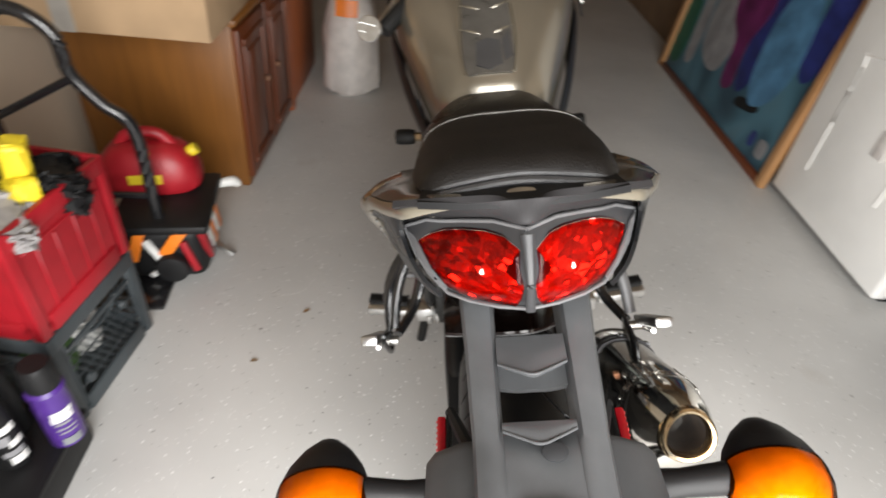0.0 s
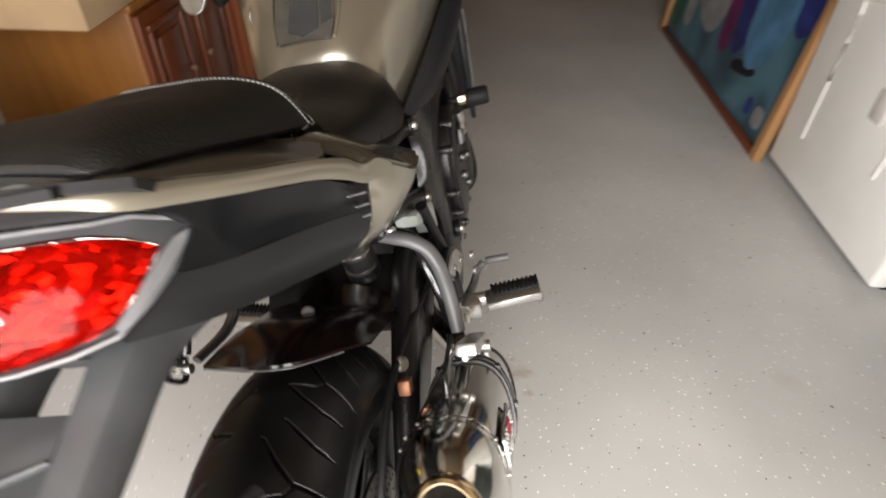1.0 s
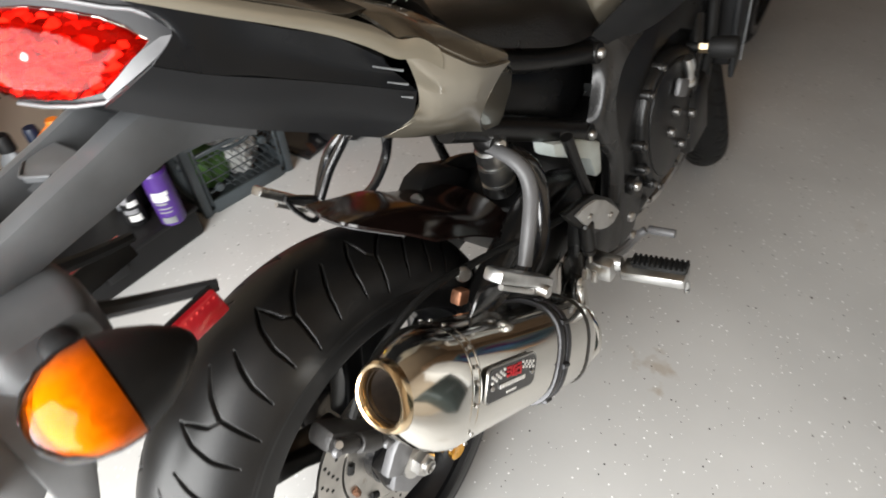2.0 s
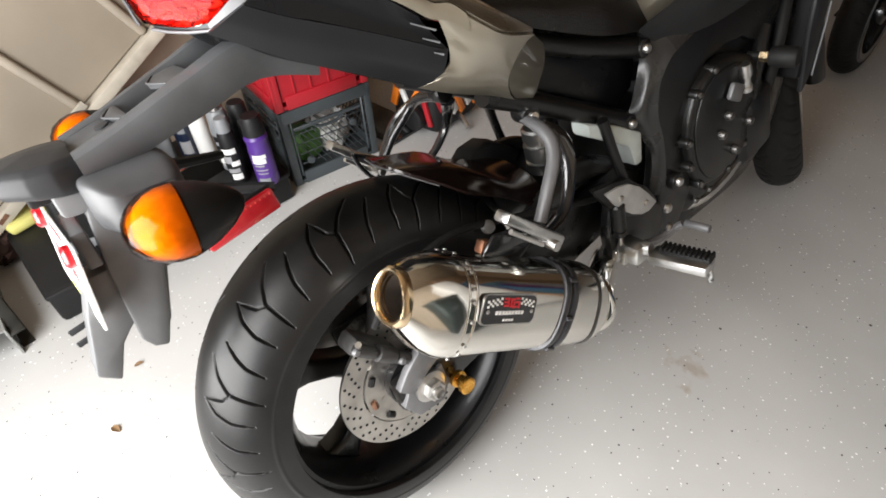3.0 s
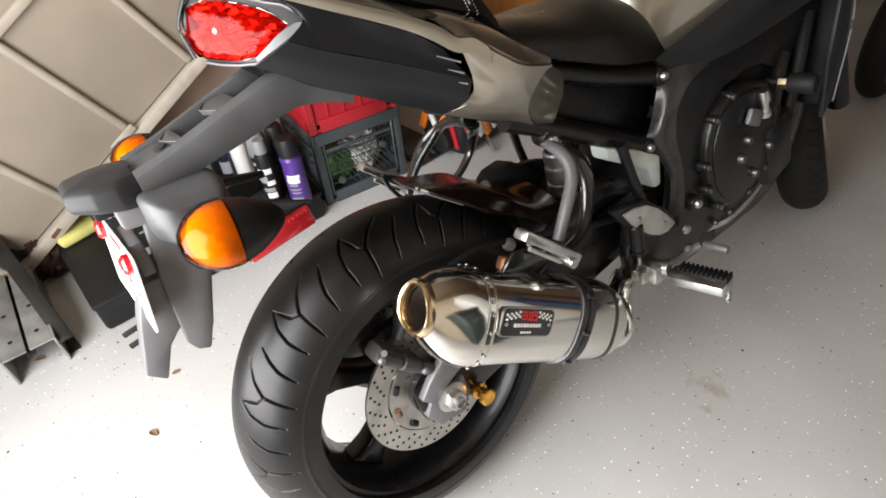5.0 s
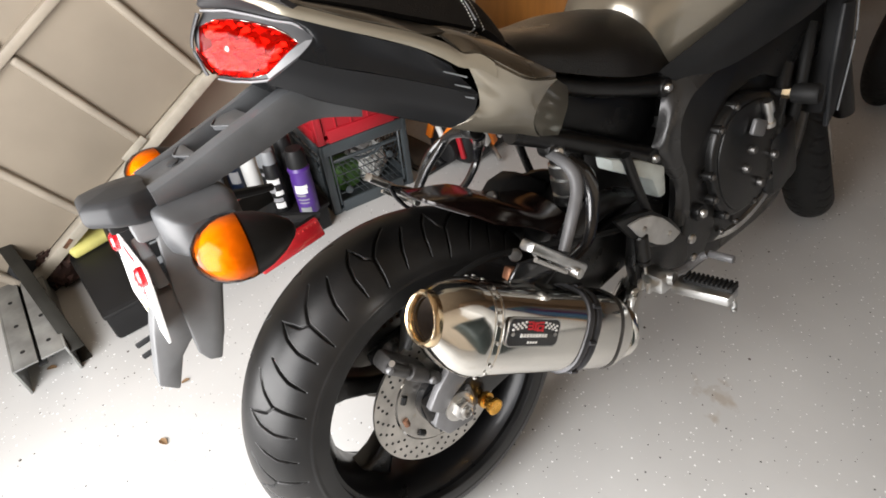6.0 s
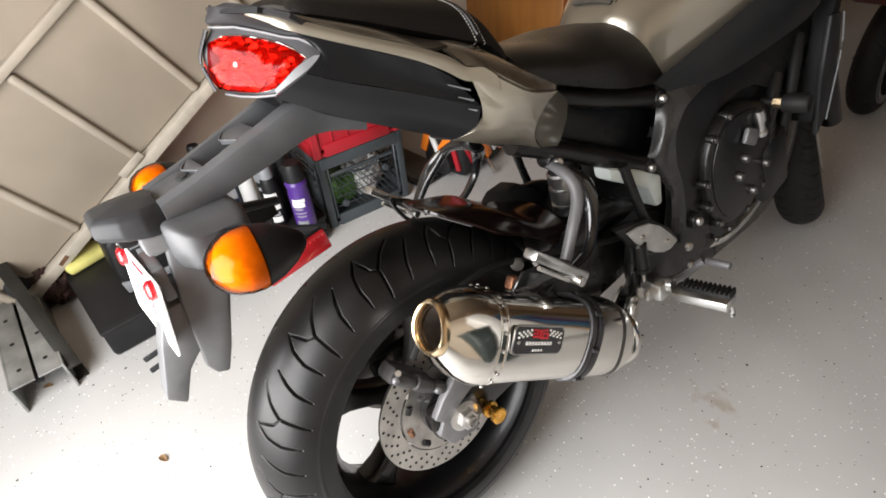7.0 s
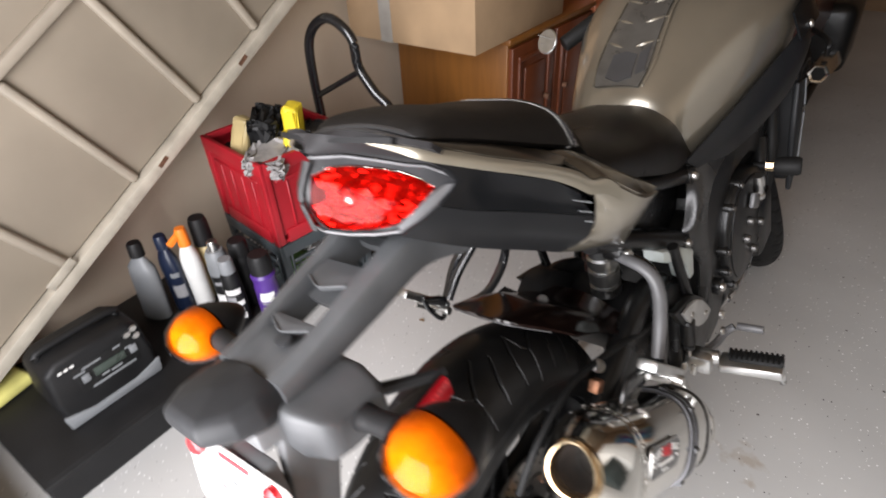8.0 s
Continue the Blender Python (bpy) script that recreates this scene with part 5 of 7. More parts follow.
# seats
rider_half = [
    [(0, 0.235, 0.845), (0.06, 0.235, 0.843), (0.102, 0.24, 0.828), (0.112, 0.245, 0.805)],
    [(0, 0.285, 0.835), (0.07, 0.285, 0.832), (0.108, 0.285, 0.817), (0.113, 0.29, 0.790)],
    [(0, 0.37, 0.815), (0.075, 0.37, 0.812), (0.114, 0.37, 0.794), (0.120, 0.375, 0.756)],
    [(0, 0.45, 0.815), (0.072, 0.45, 0.810), (0.115, 0.455, 0.780), (0.124, 0.46, 0.726)],
    [(0, 0.525, 0.805), (0.060, 0.525, 0.800), (0.100, 0.535, 0.765), (0.114, 0.54, 0.706)],
    [(0, 0.565, 0.800), (0.035, 0.57, 0.795), (0.078, 0.60, 0.752), (0.104, 0.61, 0.690)],
]
rider = part("rider_seat", patch(mirrored(rider_half), 6, 0.012), LEATHER, bike, "smooth black vinyl rider seat")
pill_half = [
    [(0, -0.040, 0.972), (0.045, -0.040, 0.971), (0.076, -0.046, 0.970), (0.088, -0.045, 0.966)],
    [(0, -0.028, 0.981), (0.05, -0.028, 0.980), (0.082, -0.032, 0.976), (0.096, -0.030, 0.962)],
    [(0, 0.02, 0.973), (0.055, 0.02, 0.971), (0.094, 0.024, 0.958), (0.107, 0.028, 0.940)],
    [(0, 0.085, 0.951), (0.058, 0.085, 0.950), (0.099, 0.09, 0.938), (0.113, 0.095, 0.912)],
    [(0, 0.165, 0.931), (0.055, 0.165, 0.929), (0.095, 0.165, 0.915), (0.112, 0.165, 0.882)],
    [(0, 0.205, 0.908), (0.052, 0.205, 0.905), (0.092, 0.202, 0.893), (0.110, 0.198, 0.866)],
    [(0, 0.238, 0.870), (0.050, 0.236, 0.866), (0.090, 0.232, 0.853), (0.108, 0.226, 0.836)],
]
pill_half = [[(p[0] * (0.90 if k > 3 else 0.86), p[1], p[2]) for p in r] for k, r in enumerate(pill_half)]
pillion = part("pillion_seat", patch(mirrored(pill_half), 6, 0.012), SUEDE, bike, "dark grained pillion seat with white stitching")
seat_bm = bmesh.new()
seat_bm.from_mesh(pillion.data)
seat_tree = BVHTree.FromBMesh(seat_bm)
seat_bm.free()


def on_seat(angle, y, lift):
    """The place on the pillion seat at an angle round its long axis."""
    d = Vector((math.sin(angle), 0, math.cos(angle)))
    hit = seat_tree.ray_cast(Vector((0, y, 0.86)) + d * 0.4, -d)
    return (hit[0] if hit[0] else Vector((0, y, 0.86)) + d * 0.09) + d * lift


for y0 in (0.168, 0.182):
    line = [on_seat(radians(a), y0 + 0.014 * abs(a / 90) ** 2, 0.0008) for a in np.linspace(-84, 84, 153)]
    for half_line in (line[:77], line[76:]):
        st = bmesh.new()
        for a, b in zip(half_line[::2], half_line[1::2]):
            join(st, tube([a, b], 0.00075, 6))
        part("seam_stitch", st, THREAD, pillion, "white stitching")
part("seam_welt", tube([on_seat(radians(a), 0.175 + 0.014 * abs(a / 90) ** 2, 0.0002) for a in np.linspace(-84, 84, 29)], 0.0028, 8, 2), LEATHER, pillion)
for dy, z, w in ((0.0, 0.980, 0.078), (-0.013, 0.980, 0.082)):
    part("rear_piping", tube([(-w, -0.050 + dy, z - 0.006), (-0.06, -0.050 + dy, z), (0, -0.044 + dy, z + 0.003), (0.06, -0.050 + dy, z), (w, -0.050 + dy, z - 0.006)], 0.0035, 8), FRAME_GREY, pillion, "graphite seat piping")
part("tail_deck", patch([[(x, y + 2.6 * x * x, z - 0.9 * x * x) for x in (-0.086, -0.06, -0.03, 0, 0.03, 0.06, 0.086)] for y, z in ((-0.110, 0.9985), (-0.080, 0.987), (-0.045, 0.975), (0.02, 0.948), (0.12, 0.90), (0.20, 0.845))], 4, -0.006), DECK, bike, "black deck behind the pillion seat")

# tail: side panels, champagne trim, fins, lamp
def both(name, grid, material, per=5, thick=0.004, label="", parent=bike):
    for s in (1, -1):
        bm = patch(grid, per, thick)
        if s < 0:
            flip(bm)
        part(name, bm, material, parent, label)


both("tail_panel", [
    [(0.1000, -0.064, 0.960), (0.1095, -0.045, 0.934), (0.1010, -0.067, 0.915)],
    [(0.1165, -0.034, 0.943), (0.1140, -0.037, 0.918), (0.1130, -0.032, 0.895)],
    [(0.1265, -0.010, 0.930), (0.1210, -0.008, 0.902), (0.1205, -0.008, 0.884)],
    [(0.1405, 0.022, 0.912), (0.1330, 0.028, 0.886), (0.1295, 0.020, 0.870)],
    [(0.1525, 0.057, 0.893), (0.1430, 0.060, 0.866), (0.1430, 0.066, 0.847)],
    [(0.1660, 0.092, 0.864), (0.1570, 0.108, 0.842), (0.1600, 0.126, 0.815)],
], PANEL_BLACK, label="satin black recessed tail side panel")
# Greyer than the upper panel: the facet's reflected light is in the colour.
both("tail_lower_panel", [
    [(0.1010, -0.067, 0.915), (0.0900, -0.086, 0.906), (0.0740, -0.101, 0.897)],
    [(0.1130, -0.032, 0.895), (0.1020, -0.047, 0.881), (0.0880, -0.060, 0.868)],
    [(0.1295, 0.020, 0.870), (0.1180, 0.000, 0.855), (0.1020, -0.013, 0.839)],
    [(0.1430, 0.066, 0.847), (0.1320, 0.051, 0.828), (0.1140, 0.040, 0.810)],
    [(0.1600, 0.126, 0.815), (0.1500, 0.118, 0.788), (0.1250, 0.098, 0.777)],
], PANEL_LOW, label="lower facet of the tail side, reflected light put into its grey")
for k in range(3):
    for s in (1, -1):
        part("vent_slit", tube([((0.162 - 0.001 * k) * s, 0.081 + 0.013 * k, 0.857 - 0.020 * k), ((0.168 - 0.002 * k) * s, 0.109 + 0.004 * k, 0.842 - 0.015 * k)], [0.0006, 0.0012], 8), GREY_PLASTIC, bike, "thin bright vent edge")
both("trim_strip", [
    [(0.0550, -0.0905, 0.9895), (0.0560, -0.0930, 0.9885), (0.0560, -0.0928, 0.9870)],
    [(0.0780, -0.0800, 0.9810), (0.0800, -0.0825, 0.9790), (0.0795, -0.0825, 0.9765)],
    [(0.0980, -0.069, 0.9730), (0.1005, -0.071, 0.9690), (0.0990, -0.072, 0.9650)],
    [(0.1120, -0.039, 0.9570), (0.1145, -0.042, 0.9530), (0.1130, -0.043, 0.9480)],
    [(0.1260, -0.009, 0.9400), (0.1285, -0.011, 0.9360), (0.1270, -0.012, 0.9310)],
    [(0.1400, 0.023, 0.9240), (0.1425, 0.021, 0.9190), (0.1410, 0.020, 0.9140)],
    [(0.1530, 0.058, 0.9060), (0.1555, 0.055, 0.9010), (0.1530, 0.055, 0.8950)],
    [(0.1640, 0.087, 0.8880), (0.1665, 0.084, 0.8820), (0.1630, 0.080, 0.8760)],
    [(0.1720, 0.105, 0.8715), (0.1730, 0.103, 0.8650), (0.1705, 0.101, 0.8580)],
    [(0.1800, 0.124, 0.8665), (0.1805, 0.123, 0.8570), (0.1790, 0.121, 0.8500)],
    [(0.1870, 0.139, 0.8530), (0.1870, 0.141, 0.8430), (0.1850, 0.141, 0.8330)],
], BODY_LITE, label="pale champagne trim strip along the tail")
both("tail_cowl", [
    [(0.1720, 0.104, 0.870), (0.1700, 0.116, 0.850), (0.1630, 0.127, 0.822), (0.1560, 0.128, 0.796), (0.1510, 0.117, 0.789), (0.1260, 0.099, 0.777)],
    [(0.1790, 0.123, 0.865), (0.1780, 0.133, 0.832), (0.1720, 0.143, 0.808), (0.1630, 0.148, 0.784), (0.1500, 0.144, 0.768), (0.1280, 0.132, 0.760)],
    [(0.1920, 0.153, 0.839), (0.1880, 0.157, 0.818), (0.1800, 0.163, 0.797), (0.1670, 0.171, 0.773), (0.1520, 0.173, 0.754), (0.1290, 0.170, 0.743)],
    [(0.1980, 0.183, 0.818), (0.1920, 0.183, 0.803), (0.1810, 0.185, 0.785), (0.1670, 0.191, 0.764), (0.1520, 0.198, 0.744), (0.1310, 0.210, 0.727)],
    [(0.1940, 0.232, 0.804), (0.1900, 0.219, 0.797), (0.1770, 0.208, 0.773), (0.1600, 0.213, 0.747), (0.1460, 0.229, 0.725), (0.1340, 0.248, 0.708)],
], BODY, label="champagne grey tail cowl")
# Shoulder of the same champagne body; its dark reflection is in the colour.
both("cowl_shoulder", [
    [(0.122, 0.090, 0.9030), (0.150, 0.098, 0.8900), (0.1720, 0.105, 0.8710)],
    [(0.128, 0.126, 0.8930), (0.157, 0.124, 0.8820), (0.1790, 0.123, 0.8650)],
    [(0.132, 0.164, 0.8720), (0.166, 0.158, 0.8580), (0.1920, 0.153, 0.8390)],
    [(0.136, 0.203, 0.8450), (0.172, 0.195, 0.8350), (0.1980, 0.183, 0.8180)],
    [(0.145, 0.262, 0.8000), (0.172, 0.250, 0.8030), (0.1940, 0.232, 0.8040)],
], BODY_TOP, label="glossy champagne shoulder of the tail, dark reflection put into its colour")
# Same paint as the cowl, with the facet's shade in its colour.
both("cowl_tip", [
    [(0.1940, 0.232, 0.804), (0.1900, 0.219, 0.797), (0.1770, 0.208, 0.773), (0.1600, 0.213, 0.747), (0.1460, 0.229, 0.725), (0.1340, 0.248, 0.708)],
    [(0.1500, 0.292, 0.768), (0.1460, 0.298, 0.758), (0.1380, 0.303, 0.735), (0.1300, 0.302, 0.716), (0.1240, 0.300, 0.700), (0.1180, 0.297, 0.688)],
], BODY_SHADED, label="inward-turned front facet of the tail cowl, shade put into its colour")
both("cowl_edge", [
    [(0.1580, 0.1285, 0.7980), (0.1590, 0.1310, 0.7955)],
    [(0.1540, 0.1185, 0.7890), (0.1545, 0.1190, 0.7845)],
    [(0.1410, 0.1080, 0.7835), (0.1410, 0.1075, 0.7785)],
    [(0.1270, 0.0980, 0.7780), (0.1270, 0.0978, 0.7735)],
], BODY_LITE, 4, 0.004, "bright lower edge where the cowl meets the side panel")
# Body paint again, darkened for what the tail top reflects.
both("tail_top", [
    [(0.050, -0.0865, 0.9885), (0.066, -0.0825, 0.9870), (0.079, -0.0800, 0.9815)],
    [(0.074, -0.045, 0.966), (0.095, -0.048, 0.968), (0.1085, -0.046, 0.9615)],
    [(0.078, -0.008, 0.952), (0.108, -0.010, 0.951), (0.1265, -0.009, 0.9405)],
    [(0.080, 0.030, 0.938), (0.120, 0.025, 0.934), (0.1405, 0.023, 0.9245)],
    [(0.084, 0.080, 0.915), (0.125, 0.070, 0.911), (0.1560, 0.066, 0.9020)],
    [(0.086, 0.125, 0.893), (0.122, 0.112, 0.896), (0.1440, 0.104, 0.8930)],
    [(0.088, 0.200, 0.856), (0.112, 0.195, 0.857), (0.1340, 0.170, 0.8690)],
], TAIL_TOP, label="champagne tail top beside the seat, dark reflection put into its colour")

def lamp_y(x, z, out=0.0):
    side_slope = 0.8 * min(1.0, abs(x) / 0.07) if z > 0.92 else 0.2
    return -0.131 - 0.016 * min(1.0, max(0.0, (z - 0.90) / 0.03)) * math.exp(-(x / 0.032) ** 2) + 0.45 * math.sqrt(x * x + 0.0001) + 300 * x ** 4 + side_slope * (z - 0.92) + 0.9 * max(0.0, z - 0.957) * math.exp(-(x / 0.04) ** 2) - out


TOP = {0: 0.980, 0.025: 0.975, 0.05: 0.964, 0.07: 0.954, 0.085: 0.949, 0.098: 0.939, 0.109: 0.929}
LOW = {0: 0.904, 0.025: 0.900, 0.05: 0.8975, 0.07: 0.8965, 0.085: 0.904, 0.098: 0.913, 0.109: 0.927}
XS = [-x for x in reversed(list(TOP)[1:])] + list(TOP)
part("tail_edge", patch([[(x * 1.02, -0.113 + 3.6 * x * x, 1.001 - 2.2 * x * x) for x in XS], [(x * 1.01, lamp_y(x, TOP[abs(x)]) - 0.003 + 0.5 * x * x, TOP[abs(x)] + 0.008) for x in XS], [(x, lamp_y(x, TOP[abs(x)]) + 0.001, TOP[abs(x)] + 0.0015) for x in XS]], 5, 0.006), TAIL_GREY, bike, "dull graphite rear edge of the tail")
part("tail_emblem", lathe([(0, 0.008), (0.003, 0.007)], (0, -0.078, 0.9845), (0, -0.28, 1), 24, sx=1.7, sy=0.5), ALU, bike, "small oval silver emblem")
lamp = patch([[(x, lamp_y(x, TOP[abs(x)] * (1 - k) + LOW[abs(x)] * k) + dy, TOP[abs(x)] * (1 - k) + LOW[abs(x)] * k) for x in XS] for k, dy in ((0.0, 0.002), (0.35, 0.0), (0.75, 0.0), (1.0, 0.002))], 4, 0.012)
tail_lamp = part("tail_lamp", lamp, BEZEL, bike, "grey tail lamp housing with twin red lenses")

for s in (1, -1):
    line = [(0.0065, 0.966), (0.018, 0.969), (0.032, 0.9655), (0.050, 0.958), (0.068, 0.949), (0.083, 0.940), (0.095, 0.9285), (0.085, 0.915), (0.071, 0.9035), (0.050, 0.902), (0.030, 0.9045), (0.010, 0.909), (0.006, 0.920), (0.0045, 0.936)]
    mid = (0.046, 0.930)
    bm = bmesh.new()
    rings = []
    for k, out in ((1.0, -0.002), (0.99, 0.003), (0.95, 0.0055), (0.8, 0.0085), (0.55, 0.0105), (0.3, 0.0115), (0.12, 0.012)):
        ring = [(mid[0] + (a - mid[0]) * k, mid[1] + (b - mid[1]) * k) for a, b in line]
        rings.append([bm.verts.new((a * s, lamp_y(a, b, out), b)) for a, b in ring])
    for a, b in zip(rings, rings[1:]):
        for k in range(len(a)):
            bm.faces.new((a[k], a[(k + 1) % len(a)], b[(k + 1) % len(b)], b[k]))
    bm.faces.new(rings[-1])
    lens = part("lamp_lens", bm, RED_LENS, tail_lamp, "clear glossy red tail lamp lens")
    bowl = bmesh.new()
    rings = []
    for k, out in ((1.0, 0.0012), (0.8, 0.0012), (0.55, 0.0012), (0.25, 0.0012)):
        rings.append([bowl.verts.new(((mid[0] + (a - mid[0]) * k) * s, lamp_y(mid[0] + (a - mid[0]) * k, mid[1] + (b - mid[1]) * k, out), mid[1] + (b - mid[1]) * k)) for a, b in line])
    for a, b in zip(rings, rings[1:]):
        for k in range(len(a)):
            bowl.faces.new((a[k], a[(k + 1) % len(a)], b[(k + 1) % len(b)], b[k]))
    bowl.faces.new(rings[-1])
    part("reflector", bowl, REFLECTOR, lens, "faceted bright reflector behind the lens")
    by = lamp_y(0.034, 0.936)
    part("bulb", lathe([(0.0, 0.004), (0.004, 0.0052), (0.0075, 0.0042), (0.009, 0.001)], (0.034 * s, by - 0.0005, 0.936), (0.2 * s, -1, 0.1), 18), BULB, lens, "small clear bulb")
    rim_line = [(x, TOP[x]) for x in TOP] + [(x, LOW[x]) for x in reversed(list(LOW))]
    part("lamp_edge", tube([(x * s, lamp_y(x, z, 0.0015), z) for x, z in rim_line], 0.0017, 8, 1), LAMP_EDGE, tail_lamp, "thin satin grey edge round the lamp")
    flange = patch([[(x * s, lamp_y(x, z, 0.0022), z) for x, z in ((0.072, 0.8985), (0.085, 0.9065), (0.097, 0.9155), (0.107, 0.9275))],
                    [(x * s, lamp_y(x, z, 0.0026), z) for x, z in ((0.071, 0.9030), (0.082, 0.9125), (0.091, 0.9220), (0.100, 0.9290))]], 4, 0.002)
    part("lamp_flange", flange, LAMP_EDGE, tail_lamp, "pale grey lower flange of the lamp")
part("lamp_divider", tube([(0, -0.128, 0.978), (0, -0.147, 0.950), (0, -0.146, 0.925), (0, -0.144, 0.912)], [0.006, 0.0035, 0.0035, 0.0045], 12, 6, 0.5), BEZEL, tail_lamp)
part("undertail", patch([[(-0.082, -0.088, 0.905), (0, -0.112, 0.900), (0.082, -0.088, 0.905)], [(-0.088, -0.04, 0.855), (0, -0.05, 0.85), (0.088, -0.04, 0.855)], [(-0.122, 0.095, 0.776), (0, 0.08, 0.80), (0.122, 0.095, 0.776)], [(-0.125, 0.245, 0.705), (0, 0.25, 0.74), (0.125, 0.245, 0.705)]], 5, 0.006), PANEL_BLACK, bike, "black underside of the tail")
part("battery_tray", box((0, 0.30, 0.735), (0.16, 0.20, 0.06), 0.015, (-25, 0, 0)), PANEL_BLACK, bike)

# rear mudguard arm with its stepped top
rings = []
stations = [(0.010, 0.860, 0.812, 0.066, 0.840), (-0.060, 0.880, 0.832, 0.064, 0.861), (-0.130, 0.863, 0.817, 0.060, 0.843), (-0.185, 0.847, 0.806, 0.058, 0.828), (-0.205, 0.841, 0.800, 0.057, 0.828), (-0.222, 0.836, 0.795, 0.057, 0.832), (-0.264, 0.826, 0.788, 0.057, 0.823)]
fine = [smooth_line([(y, top, low) for y, top, low, w, deck in stations], 4), smooth_line([(y, w, deck) for y, top, low, w, deck in stations], 4)]
for a, c in zip(*fine):
    y, top, low, w, deck = a.x, a.y, a.z, c.y, c.z
    lip = min(0.006, (top - deck) * 0.5)
    half_ring = [(0.0295, low + 0.004), (0.0300, deck), (0.0315, top - lip), (0.034, top - 0.0005), (0.040, top + 0.0008), (w - 0.010, top - 0.001), (w - 0.004, top - 0.004), (w - 0.001, top - 0.011), (w - 0.004, low + 0.010), (w - 0.008, low), (0.036, low)]
    rings.append([Vector((x, y, z)) for x, z in half_ring])
fender = part("rear_fender", loft(rings), PLASTIC_LITE, bike, "weathered grey plastic rear mudguard arm")
part("mudguard_rail", loft([[Vector((-p.x, p.y, p.z)) for p in reversed(ring)] for ring in rings]), PLASTIC_LITE, fender)


def deck_at(y):
    """Height of the trough between the two rails."""
    for a, c in zip(stations, stations[1:]):
        if a[0] >= y >= c[0]:
            return a[4] + (c[4] - a[4]) * (a[0] - y) / (a[0] - c[0])


# solid decks; the two openings of the ladder lie between them
for y0, y1 in ((0.008, -0.074), (-0.122, -0.160), (-0.200, -0.262)):
    part("mudguard_deck", patch([[(x, y0 + (y1 - y0) * k, deck_at(y0 + (y1 - y0) * k) - 0.004 * (abs(x) < 0.02)) for x in (-0.0305, -0.015, 0, 0.015, 0.0305)] for k in (0, 0.33, 0.66, 1)], 3, 0.007), PLASTIC_LITE, fender)


def chevron(y_side, y_mid, z0, y_top, z1, name, material, label="", thick=0.005):
    """A plate across the trough with a V-bent lower edge."""
    xs = (-0.0305, -0.022, -0.012, 0, 0.012, 0.022, 0.0305)
    low = [(x, y_mid + (y_side - y_mid) * (abs(x) / 0.0305) ** 1.2, z0 + 0.001 * (abs(x) / 0.03)) for x in xs]
    mid = [(x, (y_top + y) * 0.5, (z0 + z1) * 0.5 + 0.0015) for x, y, z in low]
    high = [(x, y_top, z1) for x in xs]
    bm = patch([high, mid, low], 4, thick)
    return part(name, bm, material, fender, label)


for y_side, y_mid, z0, y_top, z1 in ((-0.150, -0.163, 0.8540, -0.122, 0.8590), (-0.206, -0.219, 0.8370, -0.199, 0.8395)):
    chevron(y_side, y_mid, z0, y_top, z1, "fender_step", PLASTIC_LITE, "raised chevron step on the mudguard")
    xs = (-0.0300, -0.015, 0, 0.015, 0.0300)
    part("step_lip", tube([(x, y_mid + (y_side - y_mid) * (abs(x) / 0.0305) ** 1.2, z0 + 0.0012) for x in xs], 0.0013, 8, 4), PLASTIC_LITE, fender)
part("fender_plug", lathe([(0, 0.008), (0.002, 0.008), (0.003, 0.005)], (0.010, -0.224, 0.8328), (0, -0.2, 1), 16, sx=1.3), PLASTIC, fender)
hous = loft([[Vector((x * kx, -0.262 + (y + 0.262) * ky, z0 + (z1 - z0) * (-y - 0.262) / 0.08)) for x, y in ((-0.048, -0.262), (-0.055, -0.288), (-0.050, -0.312), (-0.030, -0.338), (0.030, -0.338), (0.050, -0.312), (0.055, -0.288), (0.048, -0.262))] for kx, ky, z0, z1 in ((0.92, 0.94, 0.787, 0.802), (1.02, 1.0, 0.795, 0.808), (1.03, 1.0, 0.806, 0.816), (0.98, 0.98, 0.817, 0.824), (0.80, 0.90, 0.8245, 0.829), (0.20, 0.5, 0.8275, 0.832))])
bmesh.ops.bevel(hous, geom=hous.edges[:], offset=0.0025, segments=2, affect="EDGES", profile=0.5)
housing = part("plate_lamp_housing", hous, PLASTIC, bike, "dark angular number plate lamp housing")
part("lamp_window", box((0.0, -0.300, 0.790), (0.05, 0.040, 0.014), 0.004), BLACK_PLASTIC, housing)
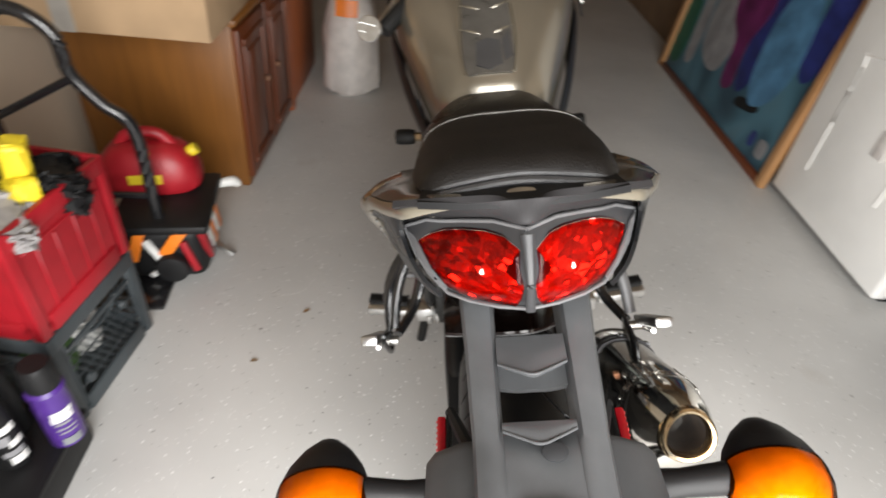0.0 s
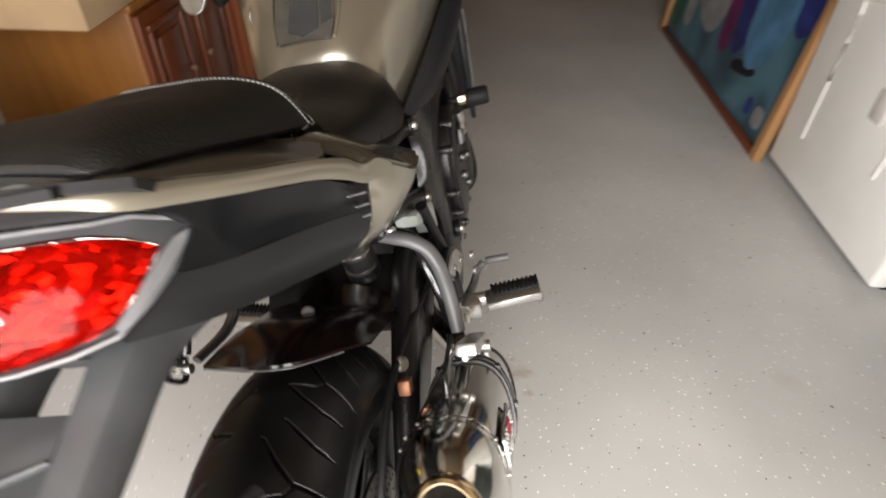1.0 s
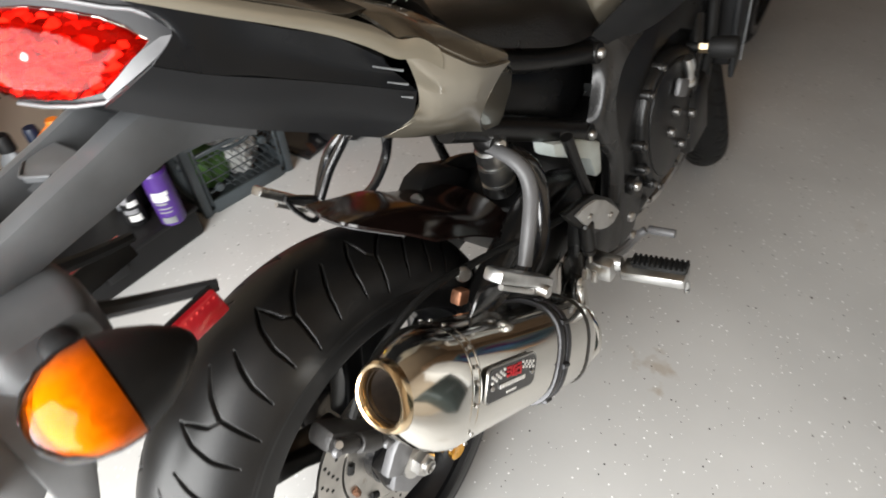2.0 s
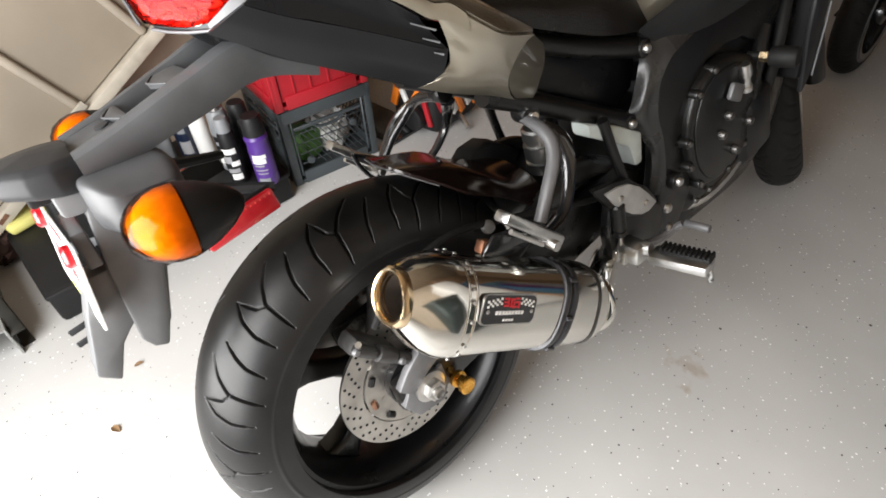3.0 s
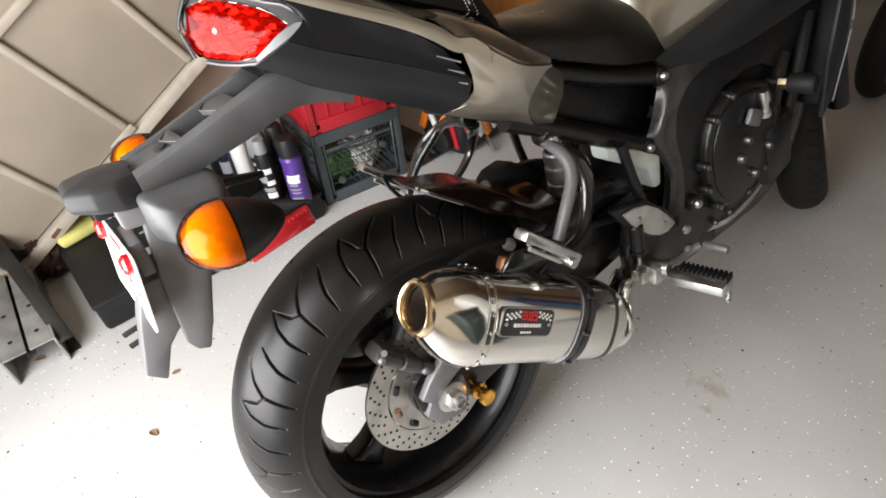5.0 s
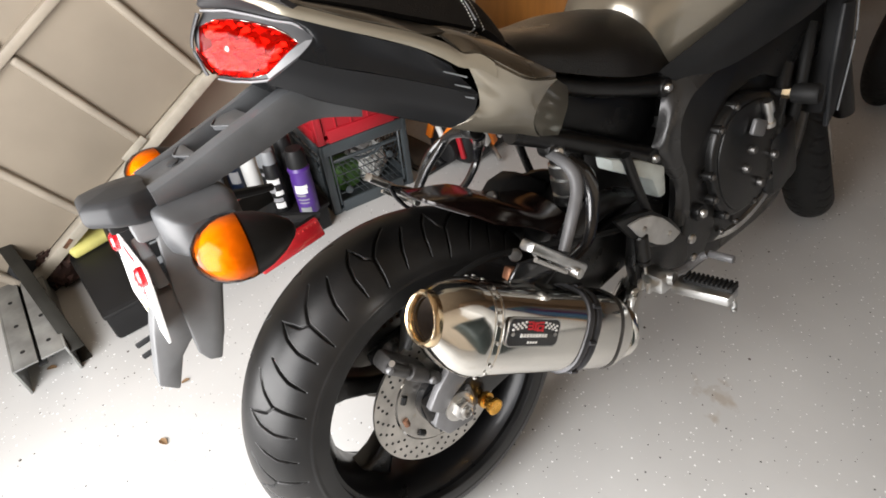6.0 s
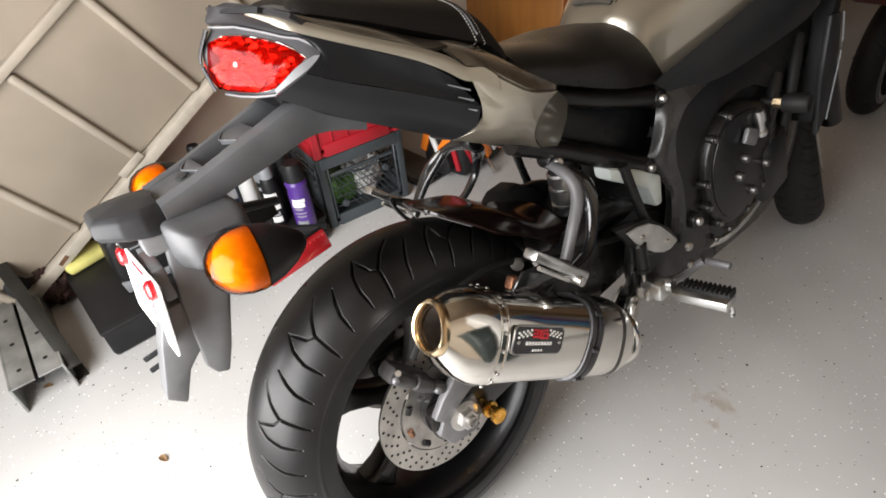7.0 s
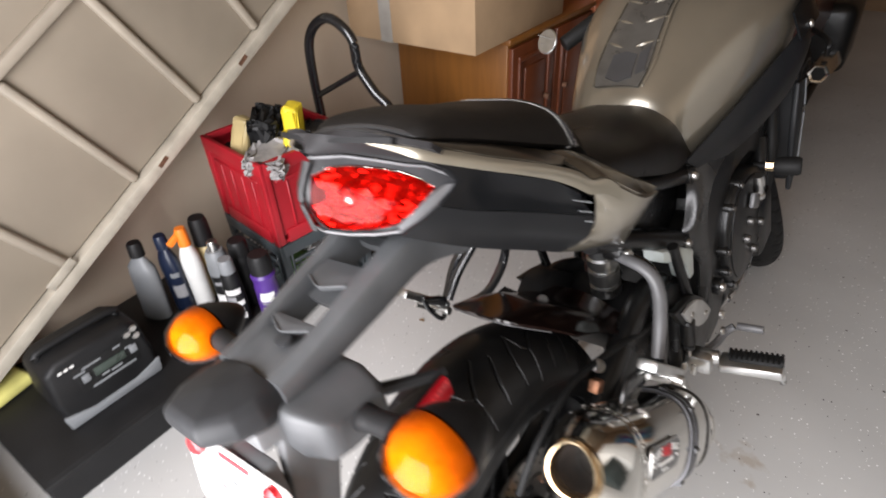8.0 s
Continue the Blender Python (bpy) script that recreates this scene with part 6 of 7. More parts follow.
for s in (1, -1):
    rings = []
    for x, hy, hz, y, z in ((0.036, 0.046, 0.029, -0.230, 0.776), (0.066, 0.046, 0.030, -0.229, 0.773), (0.092, 0.038, 0.025, -0.226, 0.769), (0.100, 0.028, 0.018, -0.223, 0.768)):
        ring = []
        for k in range(24):
            t = 2 * math.pi * k / 24
            c, d = math.cos(t), math.sin(t)
            ring.append(Vector((x * s, y + hy * math.copysign(abs(c) ** 0.30, c), z + hz * math.copysign(abs(d) ** 0.30, d) - 0.10 * hy * c)))
        rings.append(ring)
    st = part("indicator_mount", loft(rings), PLASTIC_LITE, bike, "weathered grey square indicator mount")
    part("indicator_stalk", tube([(0.090 * s, -0.222, 0.770), (0.118 * s, -0.222, 0.775), (0.155 * s, -0.222, 0.780)], [0.016, 0.012, 0.014], 14), BLACK_PLASTIC, st, "black indicator stalk")
    ic = Vector((0.190 * s, -0.227, 0.780))
    d = Vector((-0.10 * s, -1, 0.08)).normalized()
    lampb = lathe([(-0.062, 0.004), (-0.058, 0.010), (-0.045, 0.020), (-0.028, 0.0285), (-0.014, 0.0325), (-0.010, 0.0335)], ic, d, 32, sx=1.22, sy=0.98)
    body = part("indicator_body", lampb, BLACK_PLASTIC, bike, "black teardrop indicator body")
    lens = lathe([(-0.011, 0.0335), (-0.004, 0.0345), (0.008, 0.0340), (0.020, 0.0310), (0.032, 0.0240), (0.040, 0.013), (0.0420, 0.002)], ic, d, 32, sx=1.22, sy=0.98)
    cap = part("indicator_lens", lens, ORANGE_LENS, body, "clear amber indicator lens")
    part("inner_lens", lathe([(-0.0095, 0.0325), (0.004, 0.0322), (0.015, 0.0290), (0.025, 0.0225), (0.032, 0.012), (0.0340, 0.002)], ic, d, 32, sx=1.22, sy=0.98), AMBER_REFLECTOR, cap, "ribbed pale inner lens")
    rf = box((0.094 * s, -0.152, 0.708), (0.010, 0.092, 0.027), 0.003, (8, 0, 0))
    rb = part("side_reflector", rf, RED_REFL, bike, "red rectangular side reflector")
    dots = bmesh.new()
    for k in range(14):
        join(dots, box((0.0992 * s, -0.194 + 0.0062 * k, 0.7120 + 0.00087 * k), (0.0012, 0.002, 0.002), 0.0, (8, 0, 0)))
    part("reflector_bead", dots, PINK_LENS, rb)
    part("reflector_back", box((0.0868 * s, -0.152, 0.708), (0.004, 0.094, 0.029), 0.001, (8, 0, 0)), BLACK_PLASTIC, rb)
    part("reflector_bracket", tube([(0.085 * s, -0.10, 0.722), (0.06 * s, -0.17, 0.745), (0.045 * s, -0.225, 0.77)], [0.006, 0.008, 0.010], 8), PLASTIC, bike)
flap = prism([(-0.276, 0.790), (-0.205, 0.778), (-0.222, 0.725), (-0.240, 0.680), (-0.264, 0.610), (-0.278, 0.581), (-0.293, 0.588), (-0.300, 0.604), (-0.292, 0.70)], 0.030, 0.048, 0.004)
join(flap, prism([(-0.225, 0.790), (-0.203, 0.778), (-0.222, 0.705), (-0.262, 0.600), (-0.276, 0.596), (-0.242, 0.710)], -0.044, 0.032, 0.004))
join(flap, prism([(-0.300, 0.797), (-0.210, 0.787), (-0.215, 0.762), (-0.300, 0.769)], -0.040, 0.048, 0.006))
join(flap, prism([(-0.268, 0.70), (-0.278, 0.640), (-0.304, 0.620), (-0.318, 0.607), (-0.340, 0.565), (-0.360, 0.585), (-0.335, 0.655), (-0.315, 0.70)], 0.004, 0.040, 0.004))
flap_ob = part("plate_flap", flap, FLAP_GREY, bike, "long grey mudguard flap")
for z in (0.636, 0.618):
    part("flap_hook", box((0.006, -0.342, z), (0.004, 0.036, 0.008), 0.002, (8, 0, 0)), PLASTIC, flap_ob)
PM = Matrix.Translation((0.0, -0.319, 0.709)) @ Matrix.Rotation(radians(3.5), 4, "Z") @ Matrix.Rotation(radians(-9), 4, "X") @ Matrix.Rotation(radians(4), 4, "Y")


def plate_piece(w, h, x, z, lift, material, name, parent, label="", t=0.0012):
    bm = box((x, -lift, z), (w, t, h), 0.0003 if w < 0.1 else 0.0)
    bmesh.ops.transform(bm, matrix=PM, verts=bm.verts)
    return part(name, bm, material, parent, label)


pl = prism(round_rect(0.086, 0.050, 0.009), -0.001, 0.001, axis="y")
bmesh.ops.transform(pl, matrix=PM, verts=pl.verts)
plate = part("licence_plate", pl, PLATE, bike, "white licence plate with plain printed bars")
for k in range(6):
    plate_piece(0.0035, 0.026, -0.052 + k * 0.0205, 0.000, 0.0016, (GREY_PLASTIC, PLATE_RED)[k % 3 == 1], "plate_bar", plate, "plain thin bar in place of characters")
    plate_piece(0.010, 0.0035, -0.047 + k * 0.0205, 0.011 - 0.018 * (k % 2), 0.0016, GREY_PLASTIC, "plate_bar", plate)
plate_piece(0.05, 0.006, 0, 0.040, 0.0016, PLATE_RED, "plate_bar", plate)
plate_piece(0.07, 0.005, 0.0, -0.039, 0.0016, PLATE_GREEN, "plate_bar", plate)
for x in (-0.060, 0.062):
    bm = lathe([(0, 0.0125), (0.006, 0.0125), (0.009, 0.009)], (x, -0.001, 0.036), (0, -1, 0), 16)
    bmesh.ops.transform(bm, matrix=PM, verts=bm.verts)
    part("plate_reflector", bm, RED_REFL, plate, "round red reflector bolt")
part("plate_reflector", box((-0.02, -0.285, 0.765), (0.05, 0.012, 0.022), 0.003), RED_REFL, plate, "red reflector behind the plate")
part("plate_bracket", box((0.005, -0.298, 0.730), (0.08, 0.016, 0.045), 0.004), FLAP_GREY, plate)

# ---- left side of the garage ----
def hash_of(word):
    return sum(ord(c) * (k + 3) for k, c in enumerate(word))


def crumple(bm, seed, amount):
    """Pushes the points of a soft thing about."""
    bmesh.ops.subdivide_edges(bm, edges=bm.edges[:], cuts=2, use_grid_fill=True)
    r = random.Random(seed)
    for v in bm.verts:
        v.co += Vector((r.uniform(-1, 1), r.uniform(-1, 1), r.uniform(-1, 1))) * amount
    return bm


def crate(label, material, m, group="stacked milk crates", closed=False):
    """An open moulded milk crate: floor, corner posts, rims and slanted lattice in each side."""
    root = thing("milk_crate", label, "crate", m, group)
    w, h = 0.160, 0.268
    part("crate_floor", box((0, 0, 0.008), (2 * w - 0.01, 2 * w - 0.01, 0.012), 0.002), material, root)
    part("crate_rim", join(join(join(box((0, w - 0.006, h - 0.02), (2 * w, 0.014, 0.04), 0.003), box((0, -w + 0.006, h - 0.02), (2 * w, 0.014, 0.04), 0.003)), box((w - 0.006, 0, h - 0.02), (0.014, 2 * w - 0.03, 0.04), 0.003)), box((-w + 0.006, 0, h - 0.02), (0.014, 2 * w - 0.03, 0.04), 0.003)), material, root)
    for k in range(4):
        rot = Matrix.Rotation(radians(90 * k), 4, "Z")

        def add(name, bm):
            bmesh.ops.transform(bm, matrix=rot, verts=bm.verts)
            part(name, bm, material, root)

        add("corner_post", join(box((w - 0.006, w - 0.012, h / 2), (0.012, 0.024, h - 0.004), 0.003), box((w - 0.018, w - 0.006, h / 2), (0.018, 0.012, h - 0.004), 0.003)))
        add("bottom_rail", box((w - 0.006, 0, 0.022), (0.011, 2 * w - 0.08, 0.044), 0.003))
        if closed:
            add("side_panel", box((w - 0.010, 0, 0.14), (0.006, 2 * w - 0.06, 0.225), 0.001, seg=1))
            for y in (-0.085, -0.03, 0.03, 0.085):
                add("side_rib", box((w - 0.006, y, 0.118), (0.006, 0.006, 0.15), 0.0015, seg=1))
            add("mid_rail", box((w - 0.006, 0, 0.20), (0.007, 2 * w - 0.08, 0.008), 0.002, seg=1))
            continue
        for j in range(-5, 6):
            add("lattice_bar", box((w - 0.008, j * 0.020, 0.122), (0.005, 0.0030, 0.170 if abs(j) < 5 else 0.12), 0.001, (32, 0, 0), 1))
        for j in range(4):
            add("lattice_bar", box((w - 0.0105, 0.0, 0.070 + 0.036 * j), (0.004, 0.27, 0.0026), 0.0008, seg=1))
        for y, z in ((-0.085, 0.075), (0.085, 0.15)):
            add("moulded_boss", cyl((w - 0.012, y, z), (w - 0.001, y, z), 0.014, 0.012, 14, 0.002))
        add("handle_bow", tube([(w - 0.005, -0.062, 0.205), (w - 0.004, -0.03, 0.182), (w - 0.004, 0.03, 0.182), (w - 0.005, 0.062, 0.205)], 0.005, 8))
        for y in (-0.125, 0.125):
            add("side_post", box((w - 0.005, y, 0.135), (0.009, 0.006, 0.21), 0.002, seg=1))
        add("mid_rail", box((w - 0.005, 0, 0.20), (0.010, 2 * w - 0.08, 0.012), 0.002, seg=1))
    return root


CX, CY, CR = -1.097, 0.476, -5
crate("slate grey plastic milk crate standing on the floor", GREY_CRATE, pose(CX, CY, 0.0, 0, 0, CR))
crate("red plastic milk crate full of supplies on a grey crate", RED_PLASTIC, pose(CX, CY, 0.269, 0, 0, CR), closed=True)


def bottle(name, label, category, x, y, z, r, h, body, cap, neck=0.35, capr=0.45, caph=0.04, flat=1.0, turn=0.0, lean=0.0, band=None, prints=()):
    """A bottle or can: turned body with shoulder, neck and cap."""
    root = thing(name, label, category, pose(x, y, z, lean, 0, turn), "bottles and cans beside the wall")
    hb = h - caph
    part("body", lathe([(0.0, r * 0.92), (0.004, r), (hb * 0.70, r), (hb * 0.82, r * 0.93), (hb * 0.93, r * (neck + 0.2)), (hb, r * neck)], (0, 0, 0), (0, 0, 1), 24, sy=flat), body, root)
    part("cap", lathe([(hb - 0.002, r * capr), (hb + caph * 0.8, r * capr * 0.96), (h, r * capr * 0.8)], (0, 0, 0), (0, 0, 1), 18), cap, root)
    if band:
        part("label", lathe([(hb * 0.2, r * 1.008), (hb * 0.62, r * 1.008)], (0, 0, 0), (0, 0, 1), 24, cap=False, sy=flat), band, root, "printed label of plain colour")
    for zk, a0, a1, hh, ink in prints:
        arc = [(math.cos(radians(a)), math.sin(radians(a)) * flat) for a in np.linspace(a0, a1, 8)]
        part("print_bar", patch([[(c * r * 1.014, d * r * 1.014, hb * zk + dz) for c, d in arc] for dz in (-hh, hh)], 2, 0.0006), ink, root, "plain bar of print")
    return root


BOX_H = 0.105
base = thing("storage_case", "low flat black plastic case lying on the floor", "case", pose(-1.12, -0.10, 0, 0, 0, 3))
part("case_body", box((0, 0, BOX_H / 2), (0.46, 0.72, BOX_H), 0.012), BLACK_PLASTIC, base)
part("case_lid", box((0, 0, BOX_H - 0.012), (0.468, 0.728, 0.016), 0.006), BLACK_PLASTIC, base)
part("case_latch", box((0.236, 0.1, BOX_H * 0.6), (0.012, 0.06, 0.03), 0.004), BLACK_PLASTIC, base)
bottle("oil_bottle", "grey motor oil bottle with black cap", "bottle", -1.20, 0.005, BOX_H, 0.046, 0.25, GREY_PLASTIC, BLACK_PLASTIC, flat=0.6, turn=20, lean=-4)
bottle("fluid_bottle", "navy blue fluid bottle with pale label", "bottle", -1.17, 0.078, BOX_H, 0.036, 0.255, NAVY, NAVY, neck=0.45, capr=0.5, flat=0.7, prints=((0.35, -60, 10, 0.022, PALE_PRINT), (0.62, -50, 0, 0.008, GREY_PLASTIC)))
sb = bottle("spray_bottle", "white spray bottle with orange trigger head", "bottle", -1.13, 0.122, BOX_H, 0.028, 0.27, WHITE_PLASTIC, ORANGE_PLASTIC, neck=0.5, capr=0.6, caph=0.055)
part("trigger", box((0, -0.022, 0.245), (0.014, 0.05, 0.02), 0.005, (30, 0, 0)), ORANGE_PLASTIC, sb)
bottle("polish_bottle", "tan polish bottle with dark brown cap", "bottle", -1.15, 0.185, BOX_H, 0.033, 0.265, TAN, BLACK_PLASTIC, neck=0.75, capr=0.85, caph=0.085)
bottle("spray_can", "silver and black aerosol can", "can", -1.06, 0.165, BOX_H, 0.033, 0.23, GREY_PLASTIC, STEEL, neck=0.7, capr=0.45, caph=0.03, band=BLACK_PLASTIC, prints=((0.22, -90, 0, 0.016, WHITE_PLASTIC), (0.12, -80, -10, 0.006, PALE_PRINT), (0.50, -75, -15, 0.006, PALE_PRINT)))
bottle("spray_can", "black aerosol can with black cap", "can", -1.02, 0.215, BOX_H, 0.031, 0.22, BLACK_PLASTIC, BLACK_PLASTIC, neck=0.85, capr=0.92, caph=0.045)
bottle("spray_can", "tall black aerosol can with grey printed band", "can", -0.975, 0.145, BOX_H, 0.027, 0.215, BLACK_PLASTIC, GREY_PLASTIC, neck=0.7, capr=0.8, caph=0.04, band=BLACK_PLASTIC, prints=((0.66, -80, 10, 0.009, WHITE_PLASTIC), (0.50, -85, -30, 0.012, PALE_PRINT), (0.42, -40, 15, 0.008, WHITE_PLASTIC), (0.28, -75, 0, 0.007, PALE_PRINT), (0.16, -60, 5, 0.010, WHITE_PLASTIC)))
bottle("spray_can", "purple aerosol can with black cap", "can", -0.905, 0.205, BOX_H, 0.033, 0.225, PURPLE, BLACK_PLASTIC, neck=0.85, capr=0.95, caph=0.055, band=PURPLE, prints=((0.62, -70, 0, 0.006, WHITE_PLASTIC), (0.53, -75, -5, 0.008, WHITE_PLASTIC), (0.44, -70, -20, 0.003, PALE_PRINT), (0.35, -72, -8, 0.002, PALE_PRINT), (0.28, -66, -12, 0.002, PALE_PRINT), (0.12, -70, -10, 0.010, GREY_PLASTIC)))
js = thing("jump_starter", "black portable jump starter with grey trim on a case", "jump starter", pose(-1.045, -0.225, BOX_H, 0, 0, 2) @ Matrix.Diagonal((0.86, 0.90, 0.76, 1)))
part("case", prism([(-0.125, 0.0), (0.125, 0.0), (0.135, 0.10), (0.125, 0.225), (0.09, 0.25), (-0.09, 0.25), (-0.125, 0.225), (-0.135, 0.10)], -0.075, 0.075, 0.018, seg=3), BLACK_PLASTIC, js)
part("grey_trim", prism([(-0.13, 0.004), (0.13, 0.004), (0.136, 0.06), (0.06, 0.035), (-0.06, 0.035), (-0.136, 0.06)], 0.070, 0.082, 0.005), GREY_PLASTIC, js, "grey lower trim")
part("screen", box((0.0775, 0.02, 0.15), (0.004, 0.085, 0.03), 0.001), SCREEN, js, "dim grey-green display")
for y in (-0.045, 0.085):
    part("button", box((0.079, y, 0.15), (0.006, 0.02, 0.028), 0.002), GREY_PLASTIC, js)
for y in (-0.09, -0.075, -0.06):
    part("print_mark", box((0.0775, y, 0.215), (0.002, 0.01, 0.008)), WHITE_PLASTIC, js)
for y, z in ((0.085, 0.21), (0.105, 0.19), (0.105, 0.22)):
    part("socket", lathe([(0, 0.010), (0.006, 0.010), (0.006, 0.006)], (0.076, y, z), (1, 0, 0), 16), STEEL, js)
part("print_mark", box((0.0775, 0.02, 0.105), (0.002, 0.12, 0.008)), GREY_PLASTIC, js)
for y, z, w in ((-0.055, 0.175, 0.03), (-0.02, 0.186, 0.05), (0.05, 0.19, 0.02), (0.075, 0.166, 0.018), (0.0, 0.125, 0.02), (0.03, 0.122, 0.03)):
    part("print_mark", box((0.0775, y, z), (0.002, w, 0.007)), GREY_PLASTIC, js)
part("front_recess", box((0.0755, 0.015, 0.15), (0.003, 0.16, 0.10), 0.001), RUBBER_DARK, js, "darker sunken face")
part("carry_handle", tube([(0, -0.10, 0.235), (0, -0.09, 0.262), (0, 0.09, 0.262), (0, 0.10, 0.235)], 0.012, 10), BLACK_PLASTIC, js)
sp = thing("sponge", "faded yellow sponge on a dark case", "sponge", pose(-1.245, -0.40, BOX_H - 0.0, 0, 0, 15))
part("foam", box((0, 0, 0.016), (0.09, 0.13, 0.032), 0.012, seg=3), PALE_YELLOW, sp)

# leaning framed panel, tipped on one corner
pm = Matrix.Translation((-1.235, -0.66, 0.024)) @ Matrix.Rotation(radians(31), 4, "X")
lean_panel = thing("panel_section", "beige ribbed steel panel tipped against the wall", "panel", pm)
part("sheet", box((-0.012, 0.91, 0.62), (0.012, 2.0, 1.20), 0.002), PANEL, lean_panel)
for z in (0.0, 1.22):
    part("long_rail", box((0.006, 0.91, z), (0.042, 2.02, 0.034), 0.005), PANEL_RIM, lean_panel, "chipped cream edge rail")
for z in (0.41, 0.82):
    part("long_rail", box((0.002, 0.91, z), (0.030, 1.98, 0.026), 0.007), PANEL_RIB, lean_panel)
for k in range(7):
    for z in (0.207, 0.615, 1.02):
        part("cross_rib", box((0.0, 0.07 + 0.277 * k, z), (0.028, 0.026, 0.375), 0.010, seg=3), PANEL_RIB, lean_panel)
part("end_rail", box((0.004, 1.91, 0.61), (0.04, 0.034, 1.16), 0.006), PANEL_RIM, lean_panel)
for y in (0.25, 0.98, 1.35):
    part("rail_chip", box((0.0275, y, 0.004), (0.002, 0.035, 0.012), 0.0005, (4, 0, 0), 1), RUST, lean_panel, "rusty chip in the paint")
part("corner_bracket", box((0.030, 0.60, 0.035), (0.008, 0.09, 0.022), 0.002), PANEL_RIM, lean_panel)
chn = thing("steel_channel", "grey galvanised steel channel with bolt holes lying on the floor", "steel channel", pose(-0.84, -0.676, 0, 0, 0, 180))
part("flange", box((0.30, 0.001, 0.045), (0.60, 0.006, 0.09), 0.001), GALV, chn)
part("flange", box((0.30, -0.121, 0.045), (0.60, 0.006, 0.09), 0.001), GALV, chn)
for y in (-0.029, -0.091):
    part("web", box((0.30, y, 0.087), (0.60, 0.054, 0.006), 0.001), GALV, chn)
    for k in range(5):
        part("bolt_hole", lathe([(0, 0.006), (0.001, 0.006)], (0.06 + 0.12 * k, y, 0.090), (0, 0, 1), 12), VOID, chn)
# Black strip added as the shade in the slot between the webs.
part("slot_shade", box((0.30, -0.06, 0.070), (0.60, 0.02, 0.004)), VOID, chn)
# Channel added for the dark shaded face next to the galvanised one.
beam = thing("steel_channel", "added steel channel propped against a sack, near black for a shaded face", "steel channel", look((-0.86, -0.553, 0.035), (-1.36, -0.62, 0.21)))
part("web", box((0, 0, -0.29), (0.006, 0.075, 0.60), 0.001), SHADED_STEEL, beam)
for y in (-0.036, 0.036):
    part("flange", box((0.016, y, -0.29), (0.032, 0.005, 0.60), 0.001), SHADED_STEEL, beam)
cloth = thing("rag", "dark brown crumpled rag beside a steel panel", "rag", pose(-1.30, -0.47, 0.0, 0, 0, 25))
part("body", crumple(box((0, 0, 0.075), (0.14, 0.20, 0.15), 0.05, seg=3), 31, 0.010), BROWN_CLOTH, cloth)
sack = thing("black_sack", "crumpled black plastic sack beside the wall", "sack", pose(-1.33, -0.56, 0, 0, 0, 20))
rs = random.Random(9)
part("sack_body", loft([[Vector((0.10 * k * math.cos(t) * (1 + 0.14 * rs.uniform(-1, 1)), 0.14 * k * math.sin(t) * (1 + 0.14 * rs.uniform(-1, 1)), z)) for t in np.linspace(0, 2 * math.pi, 22, endpoint=False)] for z, k in ((0.0, 0.8), (0.03, 1.0), (0.12, 0.95), (0.20, 0.7), (0.25, 0.3))]), BLACK_PLASTIC, sack)

# hoop, fuel can, machine
hoop = thing("hand_truck", "black tubular hand truck with looped handle", "hand truck", pose(-1.10, 0.80, 0, 0, 0, 6))
part("handle_loop", tube([(-0.15, 0.02, 0.02), (-0.155, 0, 0.30), (-0.15, -0.02, 0.60), (-0.12, -0.03, 0.73), (-0.03, -0.035, 0.79), (0.05, -0.03, 0.74), (0.055, -0.02, 0.65), (0.10, -0.01, 0.57), (0.155, 0, 0.50), (0.16, 0, 0.30), (0.155, 0.02, 0.02)], 0.016, 12, 6), GLOSS_BLACK, hoop)
part("cross_bar", tube([(-0.15, -0.015, 0.52), (0.06, -0.02, 0.635)], 0.010, 10), GLOSS_BLACK, hoop)
part("cross_bar", tube([(-0.155, 0.0, 0.30), (0.16, 0.0, 0.30)], 0.010, 10), GLOSS_BLACK, hoop)
part("toe_plate", box((0, -0.06, 0.008), (0.34, 0.16, 0.012), 0.003), GLOSS_BLACK, hoop)
mach = thing("string_trimmer_engine", "black garden machine with orange and white engine cover", "garden machine", pose(-0.965, 0.93, 0, 0, 0, 10))
part("shell", box((0, 0, 0.10), (0.22, 0.26, 0.19), 0.04, seg=4), BLACK_PLASTIC, mach)
part("deck", box((0.01, -0.02, 0.215), (0.26, 0.30, 0.03), 0.012), BLACK_PLASTIC, mach)
for k, mt in enumerate((RED_PLASTIC, WHITE_PLASTIC, ORANGE_PLASTIC, WHITE_PLASTIC, ORANGE_PLASTIC)):
    part("cover_stripe", box((0.112, -0.10 + 0.04 * k, 0.125 + 0.012 * (k % 2)), (0.02, 0.030, 0.15), 0.004, (25, 0, 0)), mt, mach)
for x, z, w, turn, mt in ((-0.07, 0.14, 0.03, 20, ORANGE_PLASTIC), (-0.02, 0.11, 0.022, -25, WHITE_PLASTIC), (0.03, 0.15, 0.034, 35, ORANGE_PLASTIC), (0.07, 0.10, 0.02, -15, RED_PLASTIC), (0.0, 0.06, 0.018, 60, WHITE_PLASTIC)):
    part("cover_stripe", box((x, -0.134, z), (w, 0.014, 0.11), 0.004, (0, turn, 0)), mt, mach)
part("crank_housing", cyl((0.02, -0.125, 0.07), (0.02, -0.165, 0.07), 0.045, bev=0.006), BLACK_PLASTIC, mach)
part("spark_lead", tube([(0.06, 0.02, 0.06), (0.14, -0.02, 0.04), (0.17, -0.03, 0.02)], 0.010, 8), STEEL, mach)
part("pull_knob", tube([(0.12, 0.10, 0.20), (0.17, 0.12, 0.20), (0.19, 0.12, 0.185)], [0.012, 0.018, 0.010], 10), WHITE_PLASTIC, mach)
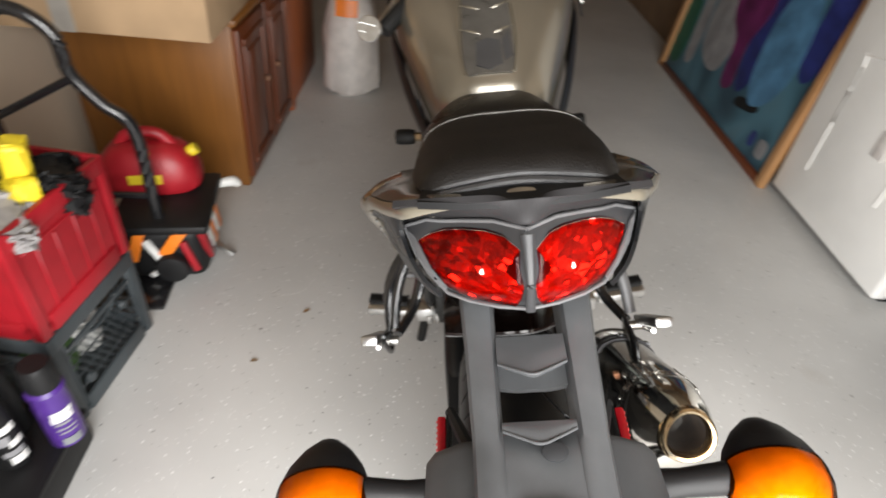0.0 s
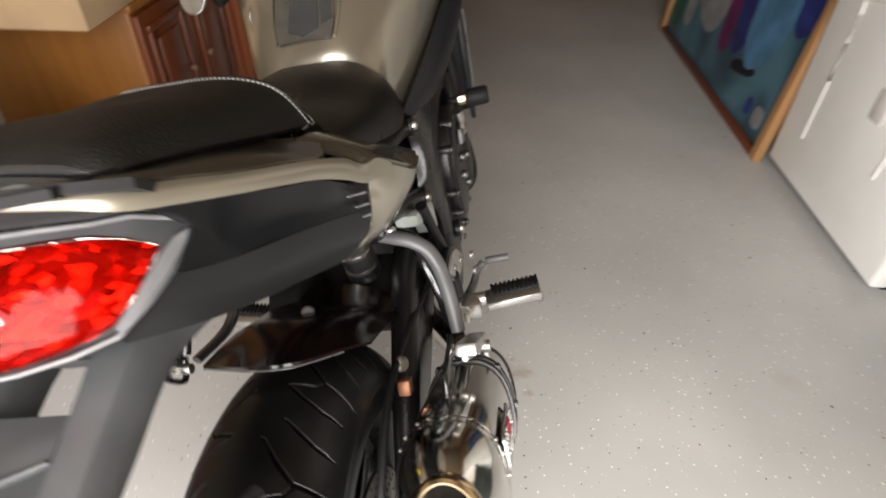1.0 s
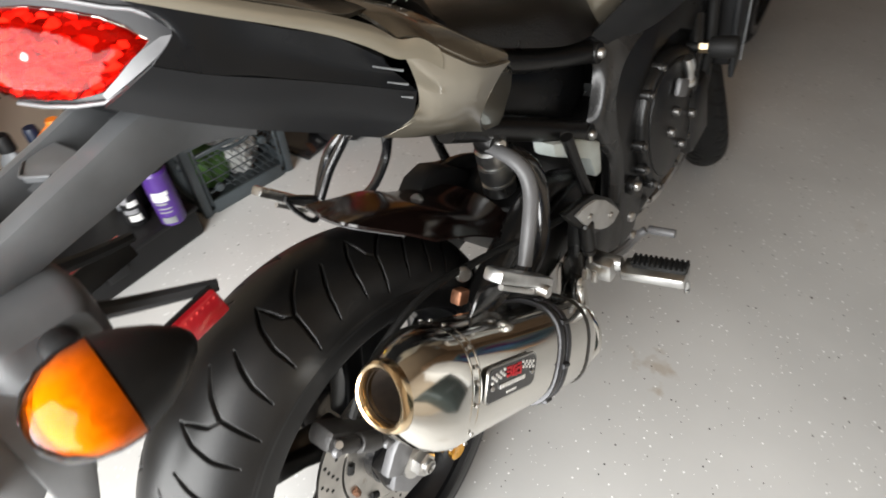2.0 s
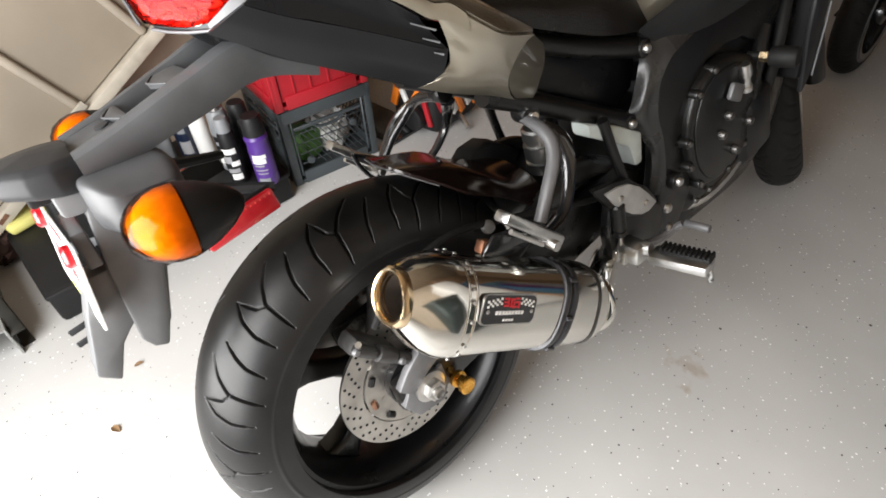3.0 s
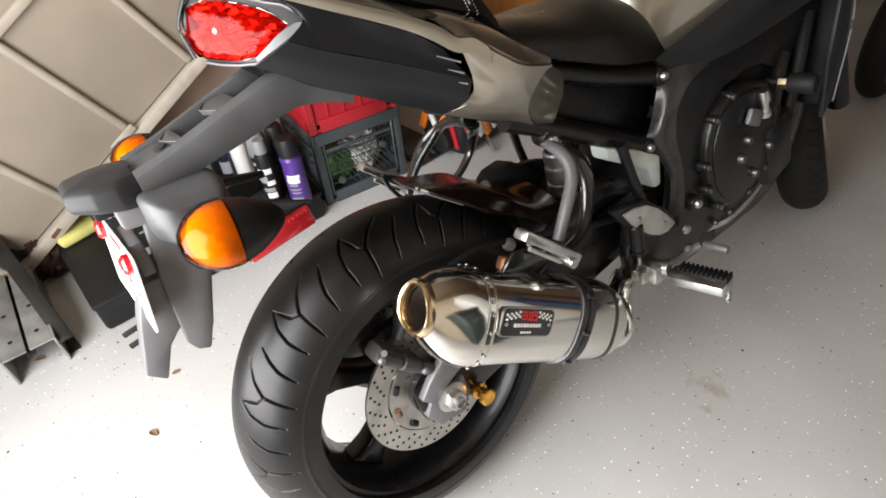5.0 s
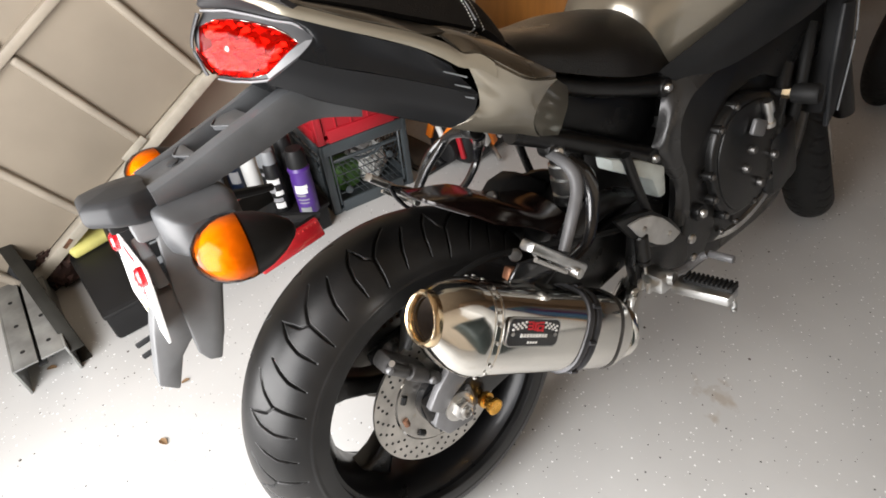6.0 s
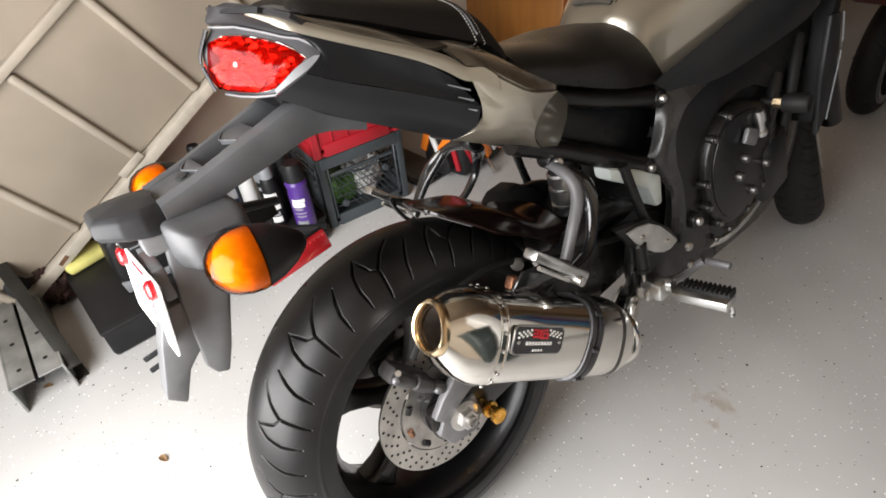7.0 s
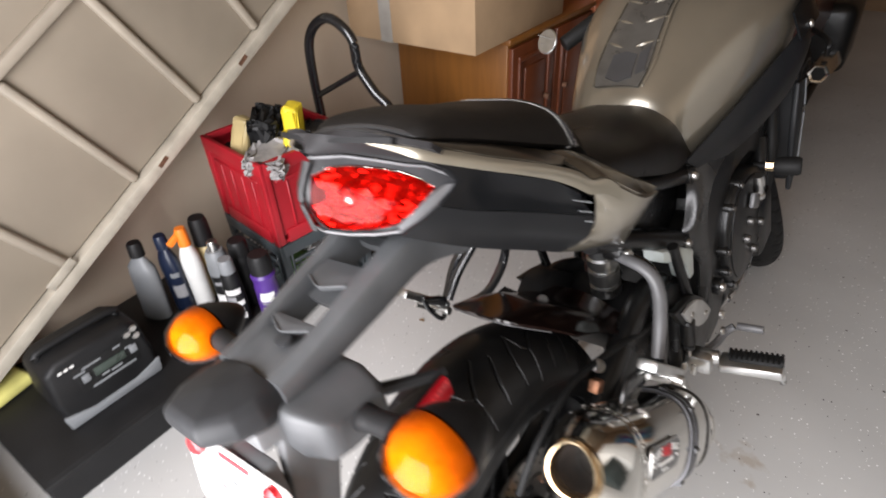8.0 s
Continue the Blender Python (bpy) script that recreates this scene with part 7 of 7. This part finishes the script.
can_t = thing("fuel_can", "red plastic fuel can with yellow cap on a machine", "fuel can", pose(-1.02, 0.99, 0.232, 0, 0, 12))
part("tank", loft([[Vector((0.14 * k * math.copysign(abs(math.cos(t)) ** 0.6, math.cos(t)), 0.085 * k * math.copysign(abs(math.sin(t)) ** 0.6, math.sin(t)), z)) for t in np.linspace(0, 2 * math.pi, 28, endpoint=False)] for k, z in ((0.92, 0.0), (1.0, 0.012), (1.0, 0.05), (0.92, 0.09), (0.7, 0.125), (0.45, 0.14))]), RED_PLASTIC, can_t)
part("carry_handle", tube([(-0.075, 0, 0.115), (-0.04, 0, 0.16), (0.04, 0, 0.16), (0.085, 0, 0.10)], 0.017, 10), RED_PLASTIC, can_t)
part("spout_cap", cyl((0.10, 0, 0.09), (0.135, 0, 0.115), 0.018, bev=0.003), YELLOW, can_t, "yellow cap")
part("can_label", box((0.0, -0.083, 0.055), (0.09, 0.004, 0.03), 0.001), YELLOW, can_t)
# loose supplies in the red crate
for nm, lab, cat, x, y, z, s, mt, r in (
        ("supply_box", "small yellow supply box in a red crate", "box", -1.00, 0.474, 0.572, (0.045, 0.055, 0.145), YELLOW, (6, 8, 25)),
        ("supply_box", "short yellow supply box in a red crate", "box", -0.985, 0.445, 0.538, (0.045, 0.060, 0.075), YELLOW, (-12, 6, 60)),
        ("rag", "crumpled grey rag on the rim of a red crate", "rag", -0.995, 0.375, 0.522, (0.10, 0.125, 0.040), GREY_CLOTH, (8, 5, 30)),
        ("brush", "dark brush in a red crate", "brush", -1.08, 0.435, 0.548, (0.075, 0.11, 0.13), BLACK_PLASTIC, (12, 10, 40)),
        ("sponge", "dull tan sponge in a red crate", "sponge", -1.115, 0.375, 0.545, (0.055, 0.045, 0.13), TAN, (-15, 10, 10)),
        ("rag", "dark folded rag in a red crate", "rag", -0.98, 0.53, 0.505, (0.10, 0.12, 0.10), BLACK_PLASTIC, (5, 10, 40)),
        ("tub", "green plastic tub inside a grey crate", "tub", -1.07, 0.42, 0.075, (0.10, 0.10, 0.11), GREEN, (0, 0, 12)),
        ("bag", "pale crumpled bag inside a grey crate", "bag", -1.08, 0.52, 0.08, (0.12, 0.12, 0.12), WHITE_PLASTIC, (10, 0, 32))):
    t = thing(nm, lab, cat, pose(x, y, z, *r))
    part("body", crumple(box((0, 0, 0), s, min(s) * 0.28, seg=3), hash_of(nm), 0.012 if nm in ("rag", "bag", "brush") else 0.002), mt, t)
fill = thing("supply_heap", "mixed dark supplies filling a red crate", "supplies", pose(CX, CY, 0.29, 0, 0, CR))
part("heap", crumple(box((0, 0, 0.105), (0.27, 0.27, 0.21), 0.03, seg=3), 5, 0.010), BLACK_PLASTIC, fill)

dot = thing("wall_sticker", "small orange sticker on the beige wall", "sticker", pose(-1.458, 0.75, 0.71))
part("disc", lathe([(0, 0.014), (0.002, 0.014), (0.003, 0.011)], (0, 0, 0), (1, 0, 0), 20), ORANGE_PLASTIC, dot)
# cabinet, carton, orange board, bag
cab = thing("wooden_cabinet", "golden oak cabinet with dark carved front", "cabinet", pose(-1.13, 1.69, 0))
part("carcass", box((-0.006, 0, 0.30), (0.55, 0.66, 0.60), 0.006), OAK, cab)
part("top_board", box((0, 0, 0.607), (0.58, 0.69, 0.022), 0.005), OAK, cab)
for y in (-0.165, 0.165):
    dr = part("door", box((0.277, y, 0.31), (0.022, 0.315, 0.54), 0.004), MAHOGANY, cab, "dark carved door")
    part("door_moulding", join(join(box((0.291, y, 0.53), (0.012, 0.24, 0.022), 0.004), box((0.291, y, 0.09), (0.012, 0.24, 0.022), 0.004)), join(box((0.291, y - 0.11, 0.31), (0.012, 0.022, 0.42), 0.004), box((0.291, y + 0.11, 0.31), (0.012, 0.022, 0.42), 0.004))), MAHOGANY, dr)
    part("door_field", box((0.290, y, 0.31), (0.010, 0.15, 0.36), 0.004), MAHOGANY, dr)
    part("door_knob", cyl((0.288, y - 0.09 * (1 if y > 0 else -1), 0.33), (0.315, y - 0.09 * (1 if y > 0 else -1), 0.33), 0.012, bev=0.003), RUST, dr)
ct = thing("cardboard_box", "large taped cardboard box on the cabinet", "box", pose(-1.14, 1.44, 0.618, 0, 0, 2))
part("body", box((0, 0, 0.20), (0.58, 0.64, 0.40), 0.004), CARDBOARD, ct)
part("flap_seam", box((0, 0, 0.401), (0.56, 0.62, 0.004), 0.001), CARDBOARD, ct)
part("tape", box((-0.10, -0.321, 0.20), (0.055, 0.003, 0.40)), TAPE, ct, "grey packing tape")
part("print_mark", box((0.10, -0.321, 0.27), (0.10, 0.002, 0.05)), PALE_PRINT, ct)
ob_ = thing("wooden_board", "orange stained wooden cabinet beside a bag", "cabinet", pose(-1.12, 2.34, 0))
part("carcass", box((0, 0, 0.5), (0.52, 0.62, 1.0), 0.008), ORANGE_WOOD, ob_)
part("corner_post", box((0.262, -0.28, 0.5), (0.03, 0.05, 1.0), 0.006), ORANGE_WOOD, ob_)
part("panel", box((0.262, 0.02, 0.5), (0.014, 0.48, 0.84), 0.006), ORANGE_WOOD, ob_)
bg = thing("plastic_bag", "full white plastic bag with orange print on the floor", "bag", pose(-0.62, 2.38, 0))
rng = random.Random(4)
bag_rings = []
for z, k in ((0.0, 0.75), (0.03, 0.98), (0.15, 1.0), (0.3, 0.92), (0.42, 0.75), (0.50, 0.45), (0.56, 0.25)):
    bag_rings.append([Vector((0.14 * k * math.cos(t) * (1 + 0.10 * rng.uniform(-1, 1)), 0.16 * k * math.sin(t) * (1 + 0.10 * rng.uniform(-1, 1)), z)) for t in np.linspace(0, 2 * math.pi, 26, endpoint=False)])
part("bag_body", loft(bag_rings), BAG, bg)
part("bag_print", patch([[(-0.05, -0.150, 0.40), (0.0, -0.160, 0.40), (0.05, -0.150, 0.40)], [(-0.05, -0.135, 0.47), (0.0, -0.14, 0.47), (0.05, -0.135, 0.47)]], 3, 0.003), ORANGE_PLASTIC, bg, "orange print")

# second motorcycle, parked beyond the first and seen from behind
moto = thing("motorcycle", "dark red motorcycle with hexagonal silencer parked beyond", "motorcycle", pose(-0.045, 2.30, 0.0, 0, -3, 2))
mw = part("rear_wheel", join(lathe([(-0.05, 0.150), (-0.052, 0.172), (-0.045, 0.172), (0, 0.15), (0.045, 0.172), (0.052, 0.172), (0.05, 0.150), (0, 0.14), (-0.05, 0.150)], (0, 0, 0.235), (1, 0, 0), 64, cap=False), cyl((-0.06, 0, 0.235), (0.06, 0, 0.235), 0.045, bev=0.006)), GLOSS_BLACK, moto, "black rear wheel")
part("rim_edge", lathe([(0.046, 0.170), (0.050, 0.170), (0.050, 0.182), (0.046, 0.182), (0.046, 0.170)], (0, 0, 0.235), (1, 0, 0), 64, cap=False), CAST_GREY, mw, "thin grey rim edge")
for k in range(6):
    a = radians(60 * k)
    part("spoke", tube([(0, 0.04 * math.cos(a), 0.235 + 0.04 * math.sin(a)), (0, 0.15 * math.cos(a), 0.235 + 0.15 * math.sin(a))], 0.012, 8), GLOSS_BLACK, mw)
tyre("tyre", 0.235, 0.048, (0, 0, 0.235), mw, "black tyre", True, 360, 40, None, RUBBER_DARK)
sil = lathe([(0.03, 0.020), (0.004, 0.026), (0.0, 0.033), (0.004, 0.037), (0.012, 0.038), (0.26, 0.046), (0.36, 0.042), (0.40, 0.022)], (0.118, -0.28, 0.444), (0.0, 1, -0.12), 6)
sl_ob = part("silencer", sil, CHROME, moto, "hexagonal steel silencer")
part("outlet_bore", lathe([(0.012, 0.0235), (0.013, 0.020)], (0.118, -0.281, 0.4442), (0.0, 1, -0.12), 16), VOID, sl_ob)
part("tail_body", prism([(-0.24, 0.66), (-0.235, 0.46), (-0.05, 0.50), (0.30, 0.45), (0.75, 0.45), (0.80, 0.80), (0.40, 0.78), (-0.05, 0.74)], -0.105, 0.045, 0.02, seg=3), DARK_RED, moto, "dark red tail and side panels")
part("seat", box((-0.03, 0.25, 0.79), (0.20, 0.60, 0.08), 0.03, (4, 0, 0), 3), LEATHER, moto, "black seat")
part("marker_plate", box((-0.075, -0.245, 0.585), (0.11, 0.008, 0.075), 0.003, (-4, 0, 0)), FADED_ORANGE, moto, "faded orange rear plate with plain bars")
part("plate_bar", box((-0.075, -0.2505, 0.592), (0.07, 0.002, 0.012), 0.0, (-4, 0, 0)), BLACK_PLASTIC, moto)
part("swingarm", tube([(0.07, 0, 0.235), (0.085, 0.5, 0.30)], 0.018, 10), FRAME, moto)
part("swingarm", tube([(-0.07, 0, 0.235), (-0.085, 0.5, 0.30)], 0.018, 10), FRAME, moto)
part("silencer_bracket", tube([(0.04, -0.10, 0.56), (0.11, -0.14, 0.53), (0.118, -0.15, 0.475)], 0.010, 8), FRAME, moto)
part("engine", box((0, 0.72, 0.36), (0.30, 0.40, 0.32), 0.05, seg=3), ENGINE, moto)
part("side_stand", tube([(-0.12, 0.55, 0.28), (-0.19, 0.54, 0.10), (-0.235, 0.53, 0.0)], 0.012, 8), FRAME, moto)

# ---- right side of the garage ----
fr = thing("refrigerator", "white enamel refrigerator standing on the floor", "refrigerator", pose(1.65, 1.312, 0))
part("cabinet_body", box((0.04, 0, 0.82), (0.58, 0.735, 1.58), 0.015), WHITE, fr)
part("plinth", box((-0.2, 0, 0.018), (0.10, 0.66, 0.036)), BLACK_PLASTIC, fr)
part("door", box((-0.298, 0, 0.87), (0.058, 0.75, 1.66), 0.014, seg=3), WHITE, fr)
part("door_groove", tube([(-0.329, 0.22, 0.20), (-0.329, 0.22, 0.62), (-0.329, 0.215, 0.66), (-0.329, -0.16, 0.70), (-0.329, -0.19, 0.66), (-0.329, -0.17, 0.28)], 0.0035, 8, 4), WHITE, fr, "pressed line on the door")
part("magnet", box((-0.329, -0.06, 0.45), (0.004, 0.06, 0.09), 0.001), BAG, fr)
wb = thing("waste_bin", "dark grey-green plastic wheeled bin with a hinged lid", "bin", pose(1.555, 0.54, 0, 0, 0, -12))


def bin_ring(hx, hy, z, dy=0.0):
    return [Vector((hx * math.copysign(abs(math.cos(t)) ** 0.3, math.cos(t)), dy + hy * math.copysign(abs(math.sin(t)) ** 0.3, math.sin(t)), z)) for t in np.linspace(0, 2 * math.pi, 40, endpoint=False)]


part("bin_body", loft([bin_ring(*r) for r in ((0.190, 0.190, 0.0), (0.200, 0.200, 0.02), (0.255, 0.275, 0.44), (0.262, 0.282, 0.45), (0.262, 0.284, 0.47), (0.258, 0.280, 0.48), (0.300, 0.340, 0.79), (0.300, 0.340, 0.80))]), BIN, wb)
part("bin_lid", loft([bin_ring(*r) for r in ((0.325, 0.365, 0.775), (0.335, 0.375, 0.78), (0.338, 0.378, 0.83), (0.320, 0.360, 0.87), (0.24, 0.27, 0.905), (0.10, 0.12, 0.915))]), BIN, wb, "domed overhanging lid")
for y in (-0.13, 0.0, 0.13):
    part("bin_rib", box((-0.226, y, 0.25), (0.020, 0.035, 0.36), 0.006, (0, -7.5, 0)), BIN, wb)
part("bin_handle", tube([(-0.258, -0.12, 0.50), (-0.295, -0.05, 0.51), (-0.295, 0.04, 0.51), (-0.262, 0.10, 0.50)], 0.009, 8), GREY_PLASTIC, wb, "pale grey grip")
pic = thing("framed_poster", "large teal and plum framed poster leaning on the wall", "picture", pose(1.30, 2.48, 0.0, 0, 5, 0))
part("print_sheet", box((0.012, 0, 0.62), (0.008, 1.46, 1.20)), PRINT, pic, "abstract teal and plum print")
part("frame_side", box((0.0, -0.755, 0.62), (0.035, 0.05, 1.24), 0.005), PINE, pic, "pine frame upright")
part("frame_side", box((0.0, 0.755, 0.62), (0.035, 0.05, 1.24), 0.005), PINE, pic)
part("frame_rail", box((0.0, 0, 0.016), (0.030, 1.46, 0.032), 0.004), MAHOGANY, pic)
part("frame_rail", box((0.0, 0, 1.222), (0.035, 1.46, 0.036), 0.005), PINE, pic)


def poster_shape(outline, lift, material, name):
    bm = prism(outline, 0.0, 0.0012, soft=4)
    bmesh.ops.transform(bm, matrix=Matrix.Translation((0.006 - lift, 0, 0)), verts=bm.verts)
    part(name, bm, material, pic)


poster_shape([(0.72, 0.10), (0.72, 0.42), (0.56, 0.44), (0.56, 0.12)], 0.0005, EMERALD, "printed_patch")
poster_shape([(0.50, 0.16), (0.52, 0.50), (0.42, 0.52), (0.40, 0.18)], 0.001, PALE_PRINT, "printed_patch")
poster_shape([(0.36, 0.30), (0.38, 0.62), (0.30, 0.95), (0.06, 0.90), (-0.02, 0.60), (0.05, 0.26), (0.20, 0.20)], 0.0005, PALE_PRINT, "printed_patch")
poster_shape([(0.16, 0.52), (0.20, 0.80), (0.06, 0.98), (-0.10, 0.85), (-0.17, 0.60), (-0.10, 0.42), (-0.13, 0.22), (-0.02, 0.20), (0.02, 0.40)], 0.002, MAGENTA, "printed_patch")
poster_shape([(-0.12, 0.36), (-0.08, 0.85), (-0.30, 0.98), (-0.36, 0.60), (-0.30, 0.34), (-0.20, 0.22)], 0.0012, DEEP_BLUE, "printed_patch")
poster_shape([(-0.26, 0.34), (-0.24, 0.60), (-0.34, 0.80), (-0.48, 0.76), (-0.56, 0.50), (-0.50, 0.30), (-0.36, 0.22)], 0.002, BLUE, "printed_patch")
poster_shape([(-0.56, 0.50), (-0.54, 1.10), (-0.70, 1.14), (-0.70, 0.52)], 0.001, DEEP_BLUE, "printed_patch")
poster_shape([(-0.24, 0.17), (-0.26, 0.22), (-0.44, 0.24), (-0.42, 0.20)], 0.001, BLACK_PLASTIC, "printed_patch")
poster_shape([(-0.66, 0.08), (-0.66, 0.15), (-0.59, 0.15), (-0.59, 0.08)], 0.001, PALE_PRINT, "printed_patch")
poster_shape([(-0.54, 0.09), (-0.54, 0.15), (-0.50, 0.15), (-0.50, 0.09)], 0.001, DEEP_BLUE, "printed_patch")

# litter on the floor
for x, y, r, s in ((-0.458, -0.451, 20, 0.013), (-0.60, -0.35, 80, 0.010), (0.52, 0.10, 140, 0.006), (-0.52, 0.72, 40, 0.010), (-0.62, 0.52, 10, 0.009), (-0.9, -0.62, 60, 0.013)):
    lf = thing("dry_leaf", "small curled dry leaf on the floor", "leaf", pose(x, y, 0.0, 0, 0, r), "leaves on the floor")
    part("blade", patch([[(-s, -0.3 * s, 0.002), (-s, 0, 0.001), (-s, 0.3 * s, 0.002)], [(0, -0.6 * s, 0.006), (0, 0, 0.0015), (0, 0.6 * s, 0.005)], [(s, -0.15 * s, 0.003), (s, 0, 0.001), (s, 0.15 * s, 0.004)]], 3, 0.0006), LEAF, lf)
